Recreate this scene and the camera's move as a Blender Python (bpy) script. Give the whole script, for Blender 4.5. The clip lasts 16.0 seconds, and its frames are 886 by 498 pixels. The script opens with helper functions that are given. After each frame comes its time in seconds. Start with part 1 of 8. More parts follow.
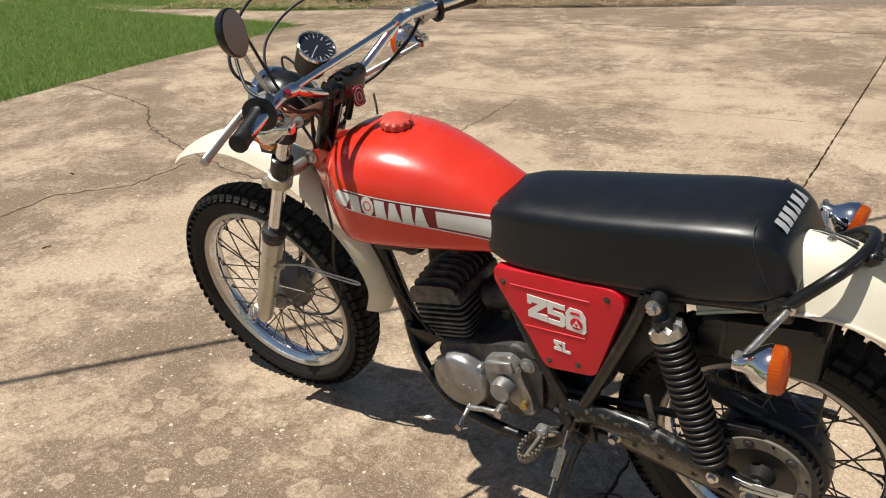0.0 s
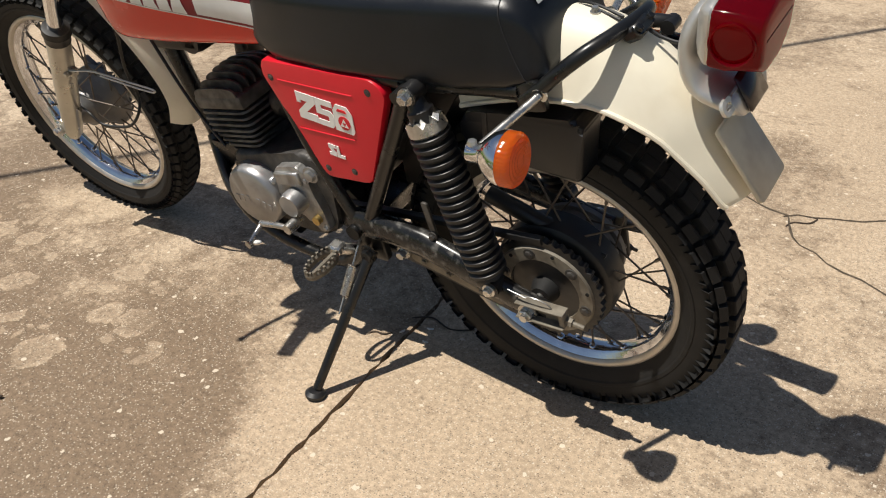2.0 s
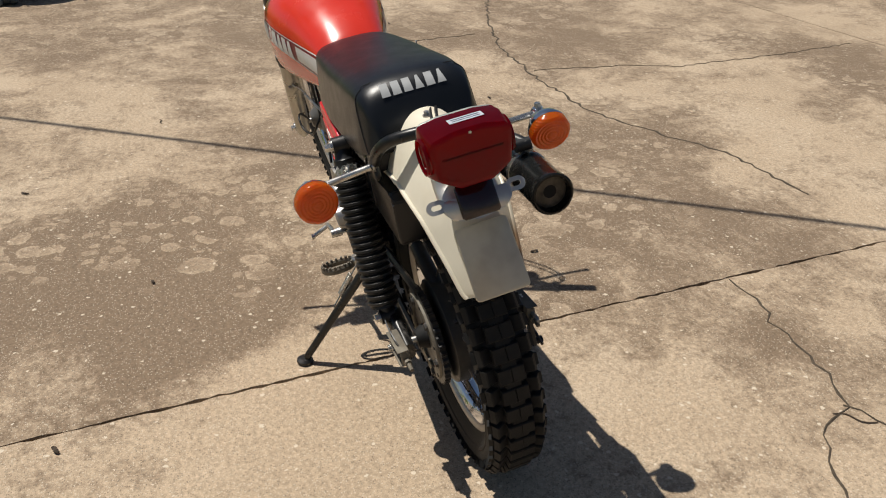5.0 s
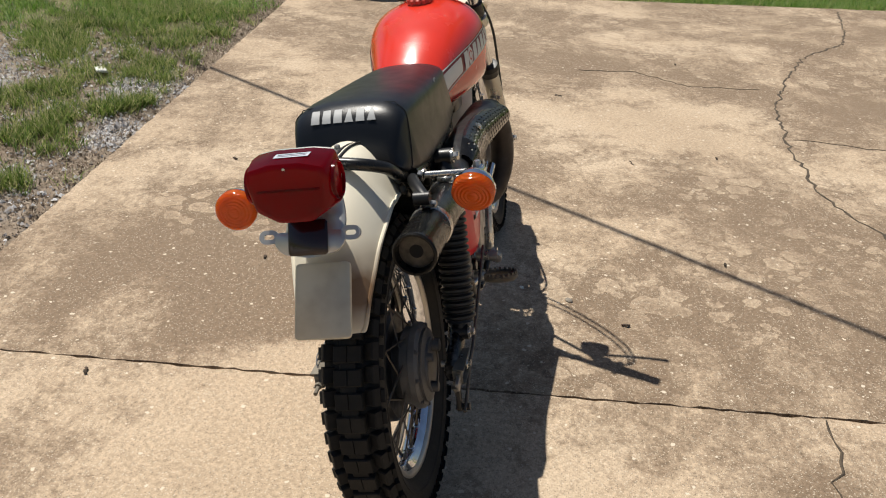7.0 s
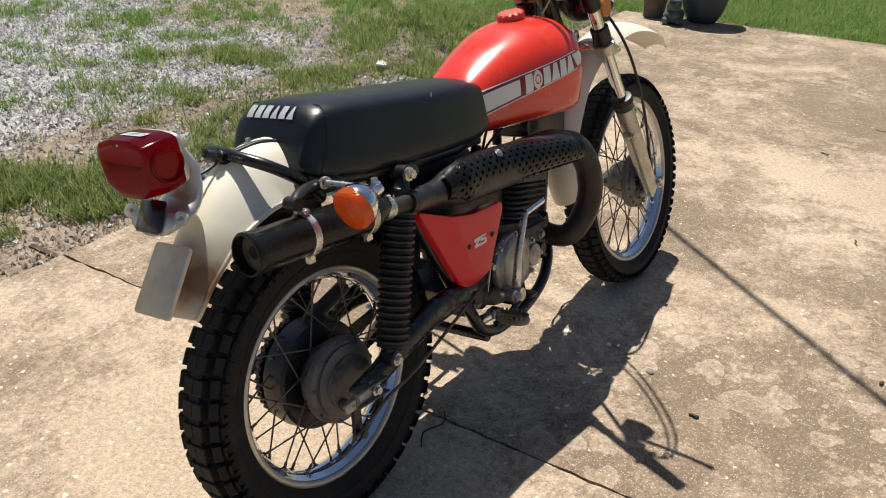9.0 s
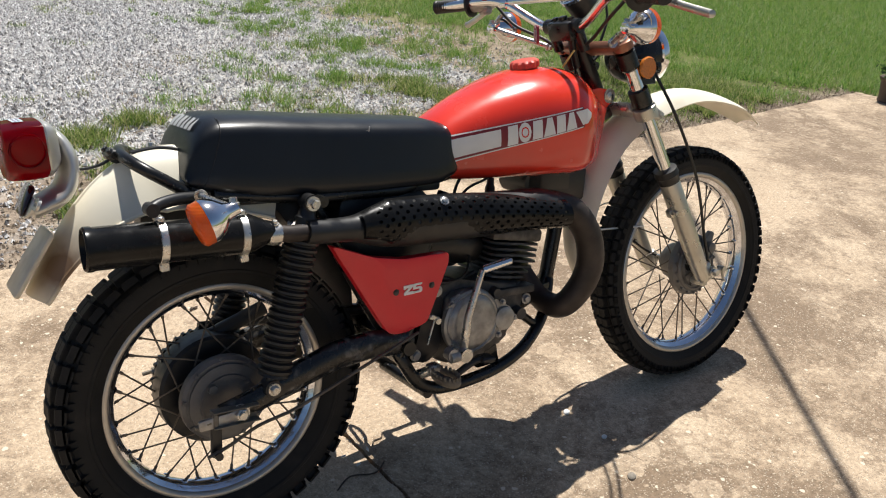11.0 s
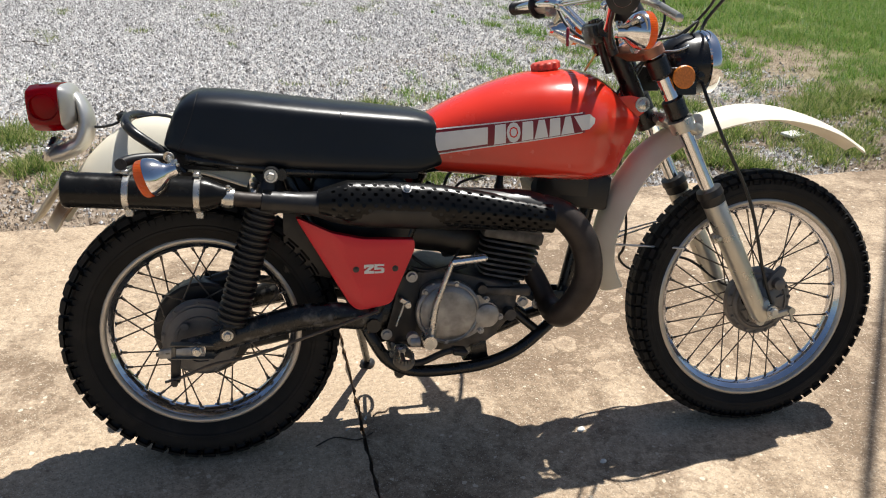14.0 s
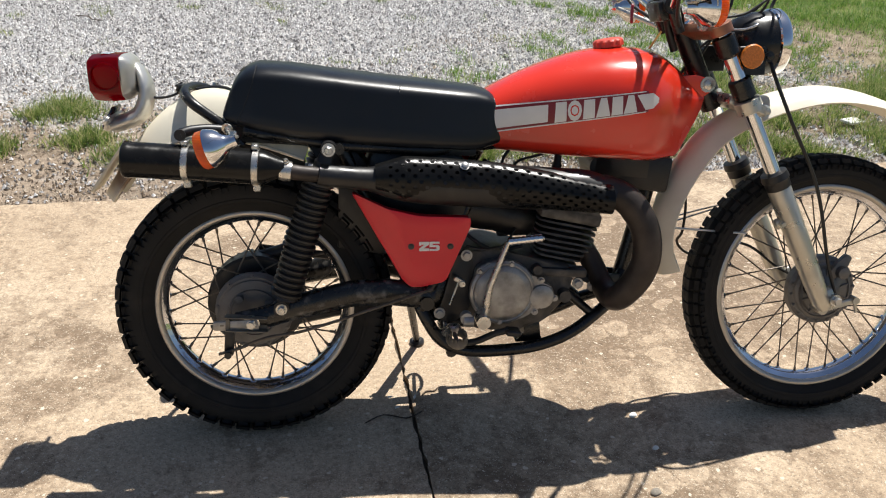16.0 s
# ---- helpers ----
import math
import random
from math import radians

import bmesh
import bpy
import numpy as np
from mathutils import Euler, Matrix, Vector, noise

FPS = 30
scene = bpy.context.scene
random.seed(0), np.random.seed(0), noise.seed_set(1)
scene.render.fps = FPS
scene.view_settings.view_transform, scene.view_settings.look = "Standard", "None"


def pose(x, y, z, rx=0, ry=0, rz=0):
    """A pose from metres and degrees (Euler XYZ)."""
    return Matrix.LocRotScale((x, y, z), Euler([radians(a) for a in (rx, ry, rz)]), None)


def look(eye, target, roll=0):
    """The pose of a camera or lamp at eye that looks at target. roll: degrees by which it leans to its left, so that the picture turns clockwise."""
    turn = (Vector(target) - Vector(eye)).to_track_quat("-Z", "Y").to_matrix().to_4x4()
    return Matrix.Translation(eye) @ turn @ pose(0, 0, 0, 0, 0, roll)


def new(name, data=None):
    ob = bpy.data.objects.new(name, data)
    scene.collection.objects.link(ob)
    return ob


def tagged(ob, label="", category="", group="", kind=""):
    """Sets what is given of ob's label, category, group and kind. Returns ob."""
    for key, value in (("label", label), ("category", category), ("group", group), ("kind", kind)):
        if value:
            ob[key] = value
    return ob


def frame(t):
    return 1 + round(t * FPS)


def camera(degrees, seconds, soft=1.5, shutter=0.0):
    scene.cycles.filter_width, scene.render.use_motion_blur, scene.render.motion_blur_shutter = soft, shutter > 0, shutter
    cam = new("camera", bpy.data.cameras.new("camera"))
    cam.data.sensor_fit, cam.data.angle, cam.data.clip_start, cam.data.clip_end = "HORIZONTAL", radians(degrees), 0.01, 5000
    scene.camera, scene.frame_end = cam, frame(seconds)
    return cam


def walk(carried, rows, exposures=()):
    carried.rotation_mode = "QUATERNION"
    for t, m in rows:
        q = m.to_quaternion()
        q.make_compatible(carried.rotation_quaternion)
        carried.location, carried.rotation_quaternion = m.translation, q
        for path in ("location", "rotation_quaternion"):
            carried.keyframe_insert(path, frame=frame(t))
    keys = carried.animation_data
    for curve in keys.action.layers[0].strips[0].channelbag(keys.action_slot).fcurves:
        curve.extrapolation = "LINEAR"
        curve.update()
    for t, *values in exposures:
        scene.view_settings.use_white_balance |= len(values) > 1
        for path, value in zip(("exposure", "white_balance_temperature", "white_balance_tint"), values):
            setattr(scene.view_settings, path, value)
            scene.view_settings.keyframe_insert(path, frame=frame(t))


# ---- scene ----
# ---- camera and its walk ----
cam = camera(54.1, 16.0, soft=1.1)
PATH = [
    (0.0, -0.3178, 1.5135, 1.3634, 67.127, 2.122, -144.949),
    (0.5, -0.3159, 1.3970, 1.2992, 63.440, 1.272, -147.348),
    (1.0, -0.3336, 1.2870, 1.2534, 58.165, -0.072, -150.341),
    (1.5, -0.4325, 1.2417, 1.2338, 57.024, -0.096, -149.756),
    (2.0, -0.5745, 1.2025, 1.1789, 57.744, 1.437, -145.930),
    (2.5, -0.7186, 1.2131, 1.2498, 59.367, 2.779, -142.924),
    (3.0, -0.8148, 1.0975, 1.2392, 61.913, 3.069, -138.954),
    (3.5, -0.9602, 0.9507, 1.2687, 62.229, 1.999, -132.556),
    (4.0, -1.2149, 0.8270, 1.2853, 62.585, 2.303, -123.727),
    (4.5, -1.4173, 0.7161, 1.3218, 62.723, 1.294, -117.114),
    (4.7, -1.4333, 0.6557, 1.3069, 62.465, 0.337, -113.948),
    (5.75, -1.5150, 0.2220, 1.3350, 62.200, -1.100, -97.300),
    (6.8, -1.4930, -0.2173, 1.3562, 62.338, -2.369, -83.371),
    (7.0, -1.4745, -0.2917, 1.3599, 62.783, -2.411, -81.195),
    (7.5, -1.4231, -0.5191, 1.3545, 63.364, -1.733, -72.652),
    (8.0, -1.3917, -0.7590, 1.3739, 63.331, -1.315, -66.101),
    (8.5, -1.2049, -0.8864, 1.3462, 63.062, -1.976, -60.541),
    (9.0, -1.0598, -1.0489, 1.3562, 63.030, -2.301, -53.502),
    (9.5, -0.9387, -1.2794, 1.3714, 63.370, -1.957, -45.649),
    (10.0, -0.8088, -1.3951, 1.3732, 64.405, -2.610, -41.297),
    (10.2, -0.7408, -1.3719, 1.3394, 65.169, -3.312, -40.677),
    (11.25, -0.4250, -1.5120, 1.3570, 64.700, -4.300, -30.600),
    (12.3, -0.0836, -1.6070, 1.3663, 64.234, -5.175, -19.918),
    (12.5, -0.0198, -1.5710, 1.3569, 63.543, -5.974, -17.808),
    (13.0, 0.0853, -1.6099, 1.3671, 62.992, -4.650, -11.692),
    (13.5, 0.2156, -1.7535, 1.3660, 62.875, -2.232, -8.483),
    (14.0, 0.2465, -1.8379, 1.3832, 64.380, -1.563, -9.132),
    (14.5, 0.2422, -1.8435, 1.3935, 66.652, -1.785, -9.287),
    (15.0, 0.2351, -1.8524, 1.3912, 66.959, -2.035, -8.599),
    (15.5, 0.2225, -1.8332, 1.3718, 65.183, -2.149, -7.165),
    (16.0, 0.2136, -1.8163, 1.3622, 63.181, -1.662, -6.181),
]
walk(cam, [(t, pose(x, y, z, rx, ry, rz)) for t, x, y, z, rx, ry, rz in PATH],
     exposures=[(0.0, 0.06, 6500, 10), (3.0, 0.0, 6500, 10), (4.0, -0.09, 6500, 10), (4.5, -0.27, 6500, 10), (7.0, 0.04, 6500, 10), (9.0, 0.27, 6330, 10), (12.5, 0.37, 6290, 10), (16.0, 0.40, 6290, 10)])

# ---- daylight ----
SUN = Vector((0.30, 0.333, 1.0)).normalized()
world = bpy.data.worlds.new("sky")
scene.world = world
world.use_nodes = True
sky = world.node_tree.nodes.new("ShaderNodeTexSky")
sky.sky_type, sky.sun_disc = "NISHITA", False
sky.sun_elevation = math.asin(SUN.z)
sky.sun_rotation = math.atan2(SUN.x, SUN.y)
background = world.node_tree.nodes["Background"]
background.inputs["Strength"].default_value = 0.051
world.node_tree.links.new(sky.outputs["Color"], background.inputs["Color"])
sun_data = bpy.data.lights.new("sun", "SUN")
sun_data.energy, sun_data.angle, sun_data.color = 5.0, radians(0.53), (1.0, 0.95, 0.865)
sun = new("sun", sun_data)
sun.matrix_world = look(SUN * 20, (0, 0, 0))
scene.view_settings.exposure = 0.0

# ---- materials ----
def material(name, color, rough=0.5, metal=0.0, vary=0.0, scale=20.0, bump=0.0, bump_scale=200.0, coat=0.0, spec=0.5, dirt=None, dirt_amount=0.0, dirt_scale=6.0, rough_vary=0.0, stain=None):
    """A principled surface with coarse and fine variation, relief and an optional layer of dirt."""
    m = bpy.data.materials.new(name)
    m.use_nodes = True
    t = m.node_tree
    n, l = t.nodes, t.links
    p = n["Principled BSDF"]
    p.inputs["Roughness"].default_value = rough
    p.inputs["Metallic"].default_value = metal
    p.inputs["Coat Weight"].default_value = coat
    p.inputs["Coat Roughness"].default_value = 0.08
    p.inputs["Specular IOR Level"].default_value = spec
    co = n.new("ShaderNodeTexCoord").outputs["Object"]

    def tex(s, detail=4.0):
        x = n.new("ShaderNodeTexNoise")
        x.inputs["Scale"].default_value, x.inputs["Detail"].default_value = s, detail
        l.new(co, x.inputs["Vector"])
        return x.outputs["Fac"]

    def ramp(src, a, b, c0, c1):
        r = n.new("ShaderNodeValToRGB")
        r.color_ramp.elements[0].position, r.color_ramp.elements[1].position = a, b
        r.color_ramp.elements[0].color, r.color_ramp.elements[1].color = c0, c1
        l.new(src, r.inputs["Fac"])
        return r.outputs["Color"]

    base = (*color, 1)
    if vary:
        lo = tuple(max(0, c * (1 - vary)) for c in color) + (1,)
        hi = tuple(min(1, c * (1 + vary)) for c in color) + (1,)
        col = ramp(tex(scale), 0.3, 0.7, lo, hi)
    else:
        rgb = n.new("ShaderNodeRGB")
        rgb.outputs[0].default_value = base
        col = rgb.outputs[0]
    if dirt:
        mix = n.new("ShaderNodeMix")
        mix.data_type = "RGBA"
        l.new(ramp(tex(dirt_scale, 8.0), 0.62 - 0.25 * dirt_amount, 0.78, (0, 0, 0, 1), (dirt_amount,) * 3 + (1,)), mix.inputs["Factor"])
        l.new(col, mix.inputs["A"])
        mix.inputs["B"].default_value = (*dirt, 1)
        col = mix.outputs["Result"]
    if stain:
        at, reach, tint = stain
        d = n.new("ShaderNodeVectorMath")
        d.operation = "DISTANCE"
        l.new(co, d.inputs[0])
        d.inputs[1].default_value = at
        q = n.new("ShaderNodeMapRange")
        q.interpolation_type = "SMOOTHSTEP"
        l.new(d.outputs["Value"], q.inputs["Value"])
        q.inputs["From Max"].default_value = reach
        q.inputs["To Min"].default_value, q.inputs["To Max"].default_value = 1.6, 0.0
        k = n.new("ShaderNodeMath")
        k.operation = "MULTIPLY"
        k.use_clamp = True
        l.new(q.outputs["Result"], k.inputs[0])
        l.new(ramp(tex(14, 3.0), 0.25, 0.75, (0.45, 0.45, 0.45, 1), (1, 1, 1, 1)), k.inputs[1])
        mix = n.new("ShaderNodeMix")
        mix.data_type = "RGBA"
        l.new(k.outputs["Value"], mix.inputs["Factor"])
        l.new(col, mix.inputs["A"])
        mix.inputs["B"].default_value = (*tint, 1)
        col = mix.outputs["Result"]
    l.new(col, p.inputs["Base Color"])
    if rough_vary:
        r = ramp(tex(scale * 2.3, 6.0), 0.3, 0.7, (max(0.02, rough - rough_vary),) * 3 + (1,), (min(1, rough + rough_vary),) * 3 + (1,))
        l.new(r, p.inputs["Roughness"])
    if bump:
        b = n.new("ShaderNodeBump")
        b.inputs["Strength"].default_value, b.inputs["Distance"].default_value = bump, 0.002
        l.new(tex(bump_scale, 3.0), b.inputs["Height"])
        l.new(b.outputs["Normal"], p.inputs["Normal"])
    return m


def island_material(name, stops, rough=0.8, spec=0.3, thin=0.0):
    """Scattered pieces, each of its own colour out of a ramp."""
    m = bpy.data.materials.new(name)
    m.use_nodes = True
    n, l = m.node_tree.nodes, m.node_tree.links
    p = n["Principled BSDF"]
    p.inputs["Roughness"].default_value, p.inputs["Specular IOR Level"].default_value = rough, spec
    g = n.new("ShaderNodeNewGeometry")
    r = n.new("ShaderNodeValToRGB")
    while len(r.color_ramp.elements) < len(stops):
        r.color_ramp.elements.new(0.5)
    for i, c in enumerate(stops):
        r.color_ramp.elements[i].position = i / (len(stops) - 1)
        r.color_ramp.elements[i].color = (*c, 1)
    l.new(g.outputs["Random Per Island"], r.inputs["Fac"])
    l.new(r.outputs["Color"], p.inputs["Base Color"])
    if thin:
        t = n.new("ShaderNodeBsdfTranslucent")
        mixed = n.new("ShaderNodeMixShader")
        mixed.inputs["Fac"].default_value = thin
        l.new(r.outputs["Color"], t.inputs["Color"])
        l.new(p.outputs["BSDF"], mixed.inputs[1])
        l.new(t.outputs["BSDF"], mixed.inputs[2])
        l.new(mixed.outputs["Shader"], n["Material Output"].inputs["Surface"])
    return m


def concrete_material(name, grime_from, blotches, patches=(), blotch_zones=()):
    """Old broom-worn concrete: tan paste, pale and dark aggregate, round pale blotches, grey-brown mildew."""
    m = bpy.data.materials.new(name)
    m.use_nodes = True
    n, l = m.node_tree.nodes, m.node_tree.links
    p = n["Principled BSDF"]
    p.inputs["Roughness"].default_value = 0.88
    p.inputs["Specular IOR Level"].default_value = 0.25
    co = n.new("ShaderNodeTexCoord").outputs["Object"]

    def noise_tex(s, d=5.0, rough=0.55, distort=0.0):
        x = n.new("ShaderNodeTexNoise")
        x.inputs["Scale"].default_value, x.inputs["Detail"].default_value, x.inputs["Roughness"].default_value = s, d, rough
        x.inputs["Distortion"].default_value = distort
        l.new(co, x.inputs["Vector"])
        return x.outputs["Fac"]

    def noise_vec(s):
        x = n.new("ShaderNodeTexNoise")
        x.inputs["Scale"].default_value, x.inputs["Detail"].default_value = s, 2.0
        l.new(co, x.inputs["Vector"])
        return x.outputs["Color"]

    def ramp(src, *stops):
        r = n.new("ShaderNodeValToRGB")
        while len(r.color_ramp.elements) < len(stops):
            r.color_ramp.elements.new(0.5)
        for e, (pos, c) in zip(r.color_ramp.elements, stops):
            e.position = pos
            e.color = (*c, 1) if isinstance(c, tuple) else (c, c, c, 1)
        l.new(src, r.inputs["Fac"])
        return r.outputs["Color"]

    def mix(f, a, b, mode="MIX"):
        x = n.new("ShaderNodeMix")
        x.data_type, x.blend_type = "RGBA", mode
        for v, k in ((f, "Factor"), (a, "A"), (b, "B")):
            if isinstance(v, (int, float)):
                x.inputs[k].default_value = v
            elif isinstance(v, tuple):
                x.inputs[k].default_value = (*v, 1)
            else:
                l.new(v, x.inputs[k])
        return x.outputs["Result"]

    def cells(s, feature="F1", rnd=1.0):
        v = n.new("ShaderNodeTexVoronoi")
        v.feature = feature
        v.inputs["Scale"].default_value, v.inputs["Randomness"].default_value = s, rnd
        l.new(co, v.inputs["Vector"])
        return v

    def add(a, b, op="ADD"):
        x = n.new("ShaderNodeMath")
        x.operation = op
        for k, v in enumerate((a, b)):
            if isinstance(v, (int, float)):
                x.inputs[k].default_value = v
            else:
                l.new(v, x.inputs[k])
        return x.outputs["Value"]

    def patch_at(x, y, r, w):
        """A stain, or a cleaner place, with a soft round outline."""
        d = n.new("ShaderNodeVectorMath")
        d.operation = "DISTANCE"
        l.new(co, d.inputs[0])
        d.inputs[1].default_value = (x, y, 0)
        q = n.new("ShaderNodeMapRange")
        q.interpolation_type = "SMOOTHSTEP"
        l.new(d.outputs["Value"], q.inputs["Value"])
        q.inputs["From Max"].default_value = r
        q.inputs["To Min"].default_value, q.inputs["To Max"].default_value = w, 0.0
        return q.outputs["Result"]

    def discs(scale, small, large, share):
        """Round spots of uneven size with wavering rims."""
        v = n.new("ShaderNodeTexVoronoi")
        v.inputs["Scale"].default_value = scale
        l.new(shift.outputs["Vector"], v.inputs["Vector"])
        s = n.new("ShaderNodeSeparateColor")
        l.new(v.outputs["Color"], s.inputs["Color"])
        q = n.new("ShaderNodeMapRange")
        l.new(s.outputs["Red"], q.inputs["Value"])
        q.inputs["From Min"].default_value, q.inputs["From Max"].default_value = 1.0 - share, 1.0
        q.inputs["To Min"].default_value, q.inputs["To Max"].default_value = small, large
        return add(q.outputs["Result"], v.outputs["Distance"], "SUBTRACT")

    col = ramp(noise_tex(1.3, 7, 0.62), (0.30, (0.410, 0.312, 0.215)), (0.5, (0.478, 0.368, 0.256)), (0.7, (0.540, 0.428, 0.308)))
    # grey-brown mildew in broad patches, with cleaner places between
    field = noise_tex(0.85, 11, 0.68, 0.5)
    for spot in patches:
        field = add(field, patch_at(*spot))
    field = add(field, add(add(noise_tex(4.2, 8, 0.7, 0.4), 0.5, "SUBTRACT"), 0.55, "MULTIPLY"))
    field = add(field, add(add(noise_tex(30, 7, 0.85), 0.5, "SUBTRACT"), 0.65, "MULTIPLY"))
    grime = ramp(field, (grime_from, 0.0), (grime_from + 0.06, 0.45), (grime_from + 0.17, 0.95))
    # pale round blotches, up to a hand across, where the mildew has died back
    warp = n.new("ShaderNodeTexNoise")
    warp.inputs["Scale"].default_value, warp.inputs["Detail"].default_value = 22.0, 6.0
    l.new(co, warp.inputs["Vector"])
    shift = n.new("ShaderNodeVectorMath")
    shift.operation = "MULTIPLY_ADD"
    l.new(warp.outputs["Color"], shift.inputs[0])
    shift.inputs[1].default_value = (0.05, 0.05, 0.0)
    l.new(co, shift.inputs[2])
    one = ramp(discs(10.5, 0.16, 0.58, 0.8), (0.0, 0.0), (0.03, 1.0), (0.12, 0.85), (0.22, 0.62))
    two = ramp(discs(21.0, 0.10, 0.55, 0.6), (0.0, 0.0), (0.06, 0.85), (0.2, 0.6))
    spots = mix(1.0, one, two, "LIGHTEN")
    spots = mix(1.0, spots, ramp(noise_tex(70, 6, 0.8), (0.34, 0.35), (0.54, 1.0)), "MULTIPLY")
    where = noise_tex(1.3, 6, 0.6)
    for spot in blotch_zones:
        where = add(where, patch_at(*spot))
    spots = mix(1.0, spots, ramp(where, (0.47, 0.0), (0.60, blotches)), "MULTIPLY")
    bare = n.new("ShaderNodeInvert")
    l.new(spots, bare.inputs["Color"])
    grime = mix(1.0, grime, bare.outputs["Color"], "MULTIPLY")
    col = mix(grime, col, (0.203, 0.145, 0.096))
    # paste and aggregate
    col = mix(0.8, col, ramp(noise_tex(75, 8, 0.9), (0.32, 0.17), (0.5, 0.5), (0.68, 0.82)), "OVERLAY")
    v = cells(230.0)
    stone = ramp(v.outputs["Distance"], (0.28, 1.0), (0.46, 0.0))
    pick = n.new("ShaderNodeSeparateColor")
    l.new(v.outputs["Color"], pick.inputs["Color"])
    pale = mix(1.0, stone, ramp(pick.outputs["Red"], (0.62, 0.0), (0.80, 0.75)), "MULTIPLY")
    dark = mix(1.0, stone, ramp(pick.outputs["Green"], (0.72, 0.0), (0.80, 0.6)), "MULTIPLY")
    col = mix(pale, col, (0.66, 0.575, 0.45))
    col = mix(dark, col, (0.09, 0.068, 0.048))
    shift2 = n.new("ShaderNodeVectorMath")
    shift2.operation = "MULTIPLY_ADD"
    l.new(noise_vec(110), shift2.inputs[0])
    shift2.inputs[1].default_value = (0.012, 0.012, 0.0)
    l.new(co, shift2.inputs[2])
    big = n.new("ShaderNodeTexVoronoi")
    big.inputs["Scale"].default_value = 42.0
    l.new(shift2.outputs["Vector"], big.inputs["Vector"])
    chosen = n.new("ShaderNodeSeparateColor")
    l.new(big.outputs["Color"], chosen.inputs["Color"])
    size = n.new("ShaderNodeMapRange")
    l.new(chosen.outputs["Red"], size.inputs["Value"])
    size.inputs["From Min"].default_value, size.inputs["From Max"].default_value = 0.72, 1.0
    size.inputs["To Min"].default_value, size.inputs["To Max"].default_value = 0.04, 0.27
    chip = ramp(add(size.outputs["Result"], big.outputs["Distance"], "SUBTRACT"), (0.0, 0.0), (0.03, 0.85))
    chip = mix(1.0, chip, ramp(chosen.outputs["Red"], (0.72, 0.0), (0.73, 1.0)), "MULTIPLY")
    col = mix(chip, col, (0.70, 0.61, 0.48))
    l.new(col, p.inputs["Base Color"])
    b = n.new("ShaderNodeBump")
    b.inputs["Strength"].default_value, b.inputs["Distance"].default_value = 0.55, 0.002
    h = mix(0.5, noise_tex(160, 4, 0.7), v.outputs["Distance"])
    l.new(h, b.inputs["Height"])
    l.new(b.outputs["Normal"], p.inputs["Normal"])
    return m


def ground_material():
    """One sheet of earth: brown soil near the drive, white-grey limestone chippings on the lane, turf soil elsewhere."""
    m = bpy.data.materials.new("earth_and_gravel")
    m.use_nodes = True
    n, l = m.node_tree.nodes, m.node_tree.links
    p = n["Principled BSDF"]
    p.inputs["Roughness"].default_value = 0.95
    p.inputs["Specular IOR Level"].default_value = 0.15
    co = n.new("ShaderNodeTexCoord").outputs["Object"]

    def tex(s, d=6.0):
        x = n.new("ShaderNodeTexNoise")
        x.inputs["Scale"].default_value, x.inputs["Detail"].default_value = s, d
        x.inputs["Roughness"].default_value = 0.65
        l.new(co, x.inputs["Vector"])
        return x.outputs["Fac"]

    def ramp(src, a, b, c0, c1):
        r = n.new("ShaderNodeValToRGB")
        r.color_ramp.elements[0].position, r.color_ramp.elements[1].position = a, b
        r.color_ramp.elements[0].color, r.color_ramp.elements[1].color = (*c0, 1), (*c1, 1)
        l.new(src, r.inputs["Fac"])
        return r.outputs["Color"]

    def mix(f, a, b):
        x = n.new("ShaderNodeMix")
        x.data_type = "RGBA"
        for v, k in ((f, "Factor"), (a, "A"), (b, "B")):
            l.new(v, x.inputs[k])
        return x.outputs["Result"]

    at = n.new("ShaderNodeAttribute")
    at.attribute_name = "cover"
    sep = n.new("ShaderNodeSeparateColor")
    l.new(at.outputs["Color"], sep.inputs["Color"])
    soil = ramp(tex(26, 9.0), 0.34, 0.68, (0.17, 0.128, 0.092), (0.44, 0.355, 0.27))
    turf = ramp(tex(5), 0.35, 0.7, (0.085, 0.11, 0.030), (0.20, 0.22, 0.075))
    v = n.new("ShaderNodeTexVoronoi")
    v.inputs["Scale"].default_value = 110
    l.new(co, v.inputs["Vector"])
    pick = n.new("ShaderNodeSeparateColor")
    l.new(v.outputs["Color"], pick.inputs["Color"])
    chips = ramp(pick.outputs["Red"], 0.1, 0.9, (0.30, 0.287, 0.275), (0.60, 0.582, 0.565))
    dark_soil = ramp(tex(38, 9.0), 0.36, 0.70, (0.085, 0.066, 0.048), (0.34, 0.275, 0.21))
    soil = mix(sep.outputs["Blue"], soil, dark_soil)
    # the covers meet along a ragged line
    share = n.new("ShaderNodeMath")
    share.operation = "MULTIPLY_ADD"
    l.new(tex(9, 8.0), share.inputs[0])
    share.inputs[1].default_value = 0.9
    l.new(sep.outputs["Red"], share.inputs[2])
    edge = n.new("ShaderNodeMapRange")
    l.new(share.outputs["Value"], edge.inputs["Value"])
    edge.inputs["From Min"].default_value, edge.inputs["From Max"].default_value = 0.72, 1.12
    col = mix(edge.outputs["Result"], soil, chips)
    col = mix(sep.outputs["Green"], col, turf)
    l.new(col, p.inputs["Base Color"])
    b = n.new("ShaderNodeBump")
    b.inputs["Strength"].default_value, b.inputs["Distance"].default_value = 0.8, 0.01
    l.new(tex(60, 5), b.inputs["Height"])
    l.new(b.outputs["Normal"], p.inputs["Normal"])
    return m


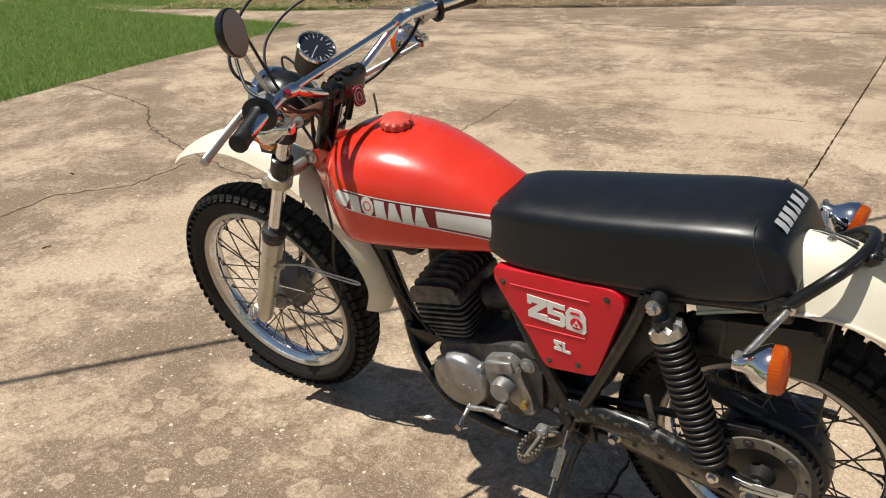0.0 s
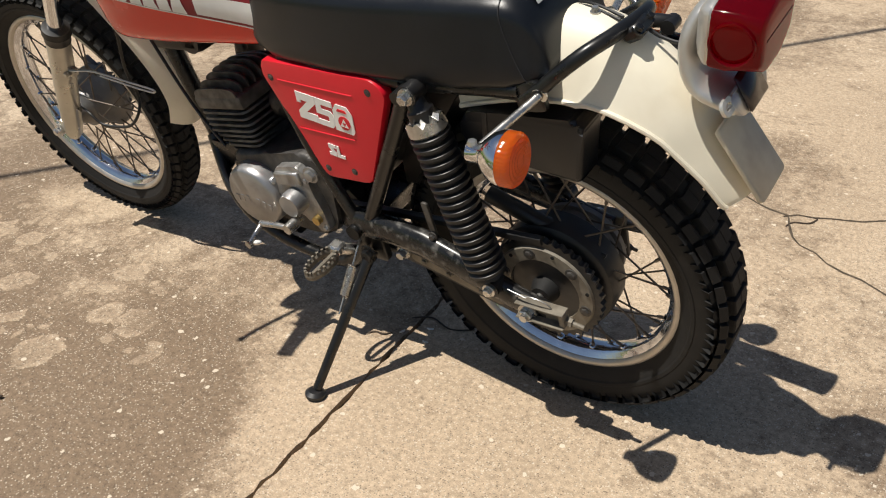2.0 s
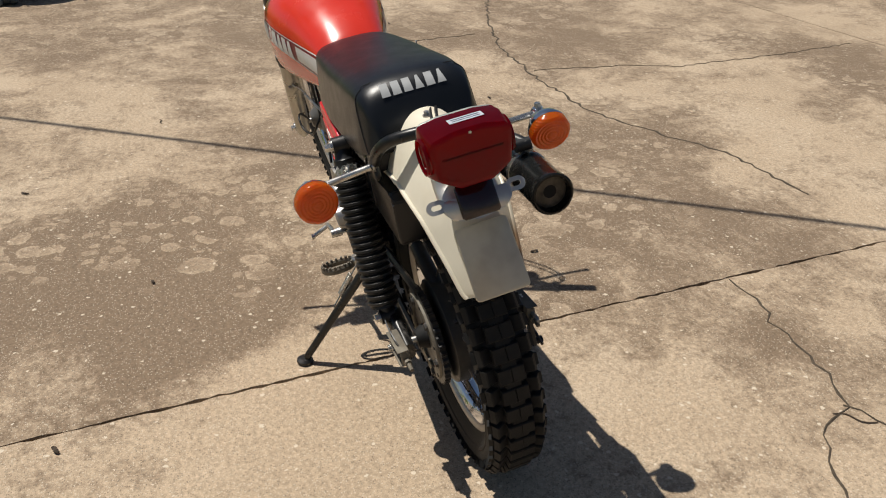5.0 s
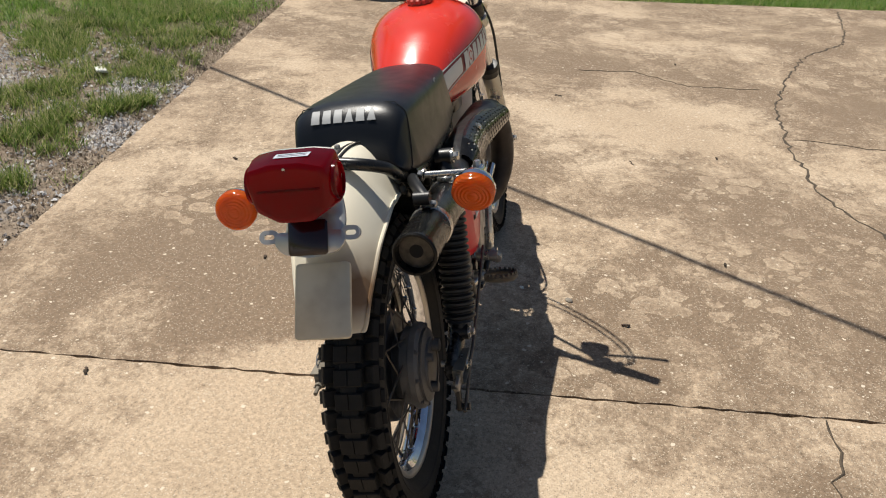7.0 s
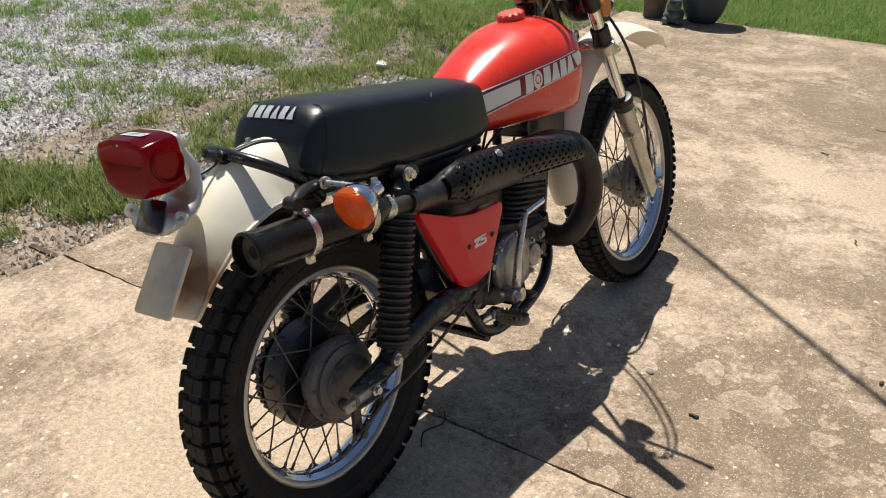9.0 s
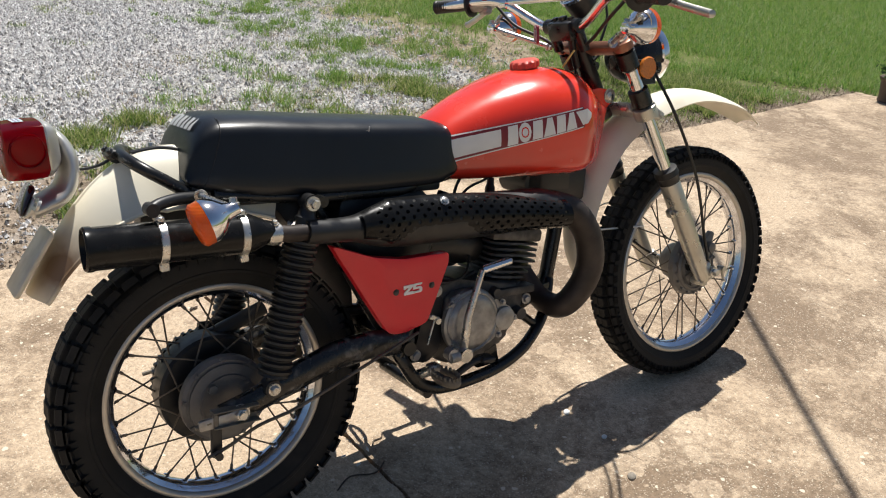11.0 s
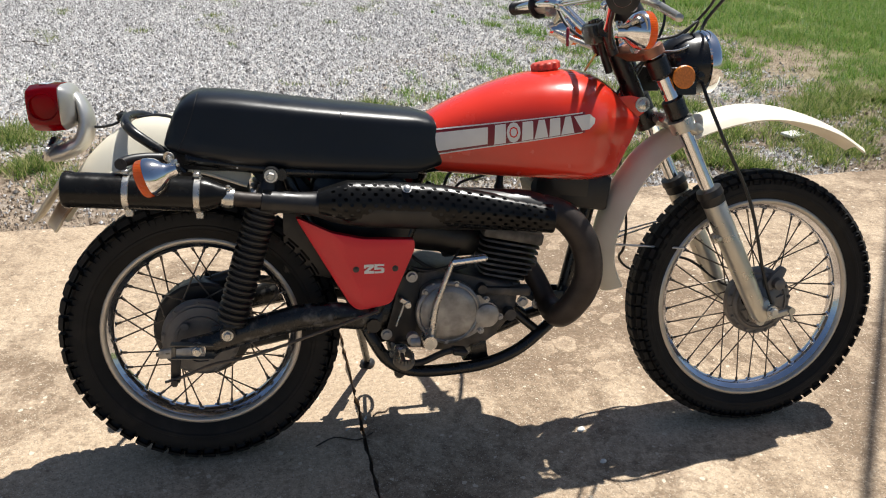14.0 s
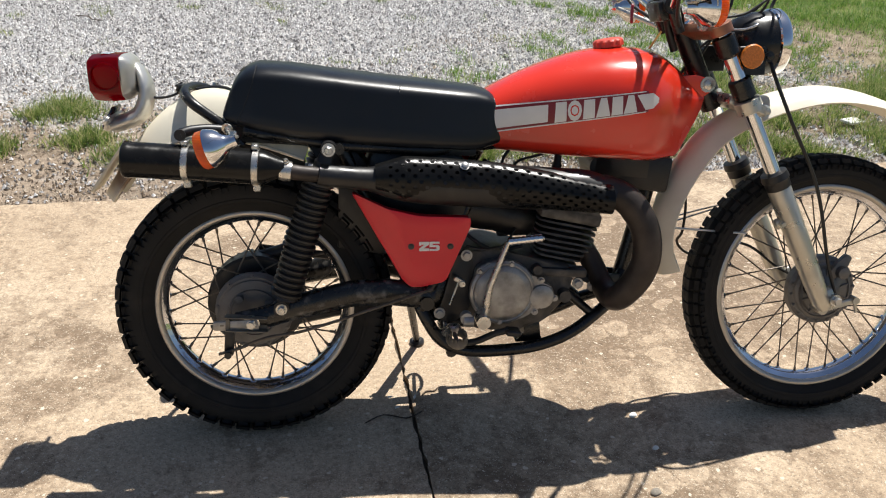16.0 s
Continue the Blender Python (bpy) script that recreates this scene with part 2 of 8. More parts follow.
def lens_material(name, color, rough=0.12, prisms=True):
    """Moulded lamp plastic: glossy skin, light let through, fine prisms inside."""
    m = material(name, color, rough=rough, coat=0.6, vary=0.12, scale=60, bump=0.0)
    n, l = m.node_tree.nodes, m.node_tree.links
    p = n["Principled BSDF"]
    p.inputs["Transmission Weight"].default_value = 0.25
    p.inputs["Subsurface Weight"].default_value = 0.55
    p.inputs["Subsurface Radius"].default_value = (1.0, 0.35, 0.1)
    p.inputs["Subsurface Scale"].default_value = 0.02
    co = n.new("ShaderNodeTexCoord").outputs["Object"]
    if not prisms:
        p.inputs["Coat Weight"].default_value, p.inputs["Specular IOR Level"].default_value = 0.15, 0.32
        p.inputs["Transmission Weight"].default_value = p.inputs["Subsurface Weight"].default_value = 0.0
        p.inputs["Specular IOR Level"].default_value = 0.35
        through_light = n.new("ShaderNodeBsdfTranslucent")
        through_light.inputs["Color"].default_value = (0.55, 0.0016, 0.020, 1)
        both = n.new("ShaderNodeMixShader")
        both.inputs["Fac"].default_value = 0.55
        l.new(p.outputs["BSDF"], both.inputs[1])
        l.new(through_light.outputs["BSDF"], both.inputs[2])
        l.new(both.outputs["Shader"], n["Material Output"].inputs["Surface"])
        return m
    w = n.new("ShaderNodeTexWave")
    w.bands_direction = "Z"
    w.inputs["Scale"].default_value = 70
    l.new(co, w.inputs["Vector"])
    b = n.new("ShaderNodeBump")
    b.inputs["Strength"].default_value, b.inputs["Distance"].default_value = 0.35, 0.002
    l.new(w.outputs["Fac"], b.inputs["Height"])
    l.new(b.outputs["Normal"], p.inputs["Normal"])
    through_light = n.new("ShaderNodeBsdfTranslucent")
    through_light.inputs["Color"].default_value = (0.95, 0.26, 0.012, 1)
    both = n.new("ShaderNodeMixShader")
    both.inputs["Fac"].default_value = 0.38
    l.new(p.outputs["BSDF"], both.inputs[1])
    l.new(through_light.outputs["BSDF"], both.inputs[2])
    l.new(both.outputs["Shader"], n["Material Output"].inputs["Surface"])
    return m


CONCRETE = concrete_material("mildewed_concrete", 0.40, 0.85, [(0.95, 0.62, 0.80, 0.22), (1.95, 0.5, 0.6, -0.12), (1.05, 1.05, 0.32, 0.16), (2.2, -3.2, 1.0, 0.20), (1.60, 0.22, 0.4, 0.06), (1.35, 0.60, 0.7, 0.04), (1.5, -1.15, 0.9, 0.12), (3.5, -1.8, 1.2, 0.12), (0.9, -0.95, 0.6, 0.08), (2.9, -0.75, 0.95, -0.22), (0.35, 0.35, 0.42, -0.15), (3.0, 0.9, 1.0, -0.05), (2.2, -3.0, 2.6, -0.13), (1.5, -0.35, 0.8, -0.14), (0.7, -0.75, 0.5, -0.08), (0.72, 0.52, 0.42, 0.31), (1.05, 0.72, 0.40, 0.20), (0.95, -0.62, 0.55, 0.12)],
                             [(1.45, 0.60, 0.95, 0.26), (1.2, -1.15, 0.8, 0.06), (2.6, 0.2, 0.7, -0.1), (0.75, 0.75, 0.45, -0.3)])
CONCRETE_CLEAN = concrete_material("worn_concrete", 0.47, 0.5, [(-0.35, 0.85, 0.7, 0.06), (0.1, -0.4, 0.6, -0.10), (0.0, 0.5, 0.5, -0.1)])
EARTH = ground_material()
CRACK = material("crack_filling", (0.080, 0.061, 0.042), 0.95, vary=0.4, scale=40, bump=0.6)
RED_TANK = material("faded_red_paint", (0.72, 0.036, 0.016), 0.24, vary=0.06, scale=7, coat=0.5, rough_vary=0.05, dirt=(0.55, 0.12, 0.07), dirt_amount=0.15)
RED_PANEL = material("red_plastic", (0.66, 0.0085, 0.024), 0.34, vary=0.05, scale=9, coat=0.15, rough_vary=0.06)
BURGUNDY = material("burgundy_vinyl", (0.22, 0.014, 0.022), 0.35, vary=0.06, scale=20)
CAP_RED = material("chalky_red_plastic", (0.60, 0.075, 0.05), 0.5, vary=0.15, scale=40)
WHITE_DECAL = material("white_vinyl", (0.80, 0.79, 0.76), 0.4, vary=0.04, scale=30)
SILVER_PRINT = material("silver_print", (0.44, 0.45, 0.45), 0.4, vary=0.05, scale=40)
CREAM = material("cream_plastic", (0.82, 0.765, 0.62), 0.40, vary=0.05, scale=8, dirt=(0.50, 0.38, 0.22), dirt_amount=0.25, dirt_scale=9, rough_vary=0.08)
CREAM_SOOT = material("sooty_cream_plastic", (0.82, 0.765, 0.62), 0.40, vary=0.05, scale=8, dirt=(0.50, 0.38, 0.22), dirt_amount=0.25, dirt_scale=9, rough_vary=0.08, stain=((-0.268, -0.064, 0.645), 0.105, (0.20, 0.125, 0.070)))
SCUFFED = material("scuffed_black_paint", (0.010, 0.010, 0.010), 0.28, vary=0.3, scale=15, dirt=(0.40, 0.38, 0.35), dirt_amount=0.34, dirt_scale=55, rough_vary=0.1)
DIRTY_STEEL = material("dirt_caked_steel", (0.185, 0.165, 0.13), 0.65, metal=0.2, vary=0.3, scale=30, bump=0.3, bump_scale=160, dirt=(0.10, 0.075, 0.05), dirt_amount=0.6, dirt_scale=40)
HUB_GREY = material("dusty_grey_casting", (0.150, 0.146, 0.142), 0.55, metal=0.4, vary=0.25, scale=22, bump=0.2, bump_scale=200, dirt=(0.11, 0.09, 0.07), dirt_amount=0.45, dirt_scale=24)
SATIN_SILVER = material("satin_silver_casting", (0.60, 0.585, 0.55), 0.36, metal=0.65, vary=0.08, scale=16, bump=0.08, bump_scale=240, rough_vary=0.08, dirt=(0.34, 0.30, 0.24), dirt_amount=0.2, dirt_scale=14)
CREAM_WORN = material("stained_cream_plastic", (0.70, 0.64, 0.50), 0.55, vary=0.1, scale=12, dirt=(0.30, 0.21, 0.12), dirt_amount=0.5, dirt_scale=11)
VINYL = material("black_vinyl", (0.0070, 0.0085, 0.0115), 0.33, vary=0.15, scale=12, bump=0.08, bump_scale=900, spec=0.42, rough_vary=0.04)
STITCH = material("dark_thread", (0.022, 0.022, 0.024), 0.8)
BLACK_PAINT = material("black_frame_paint", (0.008, 0.008, 0.008), 0.30, vary=0.3, scale=15, dirt=(0.12, 0.10, 0.08), dirt_amount=0.2, dirt_scale=22, rough_vary=0.1)
SHIELD_BLACK = material("dull_black_shield", (0.0085, 0.0085, 0.0085), 0.22, vary=0.3, scale=18, spec=0.22, dirt=(0.04, 0.034, 0.028), dirt_amount=0.25, dirt_scale=14, rough_vary=0.1)
BLACK_METAL = material("matt_black_steel", (0.013, 0.013, 0.014), 0.40, vary=0.3, scale=18, dirt=(0.10, 0.085, 0.07), dirt_amount=0.3, dirt_scale=14, rough_vary=0.12)
PIPE_BROWN = material("heat_browned_steel", (0.040, 0.031, 0.027), 0.5, metal=0.3, vary=0.35, scale=18, bump=0.2, bump_scale=150, rough_vary=0.12)
RUBBER = material("black_rubber", (0.010, 0.0098, 0.0095), 0.72, vary=0.3, scale=14, bump=0.25, bump_scale=350, spec=0.35, dirt=(0.07, 0.06, 0.046), dirt_amount=0.22, dirt_scale=18)
RUBBER_SOFT = material("ribbed_rubber", (0.010, 0.010, 0.011), 0.42, vary=0.3, scale=20, dirt=(0.09, 0.08, 0.065), dirt_amount=0.3, dirt_scale=25)
CHROME = material("chrome", (0.80, 0.81, 0.83), 0.08, metal=1.0, vary=0.06, scale=25, rough_vary=0.05, dirt=(0.30, 0.26, 0.20), dirt_amount=0.15, dirt_scale=30)
DULL_CHROME = material("dull_plated_steel", (0.58, 0.57, 0.54), 0.3, metal=0.9, vary=0.15, scale=30, rough_vary=0.1, dirt=(0.25, 0.19, 0.12), dirt_amount=0.4, dirt_scale=35)
RIM_STEEL = material("rim_chrome", (0.72, 0.74, 0.79), 0.09, metal=1.0, vary=0.12, scale=18, rough_vary=0.06, bump=0.35, bump_scale=45, dirt=(0.30, 0.27, 0.23), dirt_amount=0.25, dirt_scale=30)
RIM_DUST = material("dusty_plated_edge", (0.52, 0.49, 0.44), 0.38, metal=0.7, vary=0.12, scale=25, rough_vary=0.1, dirt=(0.30, 0.25, 0.19), dirt_amount=0.4, dirt_scale=25)
FRONT_HUB = material("stained_hub_alloy", (0.17, 0.165, 0.158), 0.45, metal=0.5, vary=0.3, scale=30, bump=0.3, bump_scale=180, dirt=(0.075, 0.06, 0.05), dirt_amount=0.6, dirt_scale=30)
SPOKE_STEEL = material("rusty_spoke_steel", (0.13, 0.11, 0.09), 0.5, metal=0.6, vary=0.35, scale=30)
FORK_ALLOY = material("oxidised_fork_alloy", (0.56, 0.54, 0.475), 0.33, metal=0.75, vary=0.12, scale=14, bump=0.1, bump_scale=200, rough_vary=0.1, dirt=(0.30, 0.25, 0.17), dirt_amount=0.3, dirt_scale=14)
CAST_ALLOY = material("cast_alloy", (0.34, 0.335, 0.325), 0.42, metal=0.65, vary=0.28, scale=26, bump=0.3, bump_scale=200, rough_vary=0.14, dirt=(0.075, 0.06, 0.045), dirt_amount=0.55, dirt_scale=34)
CASE_ALLOY = material("polished_case_alloy", (0.37, 0.37, 0.37), 0.40, metal=0.75, vary=0.12, scale=20, bump=0.1, bump_scale=220, rough_vary=0.1, dirt=(0.14, 0.12, 0.09), dirt_amount=0.3, dirt_scale=30)
DARK_ALLOY = material("dark_dusty_alloy", (0.070, 0.066, 0.062), 0.55, metal=0.4, vary=0.4, scale=34, bump=0.4, bump_scale=150, dirt=(0.19, 0.165, 0.13), dirt_amount=0.5, dirt_scale=38)
FIN_BLACK = material("sooty_black_fins", (0.085, 0.081, 0.076), 0.55, metal=0.35, vary=0.4, scale=30, dirt=(0.24, 0.23, 0.215), dirt_amount=0.6, dirt_scale=30)
BRONZE = material("copper_brown_clamp", (0.30, 0.14, 0.085), 0.4, metal=0.5, vary=0.25, scale=30, dirt=(0.12, 0.08, 0.06), dirt_amount=0.4)
BRASS = material("brass", (0.55, 0.38, 0.14), 0.35, metal=0.9, vary=0.15, scale=40)
AMBER = lens_material("amber_plastic", (0.82, 0.16, 0.008))
REFLECTOR = material("amber_reflector", (0.62, 0.19, 0.018), 0.25, vary=0.2, scale=220, bump=0.5, bump_scale=420, coat=0.4)
RED_LENS = lens_material("red_lamp_plastic", (0.115, 0.0009, 0.0055), 0.12, False)
SMOKED = material("smoked_red_plastic", (0.018, 0.004, 0.006), 0.2, coat=0.4)
SOOT = material("sooty_brass", (0.085, 0.072, 0.055), 0.6, metal=0.4, vary=0.5, scale=60)
GLASS_DARK = material("dial_face", (0.02, 0.022, 0.026), 0.15, coat=1.0)
MIRROR = material("mirror_glass", (0.36, 0.23, 0.22), 0.03, metal=1.0)
# flat black that puts the shade inside holes into the colour
HOLE = material("hole_shadow_black", (0.006, 0.006, 0.006), 0.9)
POT_GREY = material("blue_grey_resin", (0.055, 0.068, 0.080), 0.6, vary=0.2, scale=9, bump=0.2, bump_scale=60)
POT_TAUPE = material("taupe_clay", (0.13, 0.095, 0.07), 0.75, vary=0.25, scale=14, bump=0.3, bump_scale=60)
STONE_GREEN = material("mossy_cast_stone", (0.085, 0.105, 0.105), 0.8, vary=0.4, scale=16, bump=0.4, bump_scale=50, dirt=(0.35, 0.36, 0.34), dirt_amount=0.4, dirt_scale=10)
GRASS = island_material("grass_blades", [(0.048, 0.125, 0.015), (0.105, 0.22, 0.028), (0.175, 0.32, 0.046), (0.26, 0.37, 0.080), (0.40, 0.39, 0.17)], 0.55, 0.4, 0.42)
WEED = island_material("dry_weeds", [(0.038, 0.080, 0.015), (0.095, 0.165, 0.029), (0.20, 0.285, 0.055), (0.35, 0.385, 0.125), (0.55, 0.475, 0.275)], 0.65, 0.3, 0.5)
GRAVEL = island_material("limestone_chippings", [(0.14, 0.131, 0.125), (0.36, 0.345, 0.336), (0.52, 0.504, 0.494), (0.65, 0.634, 0.624), (0.86, 0.845, 0.83)], 0.85, 0.25)
LITTER = island_material("dead_leaves", [(0.10, 0.075, 0.052), (0.25, 0.19, 0.135), (0.40, 0.32, 0.235), (0.56, 0.48, 0.38)], 0.85, 0.2)
LEAF = island_material("dark_leaves", [(0.018, 0.045, 0.012), (0.035, 0.08, 0.02), (0.06, 0.12, 0.03)], 0.5, 0.4, 0.45)
PETAL = material("white_petals", (0.8, 0.8, 0.72), 0.6)
WHITE_SCRAP = material("white_scrap", (0.75, 0.74, 0.70), 0.6, vary=0.1, scale=30)
STICKER = material("blue_white_sticker", (0.50, 0.52, 0.58), 0.75, spec=0.2)
PRINT_DARK = material("dark_print", (0.06, 0.08, 0.12), 0.5)
EMBLEM_RED = material("dark_red_emblem", (0.24, 0.010, 0.03), 0.35, coat=0.4)
CABLE = material("black_cable", (0.013, 0.013, 0.013), 0.45)
WIRE_BRIGHT = material("galvanised_wire", (0.62, 0.63, 0.63), 0.3, metal=0.9)

# ---- mesh helpers ----
APART = {"name_blocks", "rail_bracket", "sprocket_holes", "plate_ear", "shock_eye", "engine_mount", "cover_screws", "panel_screws", "shock_bolt", "lens_screw",
         "tank_flange", "tank_bolt", "bar_riser", "cross_tube", "fork_cover", "switch_button", "panel_rib", "flowers", "stems", "stripe", "axle_nut", "sticker_bars", "cast_bars", "lens_ring"}


def islands(bm):
    """Loose pieces of a bmesh, those that touch or overlap taken as one."""
    left, groups = set(bm.verts), []
    while left:
        todo, seen = [left.pop()], set()
        while todo:
            v = todo.pop()
            seen.add(v)
            for e in v.link_edges:
                o = e.other_vert(v)
                if o in left:
                    left.discard(o)
                    todo.append(o)
        lo = [min(v.co[i] for v in seen) - 0.0004 for i in range(3)]
        hi = [max(v.co[i] for v in seen) + 0.0004 for i in range(3)]
        groups.append([lo, hi, seen])
    merged = True
    while merged:
        merged = False
        for i in range(len(groups)):
            for j in range(i + 1, len(groups)):
                a, b = groups[i], groups[j]
                if all(a[0][k] <= b[1][k] and b[0][k] <= a[1][k] for k in range(3)):
                    groups[i] = [[min(p, q) for p, q in zip(a[0], b[0])], [max(p, q) for p, q in zip(a[1], b[1])], a[2] | b[2]]
                    del groups[j]
                    merged = True
                    break
            if merged:
                break
    return [g[2] for g in groups]


def part(name, bm, mat, parent=None, label="", angle=38.0, matrix=None):
    """Links a bmesh as ONE mesh object, under a thing or a part; pieces named in APART become one object each."""
    if name in APART:
        made = None
        bm.verts.index_update()
        groups = islands(bm)
        single = {"name_blocks": "name_block", "cover_screws": "cover_screw", "panel_screws": "panel_screw", "sprocket_holes": "sprocket_hole", "flowers": "flower", "stems": "stem", "sticker_bars": "sticker_bar", "cast_bars": "cast_bar"}.get(name, name)
        for g in groups:
            one, twin = bmesh.new(), {}
            for v in sorted(g, key=lambda q: q.index):
                twin[v] = one.verts.new(v.co)
            for f in bm.faces:
                if f.verts[0] in g:
                    one.faces.new([twin[v] for v in f.verts])
            made = whole(single, one, mat, parent, label, angle, matrix)
        bm.free()
        return made
    return whole(name, bm, mat, parent, label, angle, matrix)


def whole(name, bm, mat, parent, label, angle, matrix):
    bm.verts.index_update()
    bmesh.ops.recalc_face_normals(bm, faces=bm.faces[:])
    me = bpy.data.meshes.new(name)
    bm.to_mesh(me)
    bm.free()
    me.polygons.foreach_set("use_smooth", [True] * len(me.polygons))
    me.set_sharp_from_angle(angle=radians(angle))
    me.materials.append(mat)
    ob = new(name, me)
    if parent:
        ob.parent = parent
    if matrix is not None:
        ob.matrix_basis = matrix
    if label:
        ob["label"] = label
    return ob


def empty(name, parent=None, matrix=None):
    ob = new(name)
    ob.empty_display_size = 0.05
    if parent:
        ob.parent = parent
    if matrix is not None:
        ob.matrix_basis = matrix
    return ob


def bulk(name, verts, faces, mat, smooth=False):
    """Many small pieces as one mesh from arrays; faces is an (n, k) array."""
    verts, faces = np.asarray(verts, dtype=np.float32), np.asarray(faces, dtype=np.int32)
    me = bpy.data.meshes.new(name)
    k = faces.shape[1]
    me.vertices.add(len(verts))
    me.vertices.foreach_set("co", verts.ravel())
    me.loops.add(faces.size)
    me.loops.foreach_set("vertex_index", faces.ravel())
    me.polygons.add(len(faces))
    me.polygons.foreach_set("loop_start", np.arange(0, faces.size, k, dtype=np.int32))
    me.polygons.foreach_set("use_smooth", np.full(len(faces), smooth))
    me.update(calc_edges=True)
    me.materials.append(mat)
    return new(name, me)


def spline(pts, k=6, closed=False):
    """A smooth line through the points."""
    p = [Vector(q) for q in pts]
    out, m = [], len(p)
    for i in range(m if closed else m - 1):
        if closed:
            a, b, c, d = p[(i - 1) % m], p[i], p[(i + 1) % m], p[(i + 2) % m]
        else:
            a, b, c, d = p[max(i - 1, 0)], p[i], p[i + 1], p[min(i + 2, m - 1)]
        for j in range(k):
            t = j / k
            out.append(0.5 * ((2 * b) + (c - a) * t + (2 * a - 5 * b + 4 * c - d) * t * t + (3 * b - a - 3 * c + d) * t ** 3))
    if not closed:
        out.append(p[-1])
    return out


def skin(bm, rings, cap=True, loop=False):
    rows = [[bm.verts.new(v) for v in r] for r in rings]
    n = len(rows[0])
    pairs = list(zip(rows, rows[1:])) + ([(rows[-1], rows[0])] if loop else [])
    for a, b in pairs:
        for i in range(n):
            bm.faces.new((a[i], a[(i + 1) % n], b[(i + 1) % n], b[i]))
    if cap and not loop:
        bm.faces.new(rows[0][::-1])
        bm.faces.new(rows[-1])
    return bm


def tube(bm, pts, r, n=10, closed=False, flat=1.0):
    """A round bar along the points; r: one radius, or one for each point."""
    p = [Vector(q) for q in pts]
    m = len(p)
    rs = r if isinstance(r, (list, tuple)) else [r] * m
    rings, up = [], None
    for i in range(m):
        if closed:
            d = (p[(i + 1) % m] - p[i - 1]).normalized()
        else:
            d = (p[min(i + 1, m - 1)] - p[max(i - 1, 0)]).normalized()
        if up is None:
            up = Vector((0, 0, 1)) if abs(d.z) < 0.9 else Vector((1, 0, 0))
        up = (up - d * up.dot(d)).normalized()
        side = d.cross(up)
        rings.append([p[i] + (up * math.cos(a) * flat + side * math.sin(a)) * rs[i] for a in (2 * math.pi * j / n for j in range(n))])
    return skin(bm, rings, True, closed)


def bar(bm, a, b, r, n=10, r2=None):
    return tube(bm, [a, b], [r, r if r2 is None else r2], n)


def lathe(bm, prof, origin, axis, n=24, loop=False):
    """prof: rows of (distance along the axis, radius)."""
    o, d = Vector(origin), Vector(axis).normalized()
    u = d.orthogonal().normalized()
    w = d.cross(u)
    rings = [[o + d * h + (u * math.cos(a) + w * math.sin(a)) * max(r, 1e-4) for a in (2 * math.pi * j / n for j in range(n))] for h, r in prof]
    return skin(bm, rings, True, loop)


def box(bm, centre, size, turn=(0, 0, 0), bevel=0.0, seg=1):
    m = pose(*centre, *turn) @ Matrix.Diagonal((*size, 1))
    made = bmesh.ops.create_cube(bm, size=1.0, matrix=m)
    if bevel:
        edges = {e for v in made["verts"] for e in v.link_edges}
        bmesh.ops.bevel(bm, geom=list(edges), offset=bevel, segments=seg, affect="EDGES", profile=0.5)
    return bm


def plate(bm, outline, y0, y1, bevel=0.0, seg=2, m=None):
    """A plate in the x-z plane, from y0 to y1, with rounded rims."""
    a = [bm.verts.new((x, y0, z)) for x, z in outline]
    b = [bm.verts.new((x, y1, z)) for x, z in outline]
    n = len(a)
    fs = [bm.faces.new(a), bm.faces.new(b[::-1])] + [bm.faces.new((a[i], b[i], b[(i + 1) % n], a[(i + 1) % n])) for i in range(n)]
    vs = a + b
    if bevel:
        r = bmesh.ops.bevel(bm, geom=list({e for f in fs for e in f.edges}), offset=bevel, segments=seg, affect="EDGES", profile=0.5)
        vs = list({v for v in r["verts"]} | {v for v in vs if v.is_valid})
    if m is not None:
        bmesh.ops.transform(bm, matrix=m, verts=[v for v in vs if v.is_valid])
    return bm


def bolt(bm, at, axis, r=0.007, h=0.006):
    o, d = Vector(at), Vector(axis).normalized()
    lathe(bm, [(0, r * 1.5), (h * 0.3, r * 1.5), (h * 0.3, r)], o, d, 12)
    lathe(bm, [(h * 0.2, r), (h * 0.9, r), (h, r * 0.85)], o, d, 6)
    return bm


def B():
    return bmesh.new()


def rounded(pts, r, k=3):
    """The outline with its corners rounded."""
    out, n = [], len(pts)
    for i in range(n):
        p, a, b = Vector(pts[i]), Vector(pts[i - 1]), Vector(pts[(i + 1) % n])
        da, db = (a - p), (b - p)
        s = min(r, da.length * 0.45, db.length * 0.45)
        p0, p1 = p + da.normalized() * s, p + db.normalized() * s
        for j in range(k + 1):
            t = j / k
            out.append(tuple((1 - t) ** 2 * p0 + 2 * t * (1 - t) * p + t * t * p1))
    return out

# ---- ground, drive, grass and gravel ----
def smooth(v, a, b):
    t = np.clip((np.asarray(v, dtype=float) - a) / (b - a), 0, 1)
    return t * t * (3 - 2 * t)


def drift(x, y, s, seed=0.0):
    """Soft random field for patches, about -1 to 1."""
    return (np.sin(x * s + 1.7 * np.sin(y * s * 0.83 + seed) + seed) + np.sin(y * s * 1.13 - 1.3 * np.sin(x * s * 0.71 + 2 * seed) + 1.9 * seed)
            + 0.6 * np.sin((x + y) * s * 1.9 + 3 * seed) + 0.6 * np.sin((x - y) * s * 2.3 + seed * 5)) / 3.2


def edge_y(x):
    return 1.385 + 0.085 * np.asarray(x)


def front_x(y):
    return 5.72 - 0.16 * np.asarray(y)


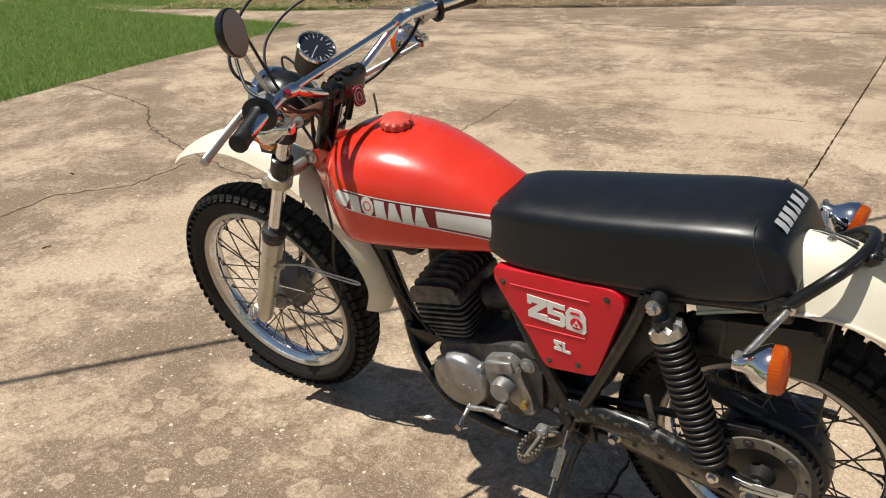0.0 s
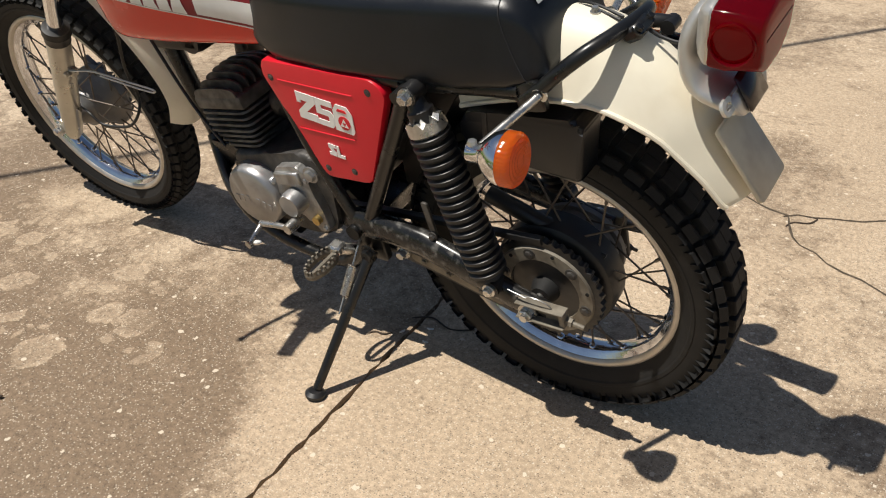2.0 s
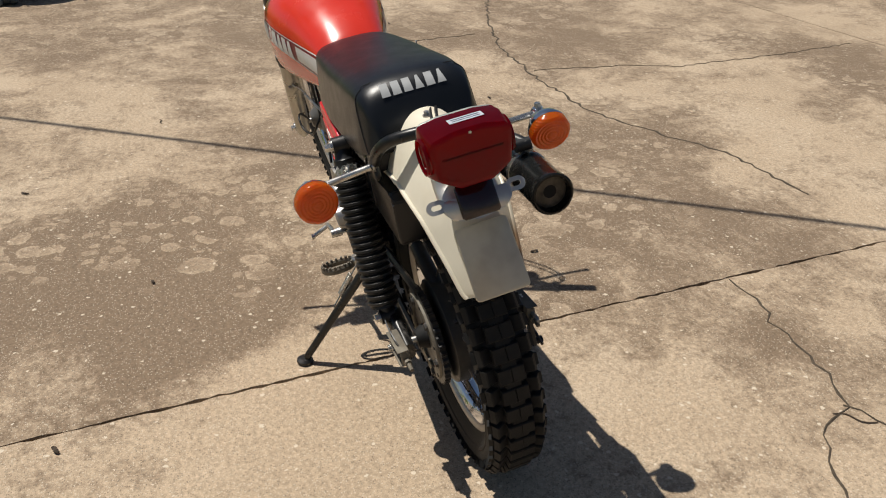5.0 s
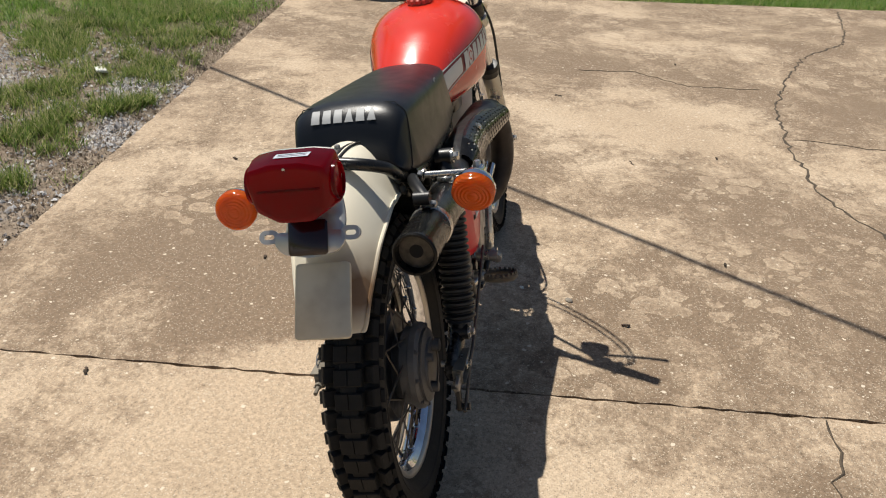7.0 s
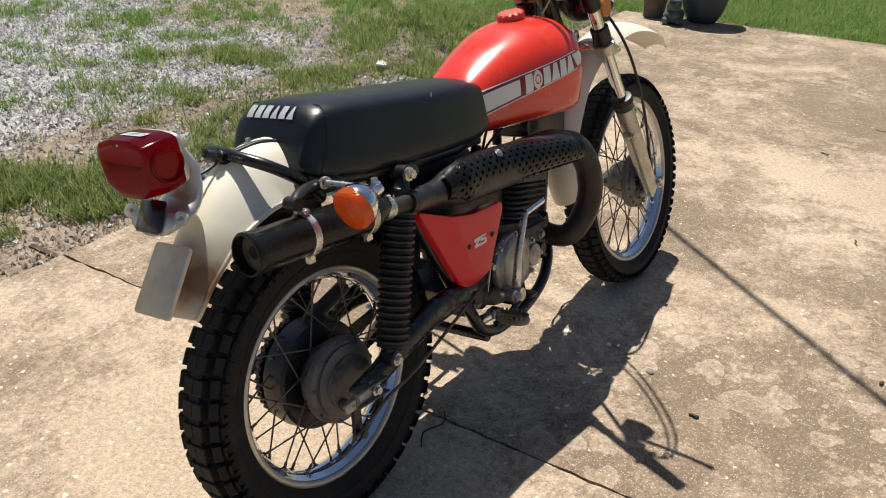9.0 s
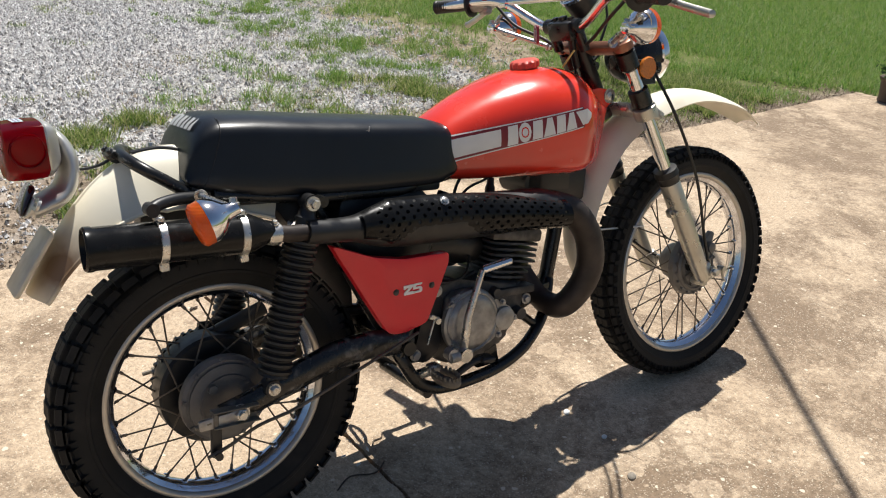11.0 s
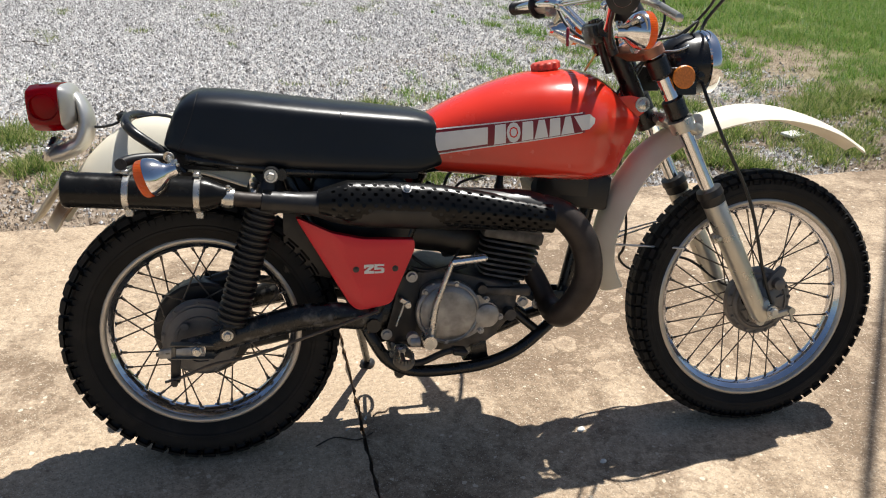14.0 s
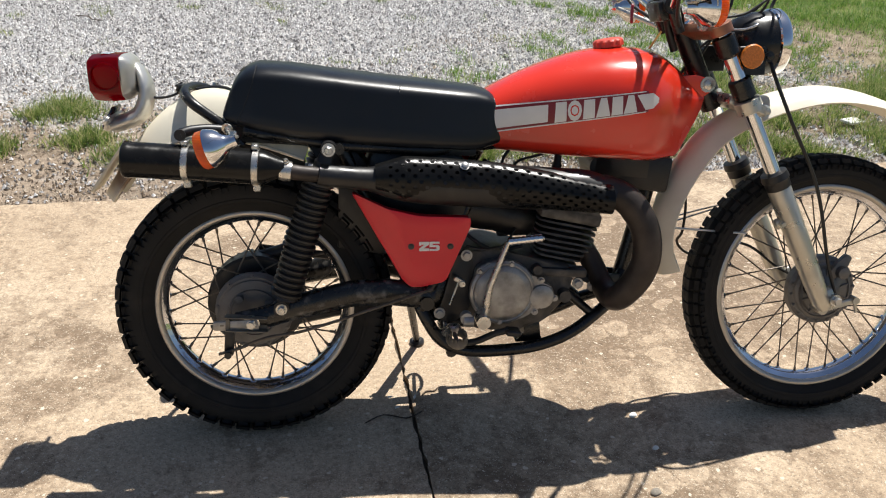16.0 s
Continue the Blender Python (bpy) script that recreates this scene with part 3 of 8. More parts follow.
def on_drive(x, y, pad=0.0):
    """Where the concrete lies, the walk towards the house included."""
    bed = (x - 1.3) * 0.42 - (y + 8.75)
    main = (y < edge_y(x) + pad) & (x < front_x(y) + pad) & (bed < 0.35 + pad)
    walk_way = (x < 10.5) & (y < -5.5 + pad) & (bed < 0.35 + pad) & (x > 5)
    return main | walk_way


def lane_side(x, y):
    """How far a place lies to the lawn's side of the gravel lane's rim, in metres."""
    return x - (0.85 + 0.40 * (y - 3.2)) + 0.40 * drift(x, y, 2.6, 1.7) + 0.15 * drift(x, y, 7.5, 0.3)


def lawn_share(x, y):
    """The closed lawn beyond the drive and the lane."""
    front = smooth(x - front_x(y), -0.03, 0.2)
    side = smooth(x + 0.12 * (y - 3.0) + 0.45 * drift(x, y, 2.2, 1.1), 3.3, 4.8) * smooth(y - edge_y(x) + 0.15 * drift(x, y, 5.0, 0.4), 0.10, 0.35)
    far = np.maximum(smooth(y + 0.5 * drift(x, y, 1.1), 8.9, 9.8), smooth(-x + 0.5 * drift(x, y, 1.6, 2.0), 2.1, 2.8) * smooth(y + 0.4 * drift(x, y, 2.0, 1.0), 5.6, 6.6))
    return np.maximum.reduce([front, side, far])


def gravel_share(x, y):
    lane = smooth(y + 0.40 * drift(x, y, 2.9, 0.6), 2.25, 2.95) * (1 - smooth(lane_side(x, y), -0.35, 0.45)) * (1 - lawn_share(x, y))
    bare = np.maximum(0.45 * smooth(drift(x, y, 3.3, 4.0), -0.2, 0.5) * smooth(x, 0.2, 0.8) * (1 - smooth(x, 2.6, 3.1)), 0.70 * smooth(y, 2.2, 2.8) * (1 - smooth(x - 0.12 * (y - 3.0) + 0.5 * drift(x, y, 4.1, 0.8), 2.3, 3.3))) * (1 - lawn_share(x, y)) * smooth(y - edge_y(x), 0.12, 0.3)
    thin = (0.34 * smooth(x, 0.3, 1.0) + (0.25 + 0.35 * smooth(y, 1.7, 2.3)) * (1 - smooth(x, -0.1, 0.4))) * (0.6 + 0.7 * drift(x, y, 6.0, 1.4)) * (1 - lawn_share(x, y)) * smooth(y - edge_y(x), 0.1, 0.3)
    patch = np.maximum(0.55 * np.exp(-((x - 2.66) ** 2 / 0.07 + (y - 1.93) ** 2 / 0.035)), 0.75 * np.exp(-((x - 1.93) ** 2 / 0.05 + (y - 1.69) ** 2 / 0.012)))
    rim = 0.35 * (0.6 + 0.8 * drift(x, y, 4.0, 2.2)) * smooth(y - edge_y(x), -0.02, 0.05) * (1 - smooth(y - edge_y(x), 0.15, 0.5)) * (1 - smooth(x, 3.0, 3.6))
    return np.clip(np.maximum.reduce([lane, bare, patch, thin]) + rim, 0, 1)


VERGE_CLUMPS = ((0.69, 1.88, 0.10), (0.84, 1.88, 0.10), (0.57, 1.69, 0.07), (1.07, 1.92, 0.08), (1.21, 1.87, 0.09), (1.30, 1.79, 0.08), (1.46, 2.01, 0.07), (1.58, 1.93, 0.08), (1.68, 1.88, 0.07), (1.95, 2.03, 0.10), (2.11, 1.96, 0.10), (2.26, 1.89, 0.10), (2.34, 1.79, 0.07), (2.05, 2.34, 0.09), (1.89, 2.35, 0.07), (2.24, 2.37, 0.09), (2.44, 2.28, 0.10), (2.04, 2.93, 0.08), (2.16, 3.22, 0.08), (2.32, 2.98, 0.10), (1.76, 2.93, 0.06), (1.70, 2.44, 0.07), (1.31, 2.36, 0.06), (1.10, 2.04, 0.06), (2.40, 2.78, 0.09), (2.85, 1.97, 0.09))


def verge_share(x, y):
    """Weeds on the strip between drive and lane: thick further along, a few clumps where the soil is bare."""
    strip = smooth(y - edge_y(x) + 0.14 * drift(x, y, 5.5, 0.7), 0.08, 0.26) * (1 - smooth(y, 2.7, 3.2)) * smooth(x, 0.85, 1.5) * (0.12 + 0.88 * smooth(x - 0.25 * (y - 2.0), 2.55, 3.05))
    clumps = np.maximum.reduce([np.exp(-((x - cx) ** 2 + (y - cy) ** 2) / (2 * q * q)) for cx, cy, q in ((0.50, 2.08, 0.105), (0.16, 1.80, 0.055), (0.34, 2.62, 0.07), (0.10, 2.52, 0.045), (-0.55, 2.15, 0.06), (-1.15, 2.45, 0.08), (0.62, 2.85, 0.06), (-0.15, 2.70, 0.05), (-0.75, 1.85, 0.05), (-0.95, 2.05, 0.06), (-0.35, 1.95, 0.045), (-1.35, 1.95, 0.06)) + VERGE_CLUMPS])
    return np.clip(np.maximum(strip * np.clip(0.78 + 0.8 * drift(x, y, 3.6, 2.1) + 0.55 * drift(x, y, 9.0, 1.2), 0, 1), 1.2 * clumps), 0, 1) * (1 - np.clip(gravel_share(x, y) * 0.8, 0, 1) * smooth(x, 2.5, 3.0))


def meadow_share(x, y):
    """Patchy growth between the lane and the lawn."""
    zone = smooth(lane_side(x, y), -0.15, 0.45) * (1 - lawn_share(x, y)) * smooth(y, 2.5, 3.0)
    return np.clip(zone * np.clip(0.20 + 0.75 * drift(x, y, 3.1, 0.9) + 0.85 * drift(x, y, 8.3, 0.2), 0.16, 1), 0, 1)


axis_near = np.concatenate([[-1500, -300, -80, -25, -12], np.arange(-7, 14.01, 0.10), [18, 30, 90, 320, 1500]])
gx, gy = np.meshgrid(axis_near, axis_near, indexing="ij")
under = on_drive(gx, gy, -0.25)
gz = -0.022 + 0.012 * drift(gx, gy, 4.5, 1.0) + 0.006 * drift(gx, gy, 13, 2.0)
gz = np.where(np.abs(gx) + np.abs(gy) > 40, -0.03, gz)
gz = np.where(under, -0.11, gz)
k = len(axis_near)
idx = np.arange(k * k).reshape(k, k)
quads = np.stack([idx[:-1, :-1], idx[1:, :-1], idx[1:, 1:], idx[:-1, 1:]], -1).reshape(-1, 4)
ground = bulk("ground", np.stack([gx, gy, gz], -1).reshape(-1, 3), quads, EARTH, True)
cover = ground.data.color_attributes.new("cover", "FLOAT_COLOR", "POINT")
turf = np.clip(lawn_share(gx, gy) + 0.45 * meadow_share(gx, gy), 0, 1)
mould = np.clip(0.62 * smooth(gx, 0.6, 1.4) * (1 - smooth(gy, 2.8, 3.4)) + 0.35 * smooth(drift(gx, gy, 4.3, 2.7), 0.0, 0.6), 0, 1)
cover.data.foreach_set("color", np.stack([gravel_share(gx, gy), turf, mould, 0 * gx + 1], -1).astype(np.float32).ravel())
tagged(ground, "bare brown earth with gravel lane and turf", "ground", kind="structure")

drive = tagged(empty("driveway"), "old tan concrete driveway, cracked and mildew-stained", "driveway", kind="structure")


def ragged(a, b, step=0.05, amount=0.004):
    a, b = Vector(a), Vector(b)
    m = max(1, int((b - a).length / step))
    side = Vector((-(b - a).y, (b - a).x)).normalized()
    return [a.lerp(b, i / m) + side * random.uniform(-amount, amount) * (0 < i < m) for i in range(m)]


def slab(corners, rough_sides, mat):
    pts = []
    for i, c in enumerate(corners):
        pts += ragged(c, corners[(i + 1) % len(corners)], 0.025 if i in rough_sides else 5.0, 0.0042 if i in rough_sides else 0.0)
    bm = B()
    top = [bm.verts.new((p.x, p.y, 0.0)) for p in pts]
    low = [bm.verts.new((p.x, p.y, -0.10)) for p in pts]
    bm.faces.new(top)
    for i in range(len(pts)):
        j = (i + 1) % len(pts)
        bm.faces.new((top[i], low[i], low[j], top[j]))
    return part("slab", bm, mat, drive)


GAP = 0.0042


def joint_x(y, s=0.0):
    return 0.365 - 0.072 * y + s * GAP


def joint_y(x, s=0.0):
    return -3.75 + 0.07 * (x - 0.64) + s * GAP


slab([(-9, 0.62), (joint_x(1.41, -1), 1.413), (joint_x(-8.9, -1), -8.9), (-9, -8.9)], {0, 1}, CONCRETE_CLEAN)
slab([(joint_x(1.41, 1), 1.416), (5.35, 1.86), (6.30, joint_y(6.3, 1)), (joint_x(-3.75, 1), joint_y(0.64, 1))], {0, 1, 2, 3}, CONCRETE)
slab([(joint_x(-3.77, 1), joint_y(0.64, -1)), (6.30, joint_y(6.3, -1)), (6.47, -5.5), (10.5, -5.5), (10.5, -4.9 - 0.55), (10.6, -5.9), (7.9, -6.1), (joint_x(-8.9, 1) + 0.4, -8.9), (joint_x(-8.9, 1), -8.9)], {0, 1, 8}, CONCRETE)
filling = B()
box(filling, (joint_x(-3.7), -3.7, -0.03), (0.02, 10.6, 0.03), (0, 0, math.degrees(math.atan(0.072))))
box(filling, (3.4, joint_y(3.4), -0.03), (5.8, 0.02, 0.03), (0, 0, math.degrees(math.atan(0.07))))
part("joint_filling", filling, CRACK, drive)


def crack(pts, width):
    """Dirt standing in a wandering crack."""
    line = []
    p = [Vector((*q, 0)) for q in pts]
    for a, b in zip(p, p[1:]):
        m = max(2, int((b - a).length / 0.035))
        side = Vector((-(b - a).y, (b - a).x, 0)).normalized()
        line += [a.lerp(b, i / m) + side * random.gauss(0, 0.008) for i in range(m)]
    line.append(p[-1])
    bm = B()
    rows = []
    for i, q in enumerate(line):
        d = (line[min(i + 1, len(line) - 1)] - line[max(i - 1, 0)]).normalized()
        s = Vector((-d.y, d.x, 0)) * width * random.uniform(0.25, 0.75)
        rows.append([bm.verts.new(q + s), bm.verts.new(q + Vector((0, 0, 0.0025))), bm.verts.new(q - s)])
    for a, b in zip(rows, rows[1:]):
        bm.faces.new((a[0], a[1], b[1], b[0]))
        bm.faces.new((a[1], a[2], b[2], b[1]))
    return part("crack_filling", bm, CRACK, drive, matrix=Matrix.Translation((0, 0, 0.0008)))


crack([(6.0, -2.4), (5.2, -2.26), (4.83, -2.15), (4.36, -1.8), (3.8, -1.59), (3.22, -1.42), (2.6, -1.36), (2.02, -1.37), (1.71, -1.48), (1.34, -1.67), (0.88, -1.71)], 0.012)
crack([(0.43, -1.05), (0.19, -1.02), (-0.02, -1.0), (-0.18, -0.94), (-0.26, -0.82), (-0.38, -0.75), (-0.5, -0.7), (-0.9, -0.5)], 0.0065)
crack([(-0.18, -0.94), (-0.36, -1.03), (-0.6, -1.12)], 0.006)
crack([(2.67, -1.4), (2.61, -1.92), (2.51, -2.21), (2.55, -2.86), (2.63, -3.45)], 0.0055)
crack([(6.2, -6.20), (4.7, -6.43), (3.43, -6.64), (2.02, -6.86), (0.5, -7.08)], 0.007)
crack([(3.6, -0.37), (3.66, -0.7), (3.44, -0.98), (3.49, -1.38)], 0.007)

rng = np.random.default_rng(7)


def blades(name, n, area, share, length, width, mat, label, category, clump=0.05, per=9, rise=0.95):
    """Tufts of thin leaning blades; share says how thick they stand."""
    x0, x1, y0, y1 = area
    c = np.stack([rng.uniform(x0, x1, n), rng.uniform(y0, y1, n)], -1)
    s = share(c[:, 0], c[:, 1])
    c = c[rng.random(n) < s]
    size = rng.uniform(0.5, 1.3, len(c))
    c, size = np.repeat(c, per, 0), np.repeat(size, per)
    m = len(c)
    c = c + rng.normal(0, clump, (m, 2)) * size[:, None]
    keep = ~on_drive(c[:, 0], c[:, 1], -0.015)
    c, size = c[keep], size[keep]
    m = len(c)
    a = rng.uniform(0, 2 * np.pi, m)
    h = rng.uniform(0.4, 1.0, m) * length * size
    lean = rng.uniform(0.3, 2.0, m) * h
    w = width * rng.uniform(0.6, 1.2, m)
    base = np.stack([c[:, 0], c[:, 1], np.full(m, -0.02)], -1)
    side = np.stack([-np.sin(a), np.cos(a), 0 * a], -1) * w[:, None]
    out = np.stack([np.cos(a), np.sin(a), 0 * a], -1)
    tip = base + out * lean[:, None] + np.array([0, 0, 1.0]) * (h * rise + 0.012)[:, None]
    v = np.stack([base - side, base + side, tip], 1).reshape(-1, 3)
    f = np.arange(m * 3).reshape(-1, 3)
    return tagged(bulk(name, v, f, mat), label, category, kind="stuff")


def tufts(n, area, small, large, seed):
    """How near a place lies to one of n scattered tufts, 0 to 1."""
    r = np.random.default_rng(seed)
    cx, cy = r.uniform(area[0], area[1], n), r.uniform(area[2], area[3], n)
    w = r.uniform(small, large, n) * r.uniform(0.6, 1.0, n)

    def share(x, y):
        best = np.zeros(len(x))
        for a, b, q in zip(cx, cy, w):
            best = np.maximum(best, np.exp(-((x - a) ** 2 + (y - b) ** 2) / (2 * q * q)))
        return best
    return share


lane = tufts(105, (-4.0, 2.4, 2.5, 8.8), 0.02, 0.085, 3)
near_grass = tufts(1500, (0.4, 5.4, 1.5, 7.5), 0.015, 0.055, 5)
blades("lawn_grass", 76000, (4.9, 12.5, -6.5, 11.0), lambda x, y: smooth(x - front_x(y), -0.05, 0.2), 0.05, 0.0025, GRASS, "green mown lawn beyond the concrete drive", "grass", 0.05, 18)
blades("side_lawn", 50000, (2.4, 9.0, 1.6, 10.5), lambda x, y: lawn_share(x, y) * (1 - smooth(x - front_x(y), -0.05, 0.2)) * np.clip(0.30 + 0.6 * drift(x, y, 6.3, 0.5) + 0.6 * near_grass(x, y), 0, 1), 0.050, 0.0028, GRASS, "bright green lawn beside the gravel lane", "grass", 0.04, 18)
blades("meadow_grass", 42000, (0.4, 6.0, 2.4, 9.5), lambda x, y: meadow_share(x, y) * (0.04 + 1.0 * near_grass(x, y)), 0.056, 0.0028, GRASS, "patchy green grass beside the gravel lane", "grass", 0.025, 20)
blades("edge_weeds", 46000, (-3.0, 4.5, 1.5, 3.3), lambda x, y: verge_share(x, y) * (0.05 + 1.0 * np.maximum(near_grass(x, y), 0.55 * (x < 0.85))), 0.064, 0.0029, WEED, "straggling tufts of grass along the drive", "weeds", 0.022, 18)
blades("lane_weeds", 20000, (-4.0, 2.6, 2.4, 9.0), lambda x, y: 0.8 * lane(x, y) ** 1.5, 0.034, 0.0022, WEED, "sparse weeds growing through the gravel", "weeds", 0.03, 14)
blades("far_grass", 15000, (-6.0, 4.5, 5.4, 14.0), lambda x, y: lawn_share(x, y), 0.07, 0.0030, GRASS, "green grass beyond the gravel lane", "grass", 0.07, 14)
blades("dead_straw", 22000, (-3.0, 5.0, 1.4, 5.2), lambda x, y: np.clip(0.10 + 0.9 * smooth(y - edge_y(x), -0.01, 0.03) * (1 - smooth(y - edge_y(x), 0.06, 0.30)) + 0.35 * verge_share(x, y) + 0.30 * smooth(x, 0.5, 1.2) * (1 - lawn_share(x, y)), 0, 1) * (1 - smooth(y - 0.8 * np.clip(x, 0, 2.0), 2.9, 3.6)), 0.022, 0.0024, LITTER, "dry straw and leaf scraps on the soil", "straw", 0.05, 7, 0.15)


def stones(name, n, area, share, size, mat, label, category):
    x0, x1, y0, y1 = area
    c = np.stack([rng.uniform(x0, x1, n), rng.uniform(y0, y1, n)], -1)
    c = c[rng.random(n) < share(c[:, 0], c[:, 1])]
    c = c[~on_drive(c[:, 0], c[:, 1], 0.004)]
    m = len(c)
    r = size * rng.lognormal(0, 0.35, m)
    shape = rng.uniform(0.55, 1.25, (m, 6))
    ang = rng.uniform(0, 2 * np.pi, m)
    ca, sa = np.cos(ang), np.sin(ang)
    v = np.zeros((m, 5, 3))
    for j, (dx, dy, dz) in enumerate(((1, 0, -0.1), (0, 1, -0.3), (-1, 0, -0.15), (0, -1, -0.25), (0.15, 0.1, 0.85))):
        q = r * shape[:, j]
        v[:, j, 0] = c[:, 0] + (dx * ca - dy * sa) * q
        v[:, j, 1] = c[:, 1] + (dx * sa + dy * ca) * q
        v[:, j, 2] = -0.016 + dz * q + 0.012 * drift(c[:, 0], c[:, 1], 4.5, 1.0) + rng.uniform(-0.002, 0.004, m)
    tri = np.array([(0, 1, 4), (1, 2, 4), (2, 3, 4), (3, 0, 4)])
    f = (np.arange(m)[:, None, None] * 5 + tri[None]).reshape(-1, 3)
    return tagged(bulk(name, v.reshape(-1, 3), f, mat), label, category, kind="stuff")


stones("lane_gravel", 250000, (-4.2, 3.6, 1.35, 9.4), lambda x, y: gravel_share(x, y), 0.0076, GRAVEL, "pale grey crushed limestone lane", "gravel")
stones("edge_litter", 36000, (-3.0, 6.2, 1.3, 3.6), lambda x, y: np.clip(0.30 * (1 - smooth(x, 3.5, 5.0)) * (1 - smooth(y, 2.6, 3.5)) + smooth(y - edge_y(x), 0.0, 0.04) * (1 - smooth(y - edge_y(x), 0.15, 0.6)) + 0.35 * (1 - smooth(x, -0.4, 0.4)) * (1 - smooth(y, 2.2, 2.8)), 0, 1), 0.0058, LITTER, "dead leaves and soil crumbs along the drive", "leaf litter")

# ---- the motorcycle, leaning on its side stand ----
# Its own axes: x ahead from the rear axle, y to its left, z up from the tyres' contact.
LEAN_ANGLE = 10.7
bike = empty("motorcycle", None, pose(0, -0.065, 0, -LEAN_ANGLE, 0, 0))
tagged(bike, "red and cream trail motorcycle leaning on its side stand", "motorcycle")
TO_BIKE = bike.matrix_basis.inverted()

STEER_AXIS = Vector((-0.44, 0, 0.898)).normalized()
STEER_AT = Vector((1.0, 0, 0.916))
STEER = Matrix.Translation(STEER_AT) @ Matrix.Rotation(radians(-1.7), 4, "X") @ Matrix.Rotation(radians(1.0), 4, STEER_AXIS) @ Matrix.Translation(-STEER_AT)
REAR_AXLE = Vector((-0.002, 0, 0.318))
FRONT_AXLE = Vector((1.370, 0, 0.327))


# -- wheels --
def tyre(parent, r_out, r_rim, half, n, knob, knob_h, lug=1.2):
    r_body = r_out - knob_h
    prof = [(-half * 0.52, r_rim - 0.004), (-half * 0.86, r_rim + (r_body - r_rim) * 0.22), (-half, r_rim + (r_body - r_rim) * 0.52), (-half * 0.93, r_rim + (r_body - r_rim) * 0.76),
            (-half * 0.66, r_body - 0.012), (-half * 0.34, r_body - 0.002), (0, r_body), (half * 0.34, r_body - 0.002), (half * 0.66, r_body - 0.012),
            (half * 0.93, r_rim + (r_body - r_rim) * 0.76), (half, r_rim + (r_body - r_rim) * 0.52), (half * 0.86, r_rim + (r_body - r_rim) * 0.22), (half * 0.52, r_rim - 0.004)]
    bm = B()
    lathe(bm, prof, (0, 0, 0), (0, 1, 0), 96, True)
    # a moulded rib on either wall
    for s in (-1, 1):
        rr = r_rim + (r_body - r_rim) * 0.36
        lathe(bm, [(s * half * 0.90, rr - 0.006), (s * half * 0.955, rr - 0.003), (s * half * 0.975, rr + 0.003), (s * half * 0.93, rr + 0.006)], (0, 0, 0), (0, 1, 0), 96, True)
    # rows of blocks across the tread, their outer lugs running down the side walls
    blocks = ((-0.24, 0.0, 0.0, 1.0, 1.0), (0.24, 0.0, 0.0, 1.0, 1.0), (-0.70, 0.12, 30.0, 1.0, 1.1), (0.70, 0.12, -30.0, 1.0, 1.1), (-0.96, 0.12, 66.0, 0.72, lug * 0.62), (0.96, 0.12, -66.0, 0.72, lug * 0.62), (0.0, 0.5, 0.0, 0.4, 1.2))
    for i in range(n):
        for yy, shift, tip, big, deep in blocks:
            a = 2 * math.pi * (i + shift) / n
            drop = {0.24: 0.0, 0.0: 0.004, 0.70: 0.0105, 0.96: 0.0130 + knob * deep * 0.40}[abs(yy)]
            m = Matrix.Rotation(a, 4, (0, 1, 0)) @ pose(0, yy * half * 0.98, r_body - drop, -tip, 0, 0)
            w, d = knob * big * 1.05, knob * deep * 0.9
            tall = knob_h * (0.26 if abs(yy) > 0.9 else 1.0)
            vs = [bm.verts.new(m @ Vector((sx * w * q / 2, sy * d * q / 2, hz))) for hz, q in ((-0.006, 1.06), (tall * 0.75, 1.0), (tall, 0.88)) for sx, sy in ((-1, -1), (1, -1), (1, 1), (-1, 1))]
            for k in (0, 4):
                for j in range(4):
                    bm.faces.new((vs[k + j], vs[k + (j + 1) % 4], vs[k + 4 + (j + 1) % 4], vs[k + 4 + j]))
            bm.faces.new(vs[8:12])
    return part("tyre", bm, RUBBER, parent, "black knobbly trail tyre", 30)


def rim(parent, r, half):
    prof = [(half, r + 0.002), (half + 0.003, r - 0.002), (half + 0.001, r - 0.008), (half * 0.72, r - 0.014), (half * 0.62, r - 0.021), (half * 0.3, r - 0.026), (0, r - 0.0275), (-half * 0.3, r - 0.026),
            (-half * 0.62, r - 0.021), (-half * 0.72, r - 0.014), (-half - 0.001, r - 0.008), (-half - 0.003, r - 0.002), (-half, r + 0.002), (-half * 0.8, r - 0.006), (0, r - 0.018), (half * 0.8, r - 0.006)]
    bm = lathe(B(), prof, (0, 0, 0), (0, 1, 0), 96, True)
    # a raised dimple round every spoke nipple
    for i in range(36):
        a = 2 * math.pi * (i / 36 + 0.13 / 9)
        d = Vector((math.sin(a), 0, math.cos(a)))
        lathe(bm, [(0.0, 0.0085), (0.0022, 0.0072), (0.0040, 0.0045)], d * (r - 0.0255) + Vector((0, (-1, 1)[i % 2] * 0.006, 0)), -d, 10)
    ring = part("rim", bm, RIM_STEEL, parent, "chromed steel rim", 40)
    bm = B()
    for s in (-1, 1):
        lathe(bm, [(s * (half + 0.001), r + 0.002), (s * (half + 0.0036), r - 0.0015), (s * (half + 0.0022), r - 0.0082), (s * half * 0.84, r - 0.0122), (s * half * 0.80, r - 0.010)], (0, 0, 0), (0, 1, 0), 96, True)
    part("rim_lip", bm, RIM_DUST, ring, "dusty dull rim edge", 50)
    return ring


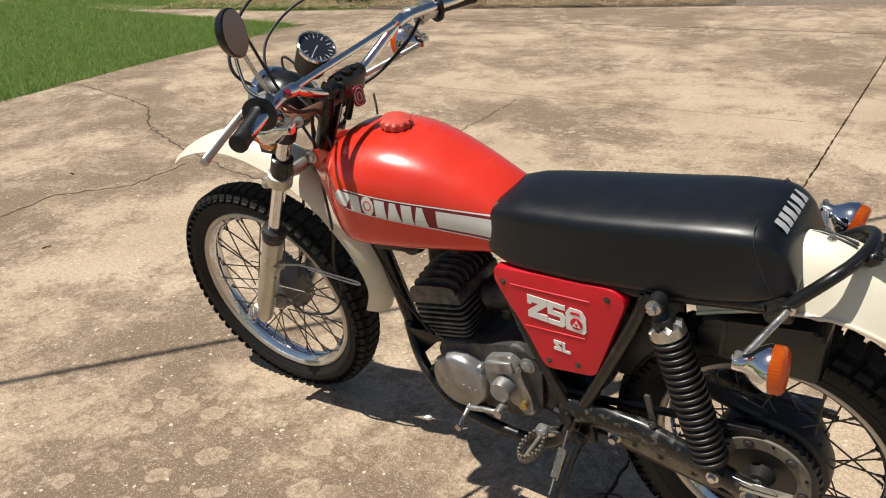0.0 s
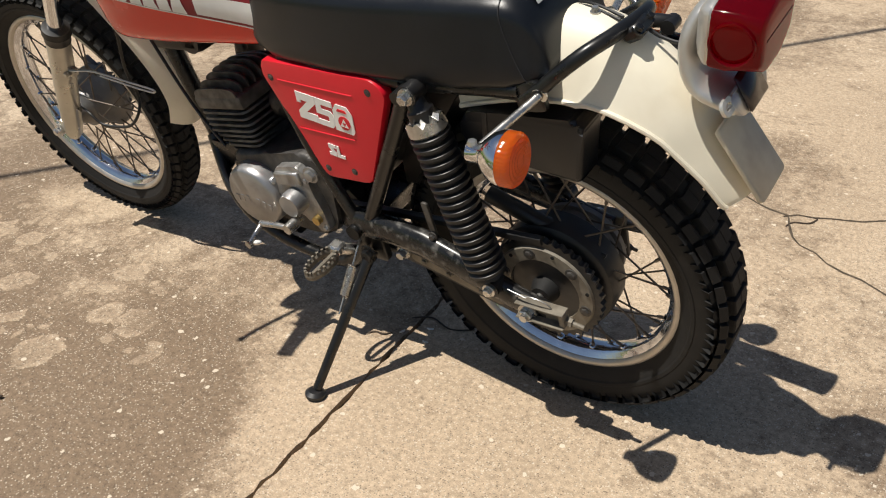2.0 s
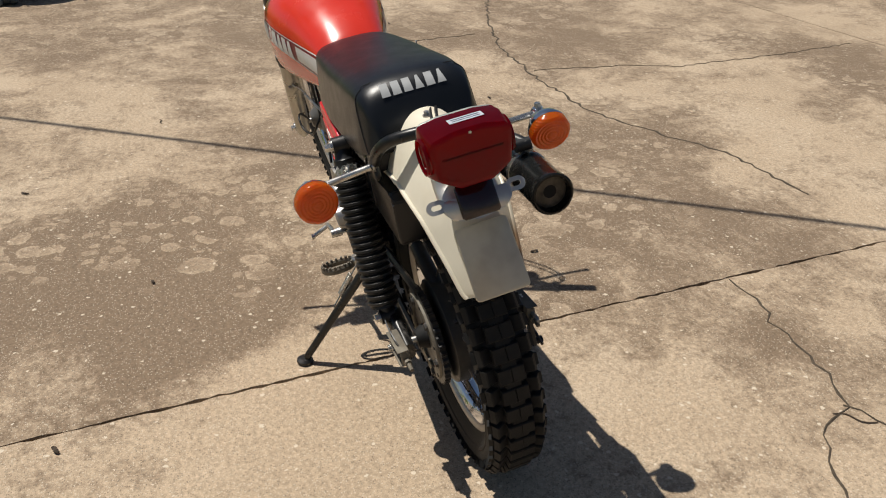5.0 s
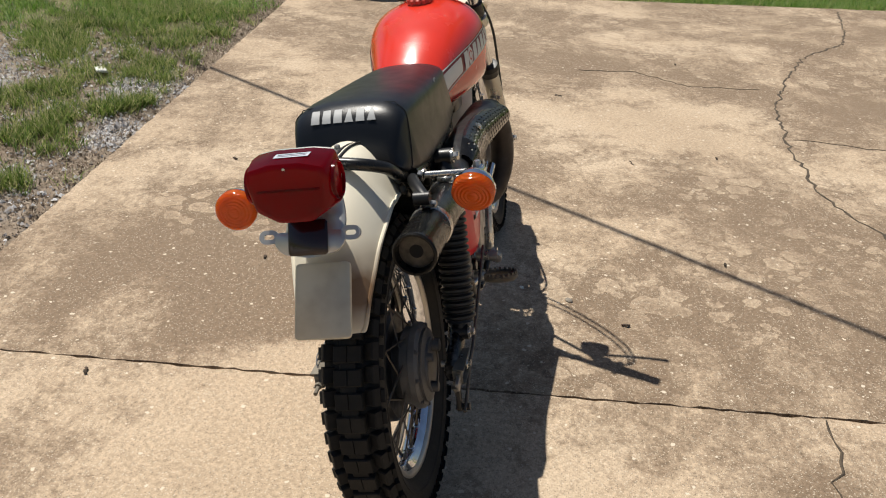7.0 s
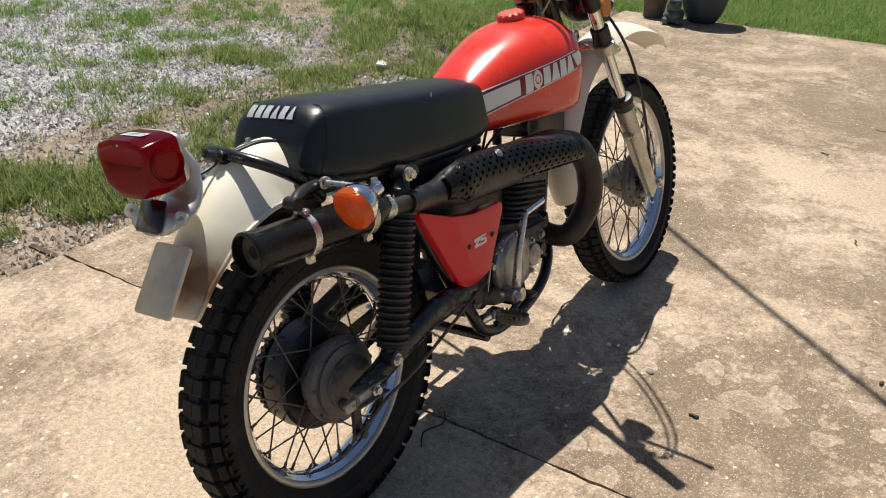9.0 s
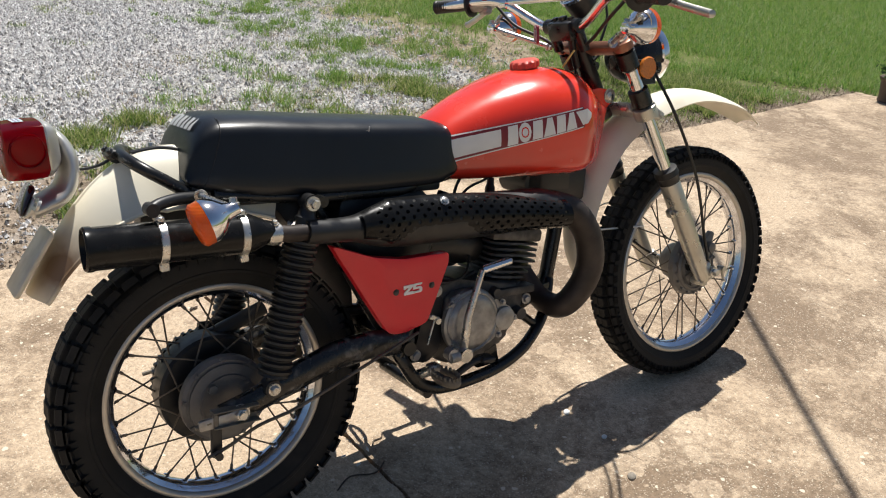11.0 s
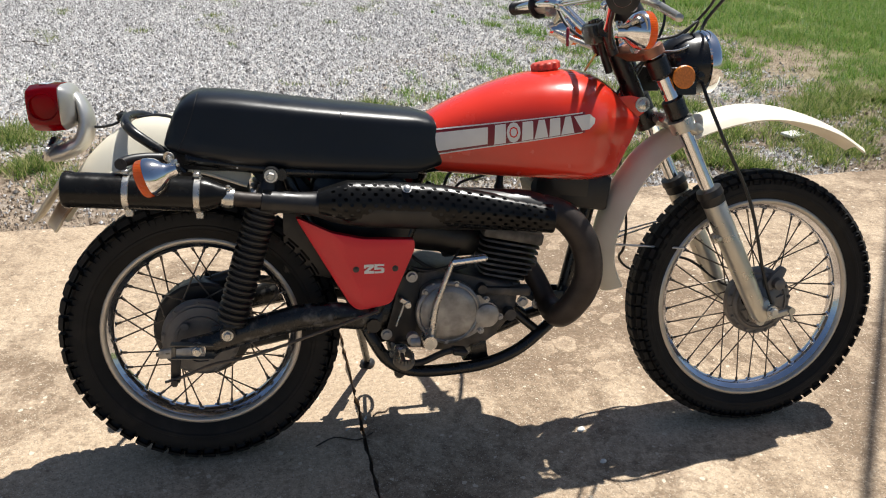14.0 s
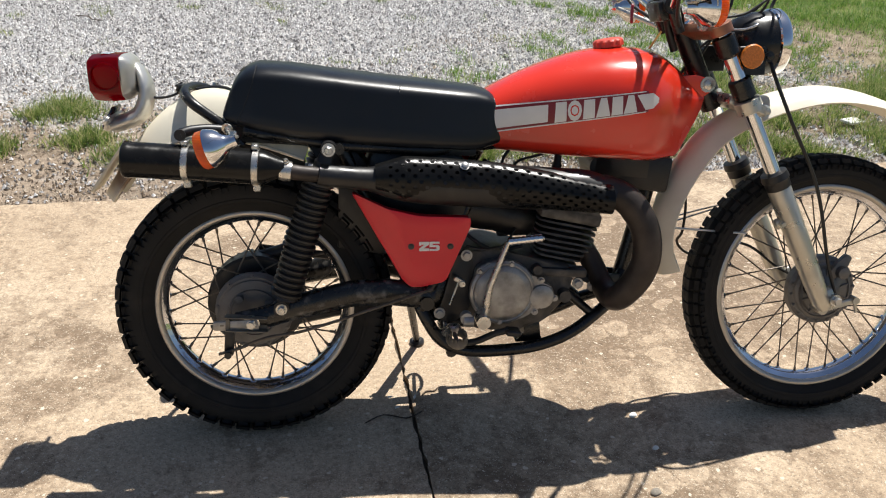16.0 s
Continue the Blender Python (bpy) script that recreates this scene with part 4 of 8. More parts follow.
def spokes(parent, r_rim, r_hub, y_hub):
    for kind in range(4):
        side, way = (-1, 1)[kind % 2], (-1, 1)[kind // 2]
        bm = B()
        a0 = way * radians(38)
        p0 = Vector((math.sin(a0) * r_hub, side * (y_hub + 0.004 * way), math.cos(a0) * r_hub))
        p1 = Vector((0, side * 0.006, r_rim))
        bar(bm, p0, p1, 0.0019, 6)
        bar(bm, p1 + (p0 - p1).normalized() * 0.016, p1 + (p1 - p0).normalized() * 0.004, 0.0033, 6)
        first = part("spoke", bm, SPOKE_STEEL, parent)
        for i in range(9):
            ob = first if i == 0 else new("spoke", first.data)
            ob.parent = parent
            ob.matrix_basis = Matrix.Rotation(2 * math.pi * (i + kind / 4.0 + 0.13) / 9, 4, (0, 1, 0))


rear_wheel = empty("rear_wheel", bike, Matrix.Translation(REAR_AXLE))
tyre(rear_wheel, 0.319, 0.2275, 0.054, 48, 0.0285, 0.0088, 1.15)
rim(rear_wheel, 0.2265, 0.031)
spokes(rear_wheel, 0.2025, 0.082, 0.034)
part("hub", lathe(B(), [(-0.070, 0.03), (-0.068, 0.082), (-0.062, 0.089), (-0.05, 0.090), (-0.047, 0.083), (-0.03, 0.081), (-0.02, 0.07), (0.02, 0.06), (0.03, 0.075), (0.036, 0.075), (0.036, 0.03)], (0, 0, 0), (0, 1, 0), 40), HUB_GREY, rear_wheel, "dusty grey brake drum")
bm = B()
lathe(bm, [(-0.074, 0.012), (-0.080, 0.05), (-0.074, 0.076), (-0.067, 0.076)], (0, 0, 0), (0, 1, 0), 36)
for i in range(9):
    a = 2 * math.pi * i / 9
    bolt(bm, (math.sin(a) * 0.083, -0.065, math.cos(a) * 0.083), (0, -1, 0), 0.004, 0.005)
lathe(bm, [(-0.076, 0.058), (-0.083, 0.056), (-0.083, 0.052), (-0.078, 0.050)], (0, 0, 0), (0, 1, 0), 36, True)
for a, r, q in ((60, 0.045, 0.014), (215, 0.045, 0.012), (320, 0.048, 0.010)):
    lathe(bm, [(-0.078, q), (-0.093, q * 0.92), (-0.094, q * 0.4)], (math.sin(radians(a)) * r, 0, math.cos(radians(a)) * r), (0, 1, 0), 16)
part("brake_plate", bm, HUB_GREY, rear_wheel, "grey cast brake plate")
bm = B()
ring = []
for i in range(160):
    a, r = 2 * math.pi * i / 160, 0.1095 if i % 4 < 2 else 0.1050
    ring.append((math.sin(a) * r, math.cos(a) * r))
for y0, y1 in ((0.064, 0.077),):
    a = [bm.verts.new((x, y0, z)) for x, z in ring]
    b = [bm.verts.new((x, y1, z)) for x, z in ring]
    c = [bm.verts.new((x * 0.90, y1 + 0.001, z * 0.90)) for x, z in ring]
    for i in range(160):
        j = (i + 1) % 160
        bm.faces.new((a[i], a[j], b[j], b[i]))
        bm.faces.new((b[i], b[j], c[j], c[i]))
    bm.faces.new(a[::-1])
    bm.faces.new(c)
part("rear_drum", lathe(B(), [(-0.010, 0.06), (-0.010, 0.108), (-0.004, 0.114), (0.030, 0.116), (0.046, 0.114), (0.052, 0.106), (0.054, 0.06)], (0, 0, 0), (0, 1, 0), 64), BLACK_METAL, rear_wheel, "dull black drum")
part("chain_on_sprocket", bm, BLACK_METAL, rear_wheel, "black greasy chain wrapped round the sprocket", 25)
bm = B()
lathe(bm, [(0.072, 0.068), (0.072, 0.093), (0.078, 0.095), (0.083, 0.093), (0.083, 0.068)], (0, 0, 0), (0, 1, 0), 60, True)
part("sprocket", bm, DIRTY_STEEL, rear_wheel, "worn bare steel sprocket ring")
# closed black discs on the ring, painted shade in place of cut holes
bm = B()
for i in range(6):
    a = 2 * math.pi * (i + 0.3) / 6
    lathe(bm, [(0.0825, 0.0035), (0.0845, 0.0035)], (math.sin(a + 0.5) * 0.087, 0, math.cos(a + 0.5) * 0.087), (0, 1, 0), 12)
part("sprocket_holes", bm, HOLE, rear_wheel, "black discs painted as shaded holes in the sprocket")
for i in range(6):
    a = 2 * math.pi * (i + 0.3) / 6
    bm = bolt(B(), (math.sin(a) * 0.081, 0.083, math.cos(a) * 0.081), (0, 1, 0), 0.0075, 0.006)
    part("sprocket_nut", bm, DARK_ALLOY, rear_wheel, "dirty sprocket nut")
bm = B()
lathe(bm, [(0.03, 0.02), (0.066, 0.066), (0.074, 0.068), (0.076, 0.028), (0.084, 0.026), (0.1, 0.018)], (0, 0, 0), (0, 1, 0), 30)
part("carrier", bm, RUBBER, rear_wheel)

front_wheel = empty("front_wheel", bike, STEER @ Matrix.Translation(FRONT_AXLE))
tyre(front_wheel, 0.330, 0.2585, 0.043, 66, 0.0215, 0.0062, 0.9)
rim(front_wheel, 0.2575, 0.027)
spokes(front_wheel, 0.2355, 0.060, 0.030)
bm = B()
lathe(bm, [(-0.055, 0.02), (-0.054, 0.078), (-0.046, 0.086), (-0.030, 0.087), (-0.027, 0.078), (-0.012, 0.068), (0.022, 0.052), (0.032, 0.05), (0.038, 0.04), (0.06, 0.024), (0.06, 0.01)], (0, 0, 0), (0, 1, 0), 40)
for i in range(18):
    a = 2 * math.pi * (i + 0.2) / 18
    bolt(bm, (math.sin(a) * 0.079, -0.052, math.cos(a) * 0.079), (0, -1, 0), 0.0038, 0.005)
part("hub", bm, FRONT_HUB, front_wheel, "dusty alloy brake hub")
bm = B()
lathe(bm, [(-0.053, 0.074), (-0.058, 0.071), (-0.060, 0.066), (-0.057, 0.064), (-0.057, 0.060), (-0.064, 0.056), (-0.067, 0.040), (-0.076, 0.028), (-0.076, 0.012)], (0, 0, 0), (0, 1, 0), 36)
for i in range(10):
    a = 2 * math.pi * i / 10
    box(bm, (math.sin(a) * 0.050, -0.066, math.cos(a) * 0.050), (0.004, 0.006, 0.022), (0, math.degrees(a), 0), 0.001)
lathe(bm, [(-0.055, 0.017), (-0.084, 0.014), (-0.086, 0.006)], (0.034, 0, 0.050), (0, 1, 0), 16)
plate(bm, rounded([(0.015, 0.03), (0.045, 0.052), (0.060, 0.085), (0.045, 0.095), (0.020, 0.070), (0.0, 0.045)], 0.006), -0.056, -0.070, 0.002)
part("brake_plate", bm, FRONT_HUB, front_wheel, "stained alloy brake plate")
# raised black disc: the recess is only painted shade
bm = lathe(B(), [(-0.0655, 0.018), (-0.0685, 0.017), (-0.0685, 0.004)], (-0.040, 0, 0.012), (0, 1, 0), 20)
part("inspection_hole", bm, HOLE, front_wheel, "black disc painted as a shaded recess on the brake plate")
bm = B()
box(bm, (0.018, -0.098, -0.024), (0.082, 0.010, 0.015), (0, -14, 0), 0.003)
lathe(bm, [(-0.106, 0.012), (-0.06, 0.012)], (-0.024, 0, -0.034), (0, 1, 0), 12)
lathe(bm, [(-0.108, 0.009), (-0.088, 0.009)], (0.058, 0, -0.013), (0, 1, 0), 12)
bar(bm, (0.058, -0.098, -0.013), (0.066, -0.098, -0.045), 0.004, 8)
part("brake_arm", bm, FORK_ALLOY, front_wheel, "pale alloy brake lever arm")


# -- front fork and steering --
def fork_at(z, y):
    return Vector((1.0485 + (0.916 - z) * 0.487, y, z))


for s in (-1, 1):
    y = 0.098 * s
    d = (fork_at(0.3, y) - fork_at(0.9, y)).normalized()
    bm = B()
    tube(bm, [fork_at(0.607, y), fork_at(0.592, y), fork_at(0.46, y), fork_at(0.36, y), fork_at(0.312, y), fork_at(0.294, y)], [0.0225, 0.0270, 0.0265, 0.0245, 0.022, 0.014], 20)
    box(bm, fork_at(0.329, y) + Vector((0.012, 0, -0.006)), (0.050, 0.036, 0.046), (0, -26, 0), 0.010, 2)
    box(bm, fork_at(0.505, y) + Vector((-0.028, -0.004 * s, 0.004)), (0.03, 0.02, 0.026), (0, -26, 0), 0.007, 2)
    bolt(bm, fork_at(0.505, y) + Vector((-0.03, 0.010 * s, 0.004)), (0, s, 0), 0.006, 0.008)
    slider = part("fork_slider", bm, FORK_ALLOY, bike, "oxidised silver fork slider", 40, STEER)
    part("dust_seal", lathe(B(), [(0, 0.020), (0.002, 0.030), (0.018, 0.032), (0.022, 0.029), (0.040, 0.0285), (0.044, 0.020)], fork_at(0.630, y), d, 24), RUBBER_SOFT, bike, "black rubber fork seal", 40, STEER)
    part("fork_tube", tube(B(), [fork_at(0.965, y), fork_at(0.59, y)], 0.0172, 20), CHROME, bike, "chrome fork tube", 40, STEER)
    bm = B()
    for z0, z1 in ((0.935, 0.885), (0.842, 0.792)):
        lathe(bm, [(0, 0.018), (0.004, 0.0255), (0.045, 0.0255), (0.052, 0.018)], fork_at(z0, y), d, 20)
    part("fork_cover", bm, BLACK_PAINT, bike, "black fork cover tube", 40, STEER)
    bm = B()
    box(bm, fork_at(0.868, y) + Vector((0.028, 0.006 * s, 0.012)), (0.085, 0.004, 0.062), (0, 0, 0), 0.0015)
    bolt(bm, fork_at(0.868, y) + Vector((0.075, 0.009 * s, 0.022)), (0, s, 0), 0.008, 0.008)
    part("lamp_bracket", bm, BLACK_PAINT, bike, "", 40, STEER)
    bm = B()
    lathe(bm, [(0, 0.026), (0.006, 0.027), (0.009, 0.024)], fork_at(0.868, y) + Vector((0.034, 0.011 * s, 0.022)), (0, s, 0), 28)
    part("side_reflector", bm, REFLECTOR, bike, "round amber side reflector", 40, STEER)
    # axle end and nut
    bm = B()
    bolt(bm, FRONT_AXLE + Vector((-0.004, s * 0.118, -0.006)), (0, s, 0), 0.010, 0.016)
    bar(bm, FRONT_AXLE, FRONT_AXLE + Vector((0, s * 0.12, 0)), 0.008, 10)
    part("axle_nut", bm, DULL_CHROME, bike, "", 40, STEER)
# clamps
bm = B()
c = fork_at(0.782, 0)
for s in (-1, 1):
    lathe(bm, [(-0.016, 0.026), (-0.014, 0.030), (0.014, 0.030), (0.016, 0.026)], fork_at(0.782, 0.098 * s), (0.44, 0, -0.898), 20)
    box(bm, fork_at(0.782, 0.098 * s) + Vector((0.026, 0.012 * s, -0.008)), (0.03, 0.022, 0.026), (0, 26, 0), 0.005)
    bolt(bm, fork_at(0.782, 0.098 * s) + Vector((0.034, 0.022 * s, -0.012)), (0, s, 0), 0.006, 0.006)
box(bm, c + Vector((-0.012, 0, 0.004)), (0.05, 0.16, 0.026), (0, 26, 0), 0.008, 2)
part("lower_fork_clamp", bm, FORK_ALLOY, bike, "oxidised alloy fork clamp", 40, STEER)
bm = B()
for s in (-1, 1):
    lathe(bm, [(-0.012, 0.024), (-0.010, 0.027), (0.010, 0.027), (0.012, 0.024)], fork_at(0.948, 0.098 * s), (0.44, 0, -0.898), 20)
    box(bm, fork_at(0.948, 0.05 * s) + Vector((-0.028, 0, -0.006)), (0.045, 0.12, 0.022), (0, 26, -22 * s), 0.006, 2)
    bolt(bm, fork_at(0.963, 0.098 * s), (-0.44, 0, 0.898), 0.011, 0.010)
part("upper_fork_clamp", bm, BRONZE, bike, "copper-brown upper fork clamp", 40, STEER)
bm = B()
bar(bm, STEER_AT + STEER_AXIS * 0.035, STEER_AT - STEER_AXIS * 0.165, 0.023, 20)
part("steering_head", bm, BLACK_PAINT, bike)
bm = B()
for s in (-1, 1):
    bar(bm, (0.962, s * 0.045, 0.940), (0.938, s * 0.045, 0.998), 0.013, 14)
    lathe(bm, [(-0.012, 0.018), (0.012, 0.018)], (0.936, s * 0.045, 0.998), (0, 1, 0), 16)
part("bar_riser", bm, BLACK_PAINT, bike, "black handlebar clamp", 40, STEER)
# handlebar
bm = B()
half_bar = [(0.936, 0.0, 0.997), (0.936, 0.055, 0.997), (0.929, 0.095, 1.012), (0.910, 0.165, 1.052), (0.898, 0.205, 1.066), (0.880, 0.255, 1.069), (0.841, 0.388, 1.0625)]
tube(bm, spline([(x, -y, z - 0.012 * max(0.0, (y - 0.15) / 0.25)) for x, y, z in half_bar[:0:-1]] + half_bar, 6), 0.0112, 14)
part("handlebar", bm, CHROME, bike, "braced chrome handlebar", 40, STEER)
bm = B()
bar(bm, (0.905, -0.185, 1.063), (0.905, 0.185, 1.063), 0.0075, 12)
for s in (-1, 1):
    lathe(bm, [(-0.015, 0.0135), (0.015, 0.0135)], (0.905, s * 0.185, 1.061), (-0.05, 0.9, 0.12 * s), 14)
part("cross_brace", bm, CHROME, bike, "chrome handlebar brace", 40, STEER)
for s in (-1, 1):
    a, b = Vector((0.882, 0.295 * s, 1.0605 + 0.006 * s)), Vector((0.835, 0.412 * s, 1.054 + 0.008 * s))
    d = (b - a).normalized()
    prof = [(-0.004, 0.022), (-0.002, 0.034), (0.004, 0.0345), (0.008, 0.020)]
    for i in range(14):
        h = 0.012 + i * 0.0078
        prof += [(h, 0.0175), (h + 0.002, 0.0160), (h + 0.004, 0.0160), (h + 0.006, 0.0175)]
    prof += [(0.122, 0.0185), (0.127, 0.0175), (0.129, 0.010)]
    prof = [(h_ * 0.88, r_) for h_, r_ in prof]
    part("grip", lathe(B(), prof, a, d, 24), RUBBER_SOFT, bike, "black ribbed rubber grip", 40, STEER)
    bm = B()
    lathe(bm, [(-0.046, 0.014), (-0.044, 0.021), (-0.026, 0.023), (-0.006, 0.023), (-0.004, 0.016)], a, d, 20)
    box(bm, a - d * 0.03 + Vector((0.012, 0, -0.016)), (0.03, 0.03, 0.03), (0, 0, 0), 0.006)
    part("switch_housing", bm, DULL_CHROME if s < 0 else CAST_ALLOY, bike, "worn alloy control housing", 40, STEER)
    bm = B()
    p0 = a - d * 0.055
    box(bm, p0 + Vector((0.014, 0, 0)), (0.038, 0.028, 0.024), (0, 0, -20 * s), 0.006)
    tip = Vector((0.940, -0.430, 1.009)) if s < 0 else Vector((0.945, 0.400, 1.014))
    q0 = p0 + Vector((0.030, 0.006 * s, -0.002))
    tube(bm, spline([p0 + Vector((0.018, 0.0, 0)), q0, q0.lerp(tip, 0.3) + Vector((0.004, 0, 0.002)), q0.lerp(tip, 0.7) + Vector((0.004, 0, 0)), tip], 5), 0.0062, 10, False, 1.4)
    lathe(bm, [(-0.008, 0.003), (-0.006, 0.008), (0.006, 0.008), (0.008, 0.003)], tip, d, 12)
    part("lever", bm, FORK_ALLOY, bike, "dull alloy hand lever", 40, STEER)
bm = B()
lathe(bm, [(0, 0.007), (0.008, 0.0085), (0.012, 0.006)], (0.866, 0.235, 1.078), (-0.6, 0, 0.8), 14)
part("switch_button", bm, EMBLEM_RED, bike, "small red switch button", 40, STEER)
# mirror on the left of the bar
bm = B()
tube(bm, spline([(0.900, 0.240, 1.070), (0.905, 0.245, 1.095), (0.905, 0.256, 1.125), (0.904, 0.268, 1.159), (0.904, 0.278, 1.185)], 5), 0.0045, 10)
bolt(bm, (0.898, 0.240, 1.062), (0, 0.1, 1), 0.009, 0.016)
part("mirror_stem", bm, DULL_CHROME, bike, "bent chrome mirror stem", 40, STEER)
mm = pose(0.901, 0.290, 1.219, 0, 0, 0) @ look((0, 0, 0), (-0.93, -0.28, 0.10), 0) @ Matrix.Diagonal((0.72, 0.82, 0.9, 1))
bm = lathe(B(), [(-0.012, 0.02), (-0.010, 0.046), (0.0, 0.0535), (0.010, 0.0545), (0.012, 0.051)], (0, 0, 0), (0, 0, -1), 32)
bmesh.ops.transform(bm, matrix=mm, verts=bm.verts[:])
mirror = part("mirror_shell", bm, BLACK_PAINT, bike, "oval mirror in a black shell", 40, STEER)
bm = lathe(B(), [(0.0121, 0.051), (0.0126, 0.0505)], (0, 0, 0), (0, 0, -1), 32)
bmesh.ops.transform(bm, matrix=mm, verts=bm.verts[:])
part("mirror_glass", bm, MIRROR, mirror, "pinkish mirror glass")
# speedometer
sp, sd = Vector((1.006, 0.006, 1.045)), Vector((-0.62, 0.05, 0.78))
speedo = part("speedometer", lathe(B(), [(-0.03, 0.026), (-0.028, 0.034), (0.0, 0.037), (0.034, 0.040)], sp, sd, 32), BLACK_METAL, bike, "black speedometer can", 40, STEER)
part("bezel", lathe(B(), [(0.030, 0.040), (0.032, 0.043), (0.040, 0.043), (0.042, 0.040), (0.036, 0.038)], sp, sd, 36, True), CHROME, speedo, "chrome bezel ring")
part("dial", lathe(B(), [(0.033, 0.039), (0.036, 0.0385)], sp, sd, 36), GLASS_DARK, speedo, "black dial with white ticks")
bm = B()
du = sd.normalized().orthogonal().normalized()
dw = sd.normalized().cross(du)
for i in range(17):
    a = radians(40 + i * 17.5)
    for r0, r1, w in ((0.030, 0.036, 0.0006),) if i % 2 else ((0.025, 0.036, 0.0010),):
        e = du * math.cos(a) + dw * math.sin(a)
        f = sd.normalized().cross(e) * w
        o = sp + sd.normalized() * 0.0365
        bm.faces.new([bm.verts.new(q) for q in (o + e * r0 + f, o + e * r1 + f, o + e * r1 - f, o + e * r0 - f)])
e = (du * 0.3 + dw).normalized()
f = sd.normalized().cross(e) * 0.0012
o = sp + sd.normalized() * 0.0368
bm.faces.new([bm.verts.new(q) for q in (o - e * 0.006 + f, o + e * 0.028 + f * 0.4, o + e * 0.028 - f * 0.4, o - e * 0.006 - f)])
part("dial_marks", bm, SILVER_PRINT, speedo, "white ticks and needle")
# idiot-light box and hanging key emblem
bm = box(B(), (0.936, -0.006, 0.990), (0.050, 0.078, 0.046), (0, -14, 0), 0.008, 2)
lathe(bm, [(0, 0.011), (0.008, 0.011), (0.009, 0.008)], (0.930, -0.006, 1.013), (-0.24, 0, 0.97), 16)
lathe(bm, [(0, 0.008), (0.006, 0.008)], (0.931, 0.022, 1.013), (-0.24, 0, 0.97), 14)
lathe(bm, [(0, 0.008), (0.006, 0.008)], (0.931, -0.032, 1.013), (-0.24, 0, 0.97), 14)
part("switch_box", bm, BLACK_PAINT, bike, "black ignition switch box", 40, STEER)
bm = plate(B(), rounded([(-0.013, -0.022), (0.013, -0.022), (0.013, 0.022), (-0.013, 0.022)], 0.008), -0.003, 0.003, 0.001, 1, pose(0.876, 0.03, 0.982, 0, 0, 68))
part("key_fob", bm, EMBLEM_RED, bike, "dark red key fob", 40, STEER)
bm = B()
tube(bm, [pose(0.876, 0.03, 0.982, 0, 0, 68) @ Vector((math.sin(a) * 0.0105, 0.0036, math.cos(a) * 0.019)) for a in (2 * math.pi * i / 20 for i in range(20))], 0.0009, 5, True)
tube(bm, [pose(0.876, 0.03, 0.982, 0, 0, 68) @ Vector((math.sin(a) * 0.005, 0.0036, math.cos(a) * 0.010)) for a in (2 * math.pi * i / 16 for i in range(16))], 0.0014, 5, True)
part("fob_mark", bm, SILVER_PRINT, bike, "pale outline on the fob", 40, STEER)
# headlamp
hl, hd = Vector((1.134, -0.022, 0.917)), Vector((1, 0, 0.04))
part("headlamp_shell", lathe(B(), [(-0.052, 0.012), (-0.048, 0.035), (-0.03, 0.056), (0.0, 0.068), (0.035, 0.071), (0.05, 0.071)], hl, hd, 36), BLACK_PAINT, bike, "glossy black headlamp shell", 40, STEER)
part("headlamp_ring", lathe(B(), [(0.046, 0.0715), (0.049, 0.0755), (0.066, 0.0765), (0.074, 0.071), (0.070, 0.065)], hl, hd, 40, True), CHROME, bike, "chrome headlamp ring", 40, STEER)
part("headlamp_glass", lathe(B(), [(0.062, 0.067), (0.072, 0.064), (0.084, 0.042), (0.088, 0.01)], hl, hd, 36), MIRROR, bike, "bright headlamp glass", 40, STEER)


def turn_signal(at, ahead, stem_from, m=None):
    """A chrome bowl with a round amber lens, on a plated stalk."""
    at, d = Vector(at), Vector(ahead).normalized()
    bowl = part("signal_bowl", lathe(B(), [(-0.055, 0.008), (-0.053, 0.013), (-0.035, 0.015), (-0.029, 0.020), (-0.015, 0.033), (0.0, 0.0395), (0.006, 0.0395)], at, d, 28), CHROME, bike, "chrome turn signal bowl", 40, m)
    prof = [(0.004, 0.0368), (0.006, 0.0388), (0.020, 0.0388)]
    for i in range(5):
        prof += [(0.0245 + 0.0006 * i, 0.0355 - 0.0064 * i), (0.0260 + 0.0006 * i, 0.0327 - 0.0064 * i)]
    prof += [(0.029, 0.004)]
    part("signal_lens", lathe(B(), prof, at, d, 32), AMBER, bowl, "amber signal lens")
    bm = B()
    bar(bm, at - d * 0.046, stem_from, 0.0065, 12)
    bolt(bm, stem_from, (Vector(stem_from) - at), 0.008, 0.012)
    bolt(bm, at - d * 0.046 + Vector((0, 0, 0.006)), (0, 0, 1), 0.007, 0.014)
    part("signal_stalk", bm, DULL_CHROME, bowl, "plated stalk")
    return bowl


turn_signal((0.940, -0.245, 0.990), (1, 0.04, 0.02), (0.985, -0.115, 0.955), STEER)
turn_signal((0.940, 0.228, 1.002), (1, 0.05, 0.0), (0.985, 0.115, 0.950), STEER)
turn_signal((-0.042, 0.231, 0.714), (-1, -0.06, 0.04), (-0.036, 0.116, 0.742))
turn_signal((-0.050, -0.227, 0.723), (-0.95, 0.07, -0.30), (-0.030, -0.135, 0.746))


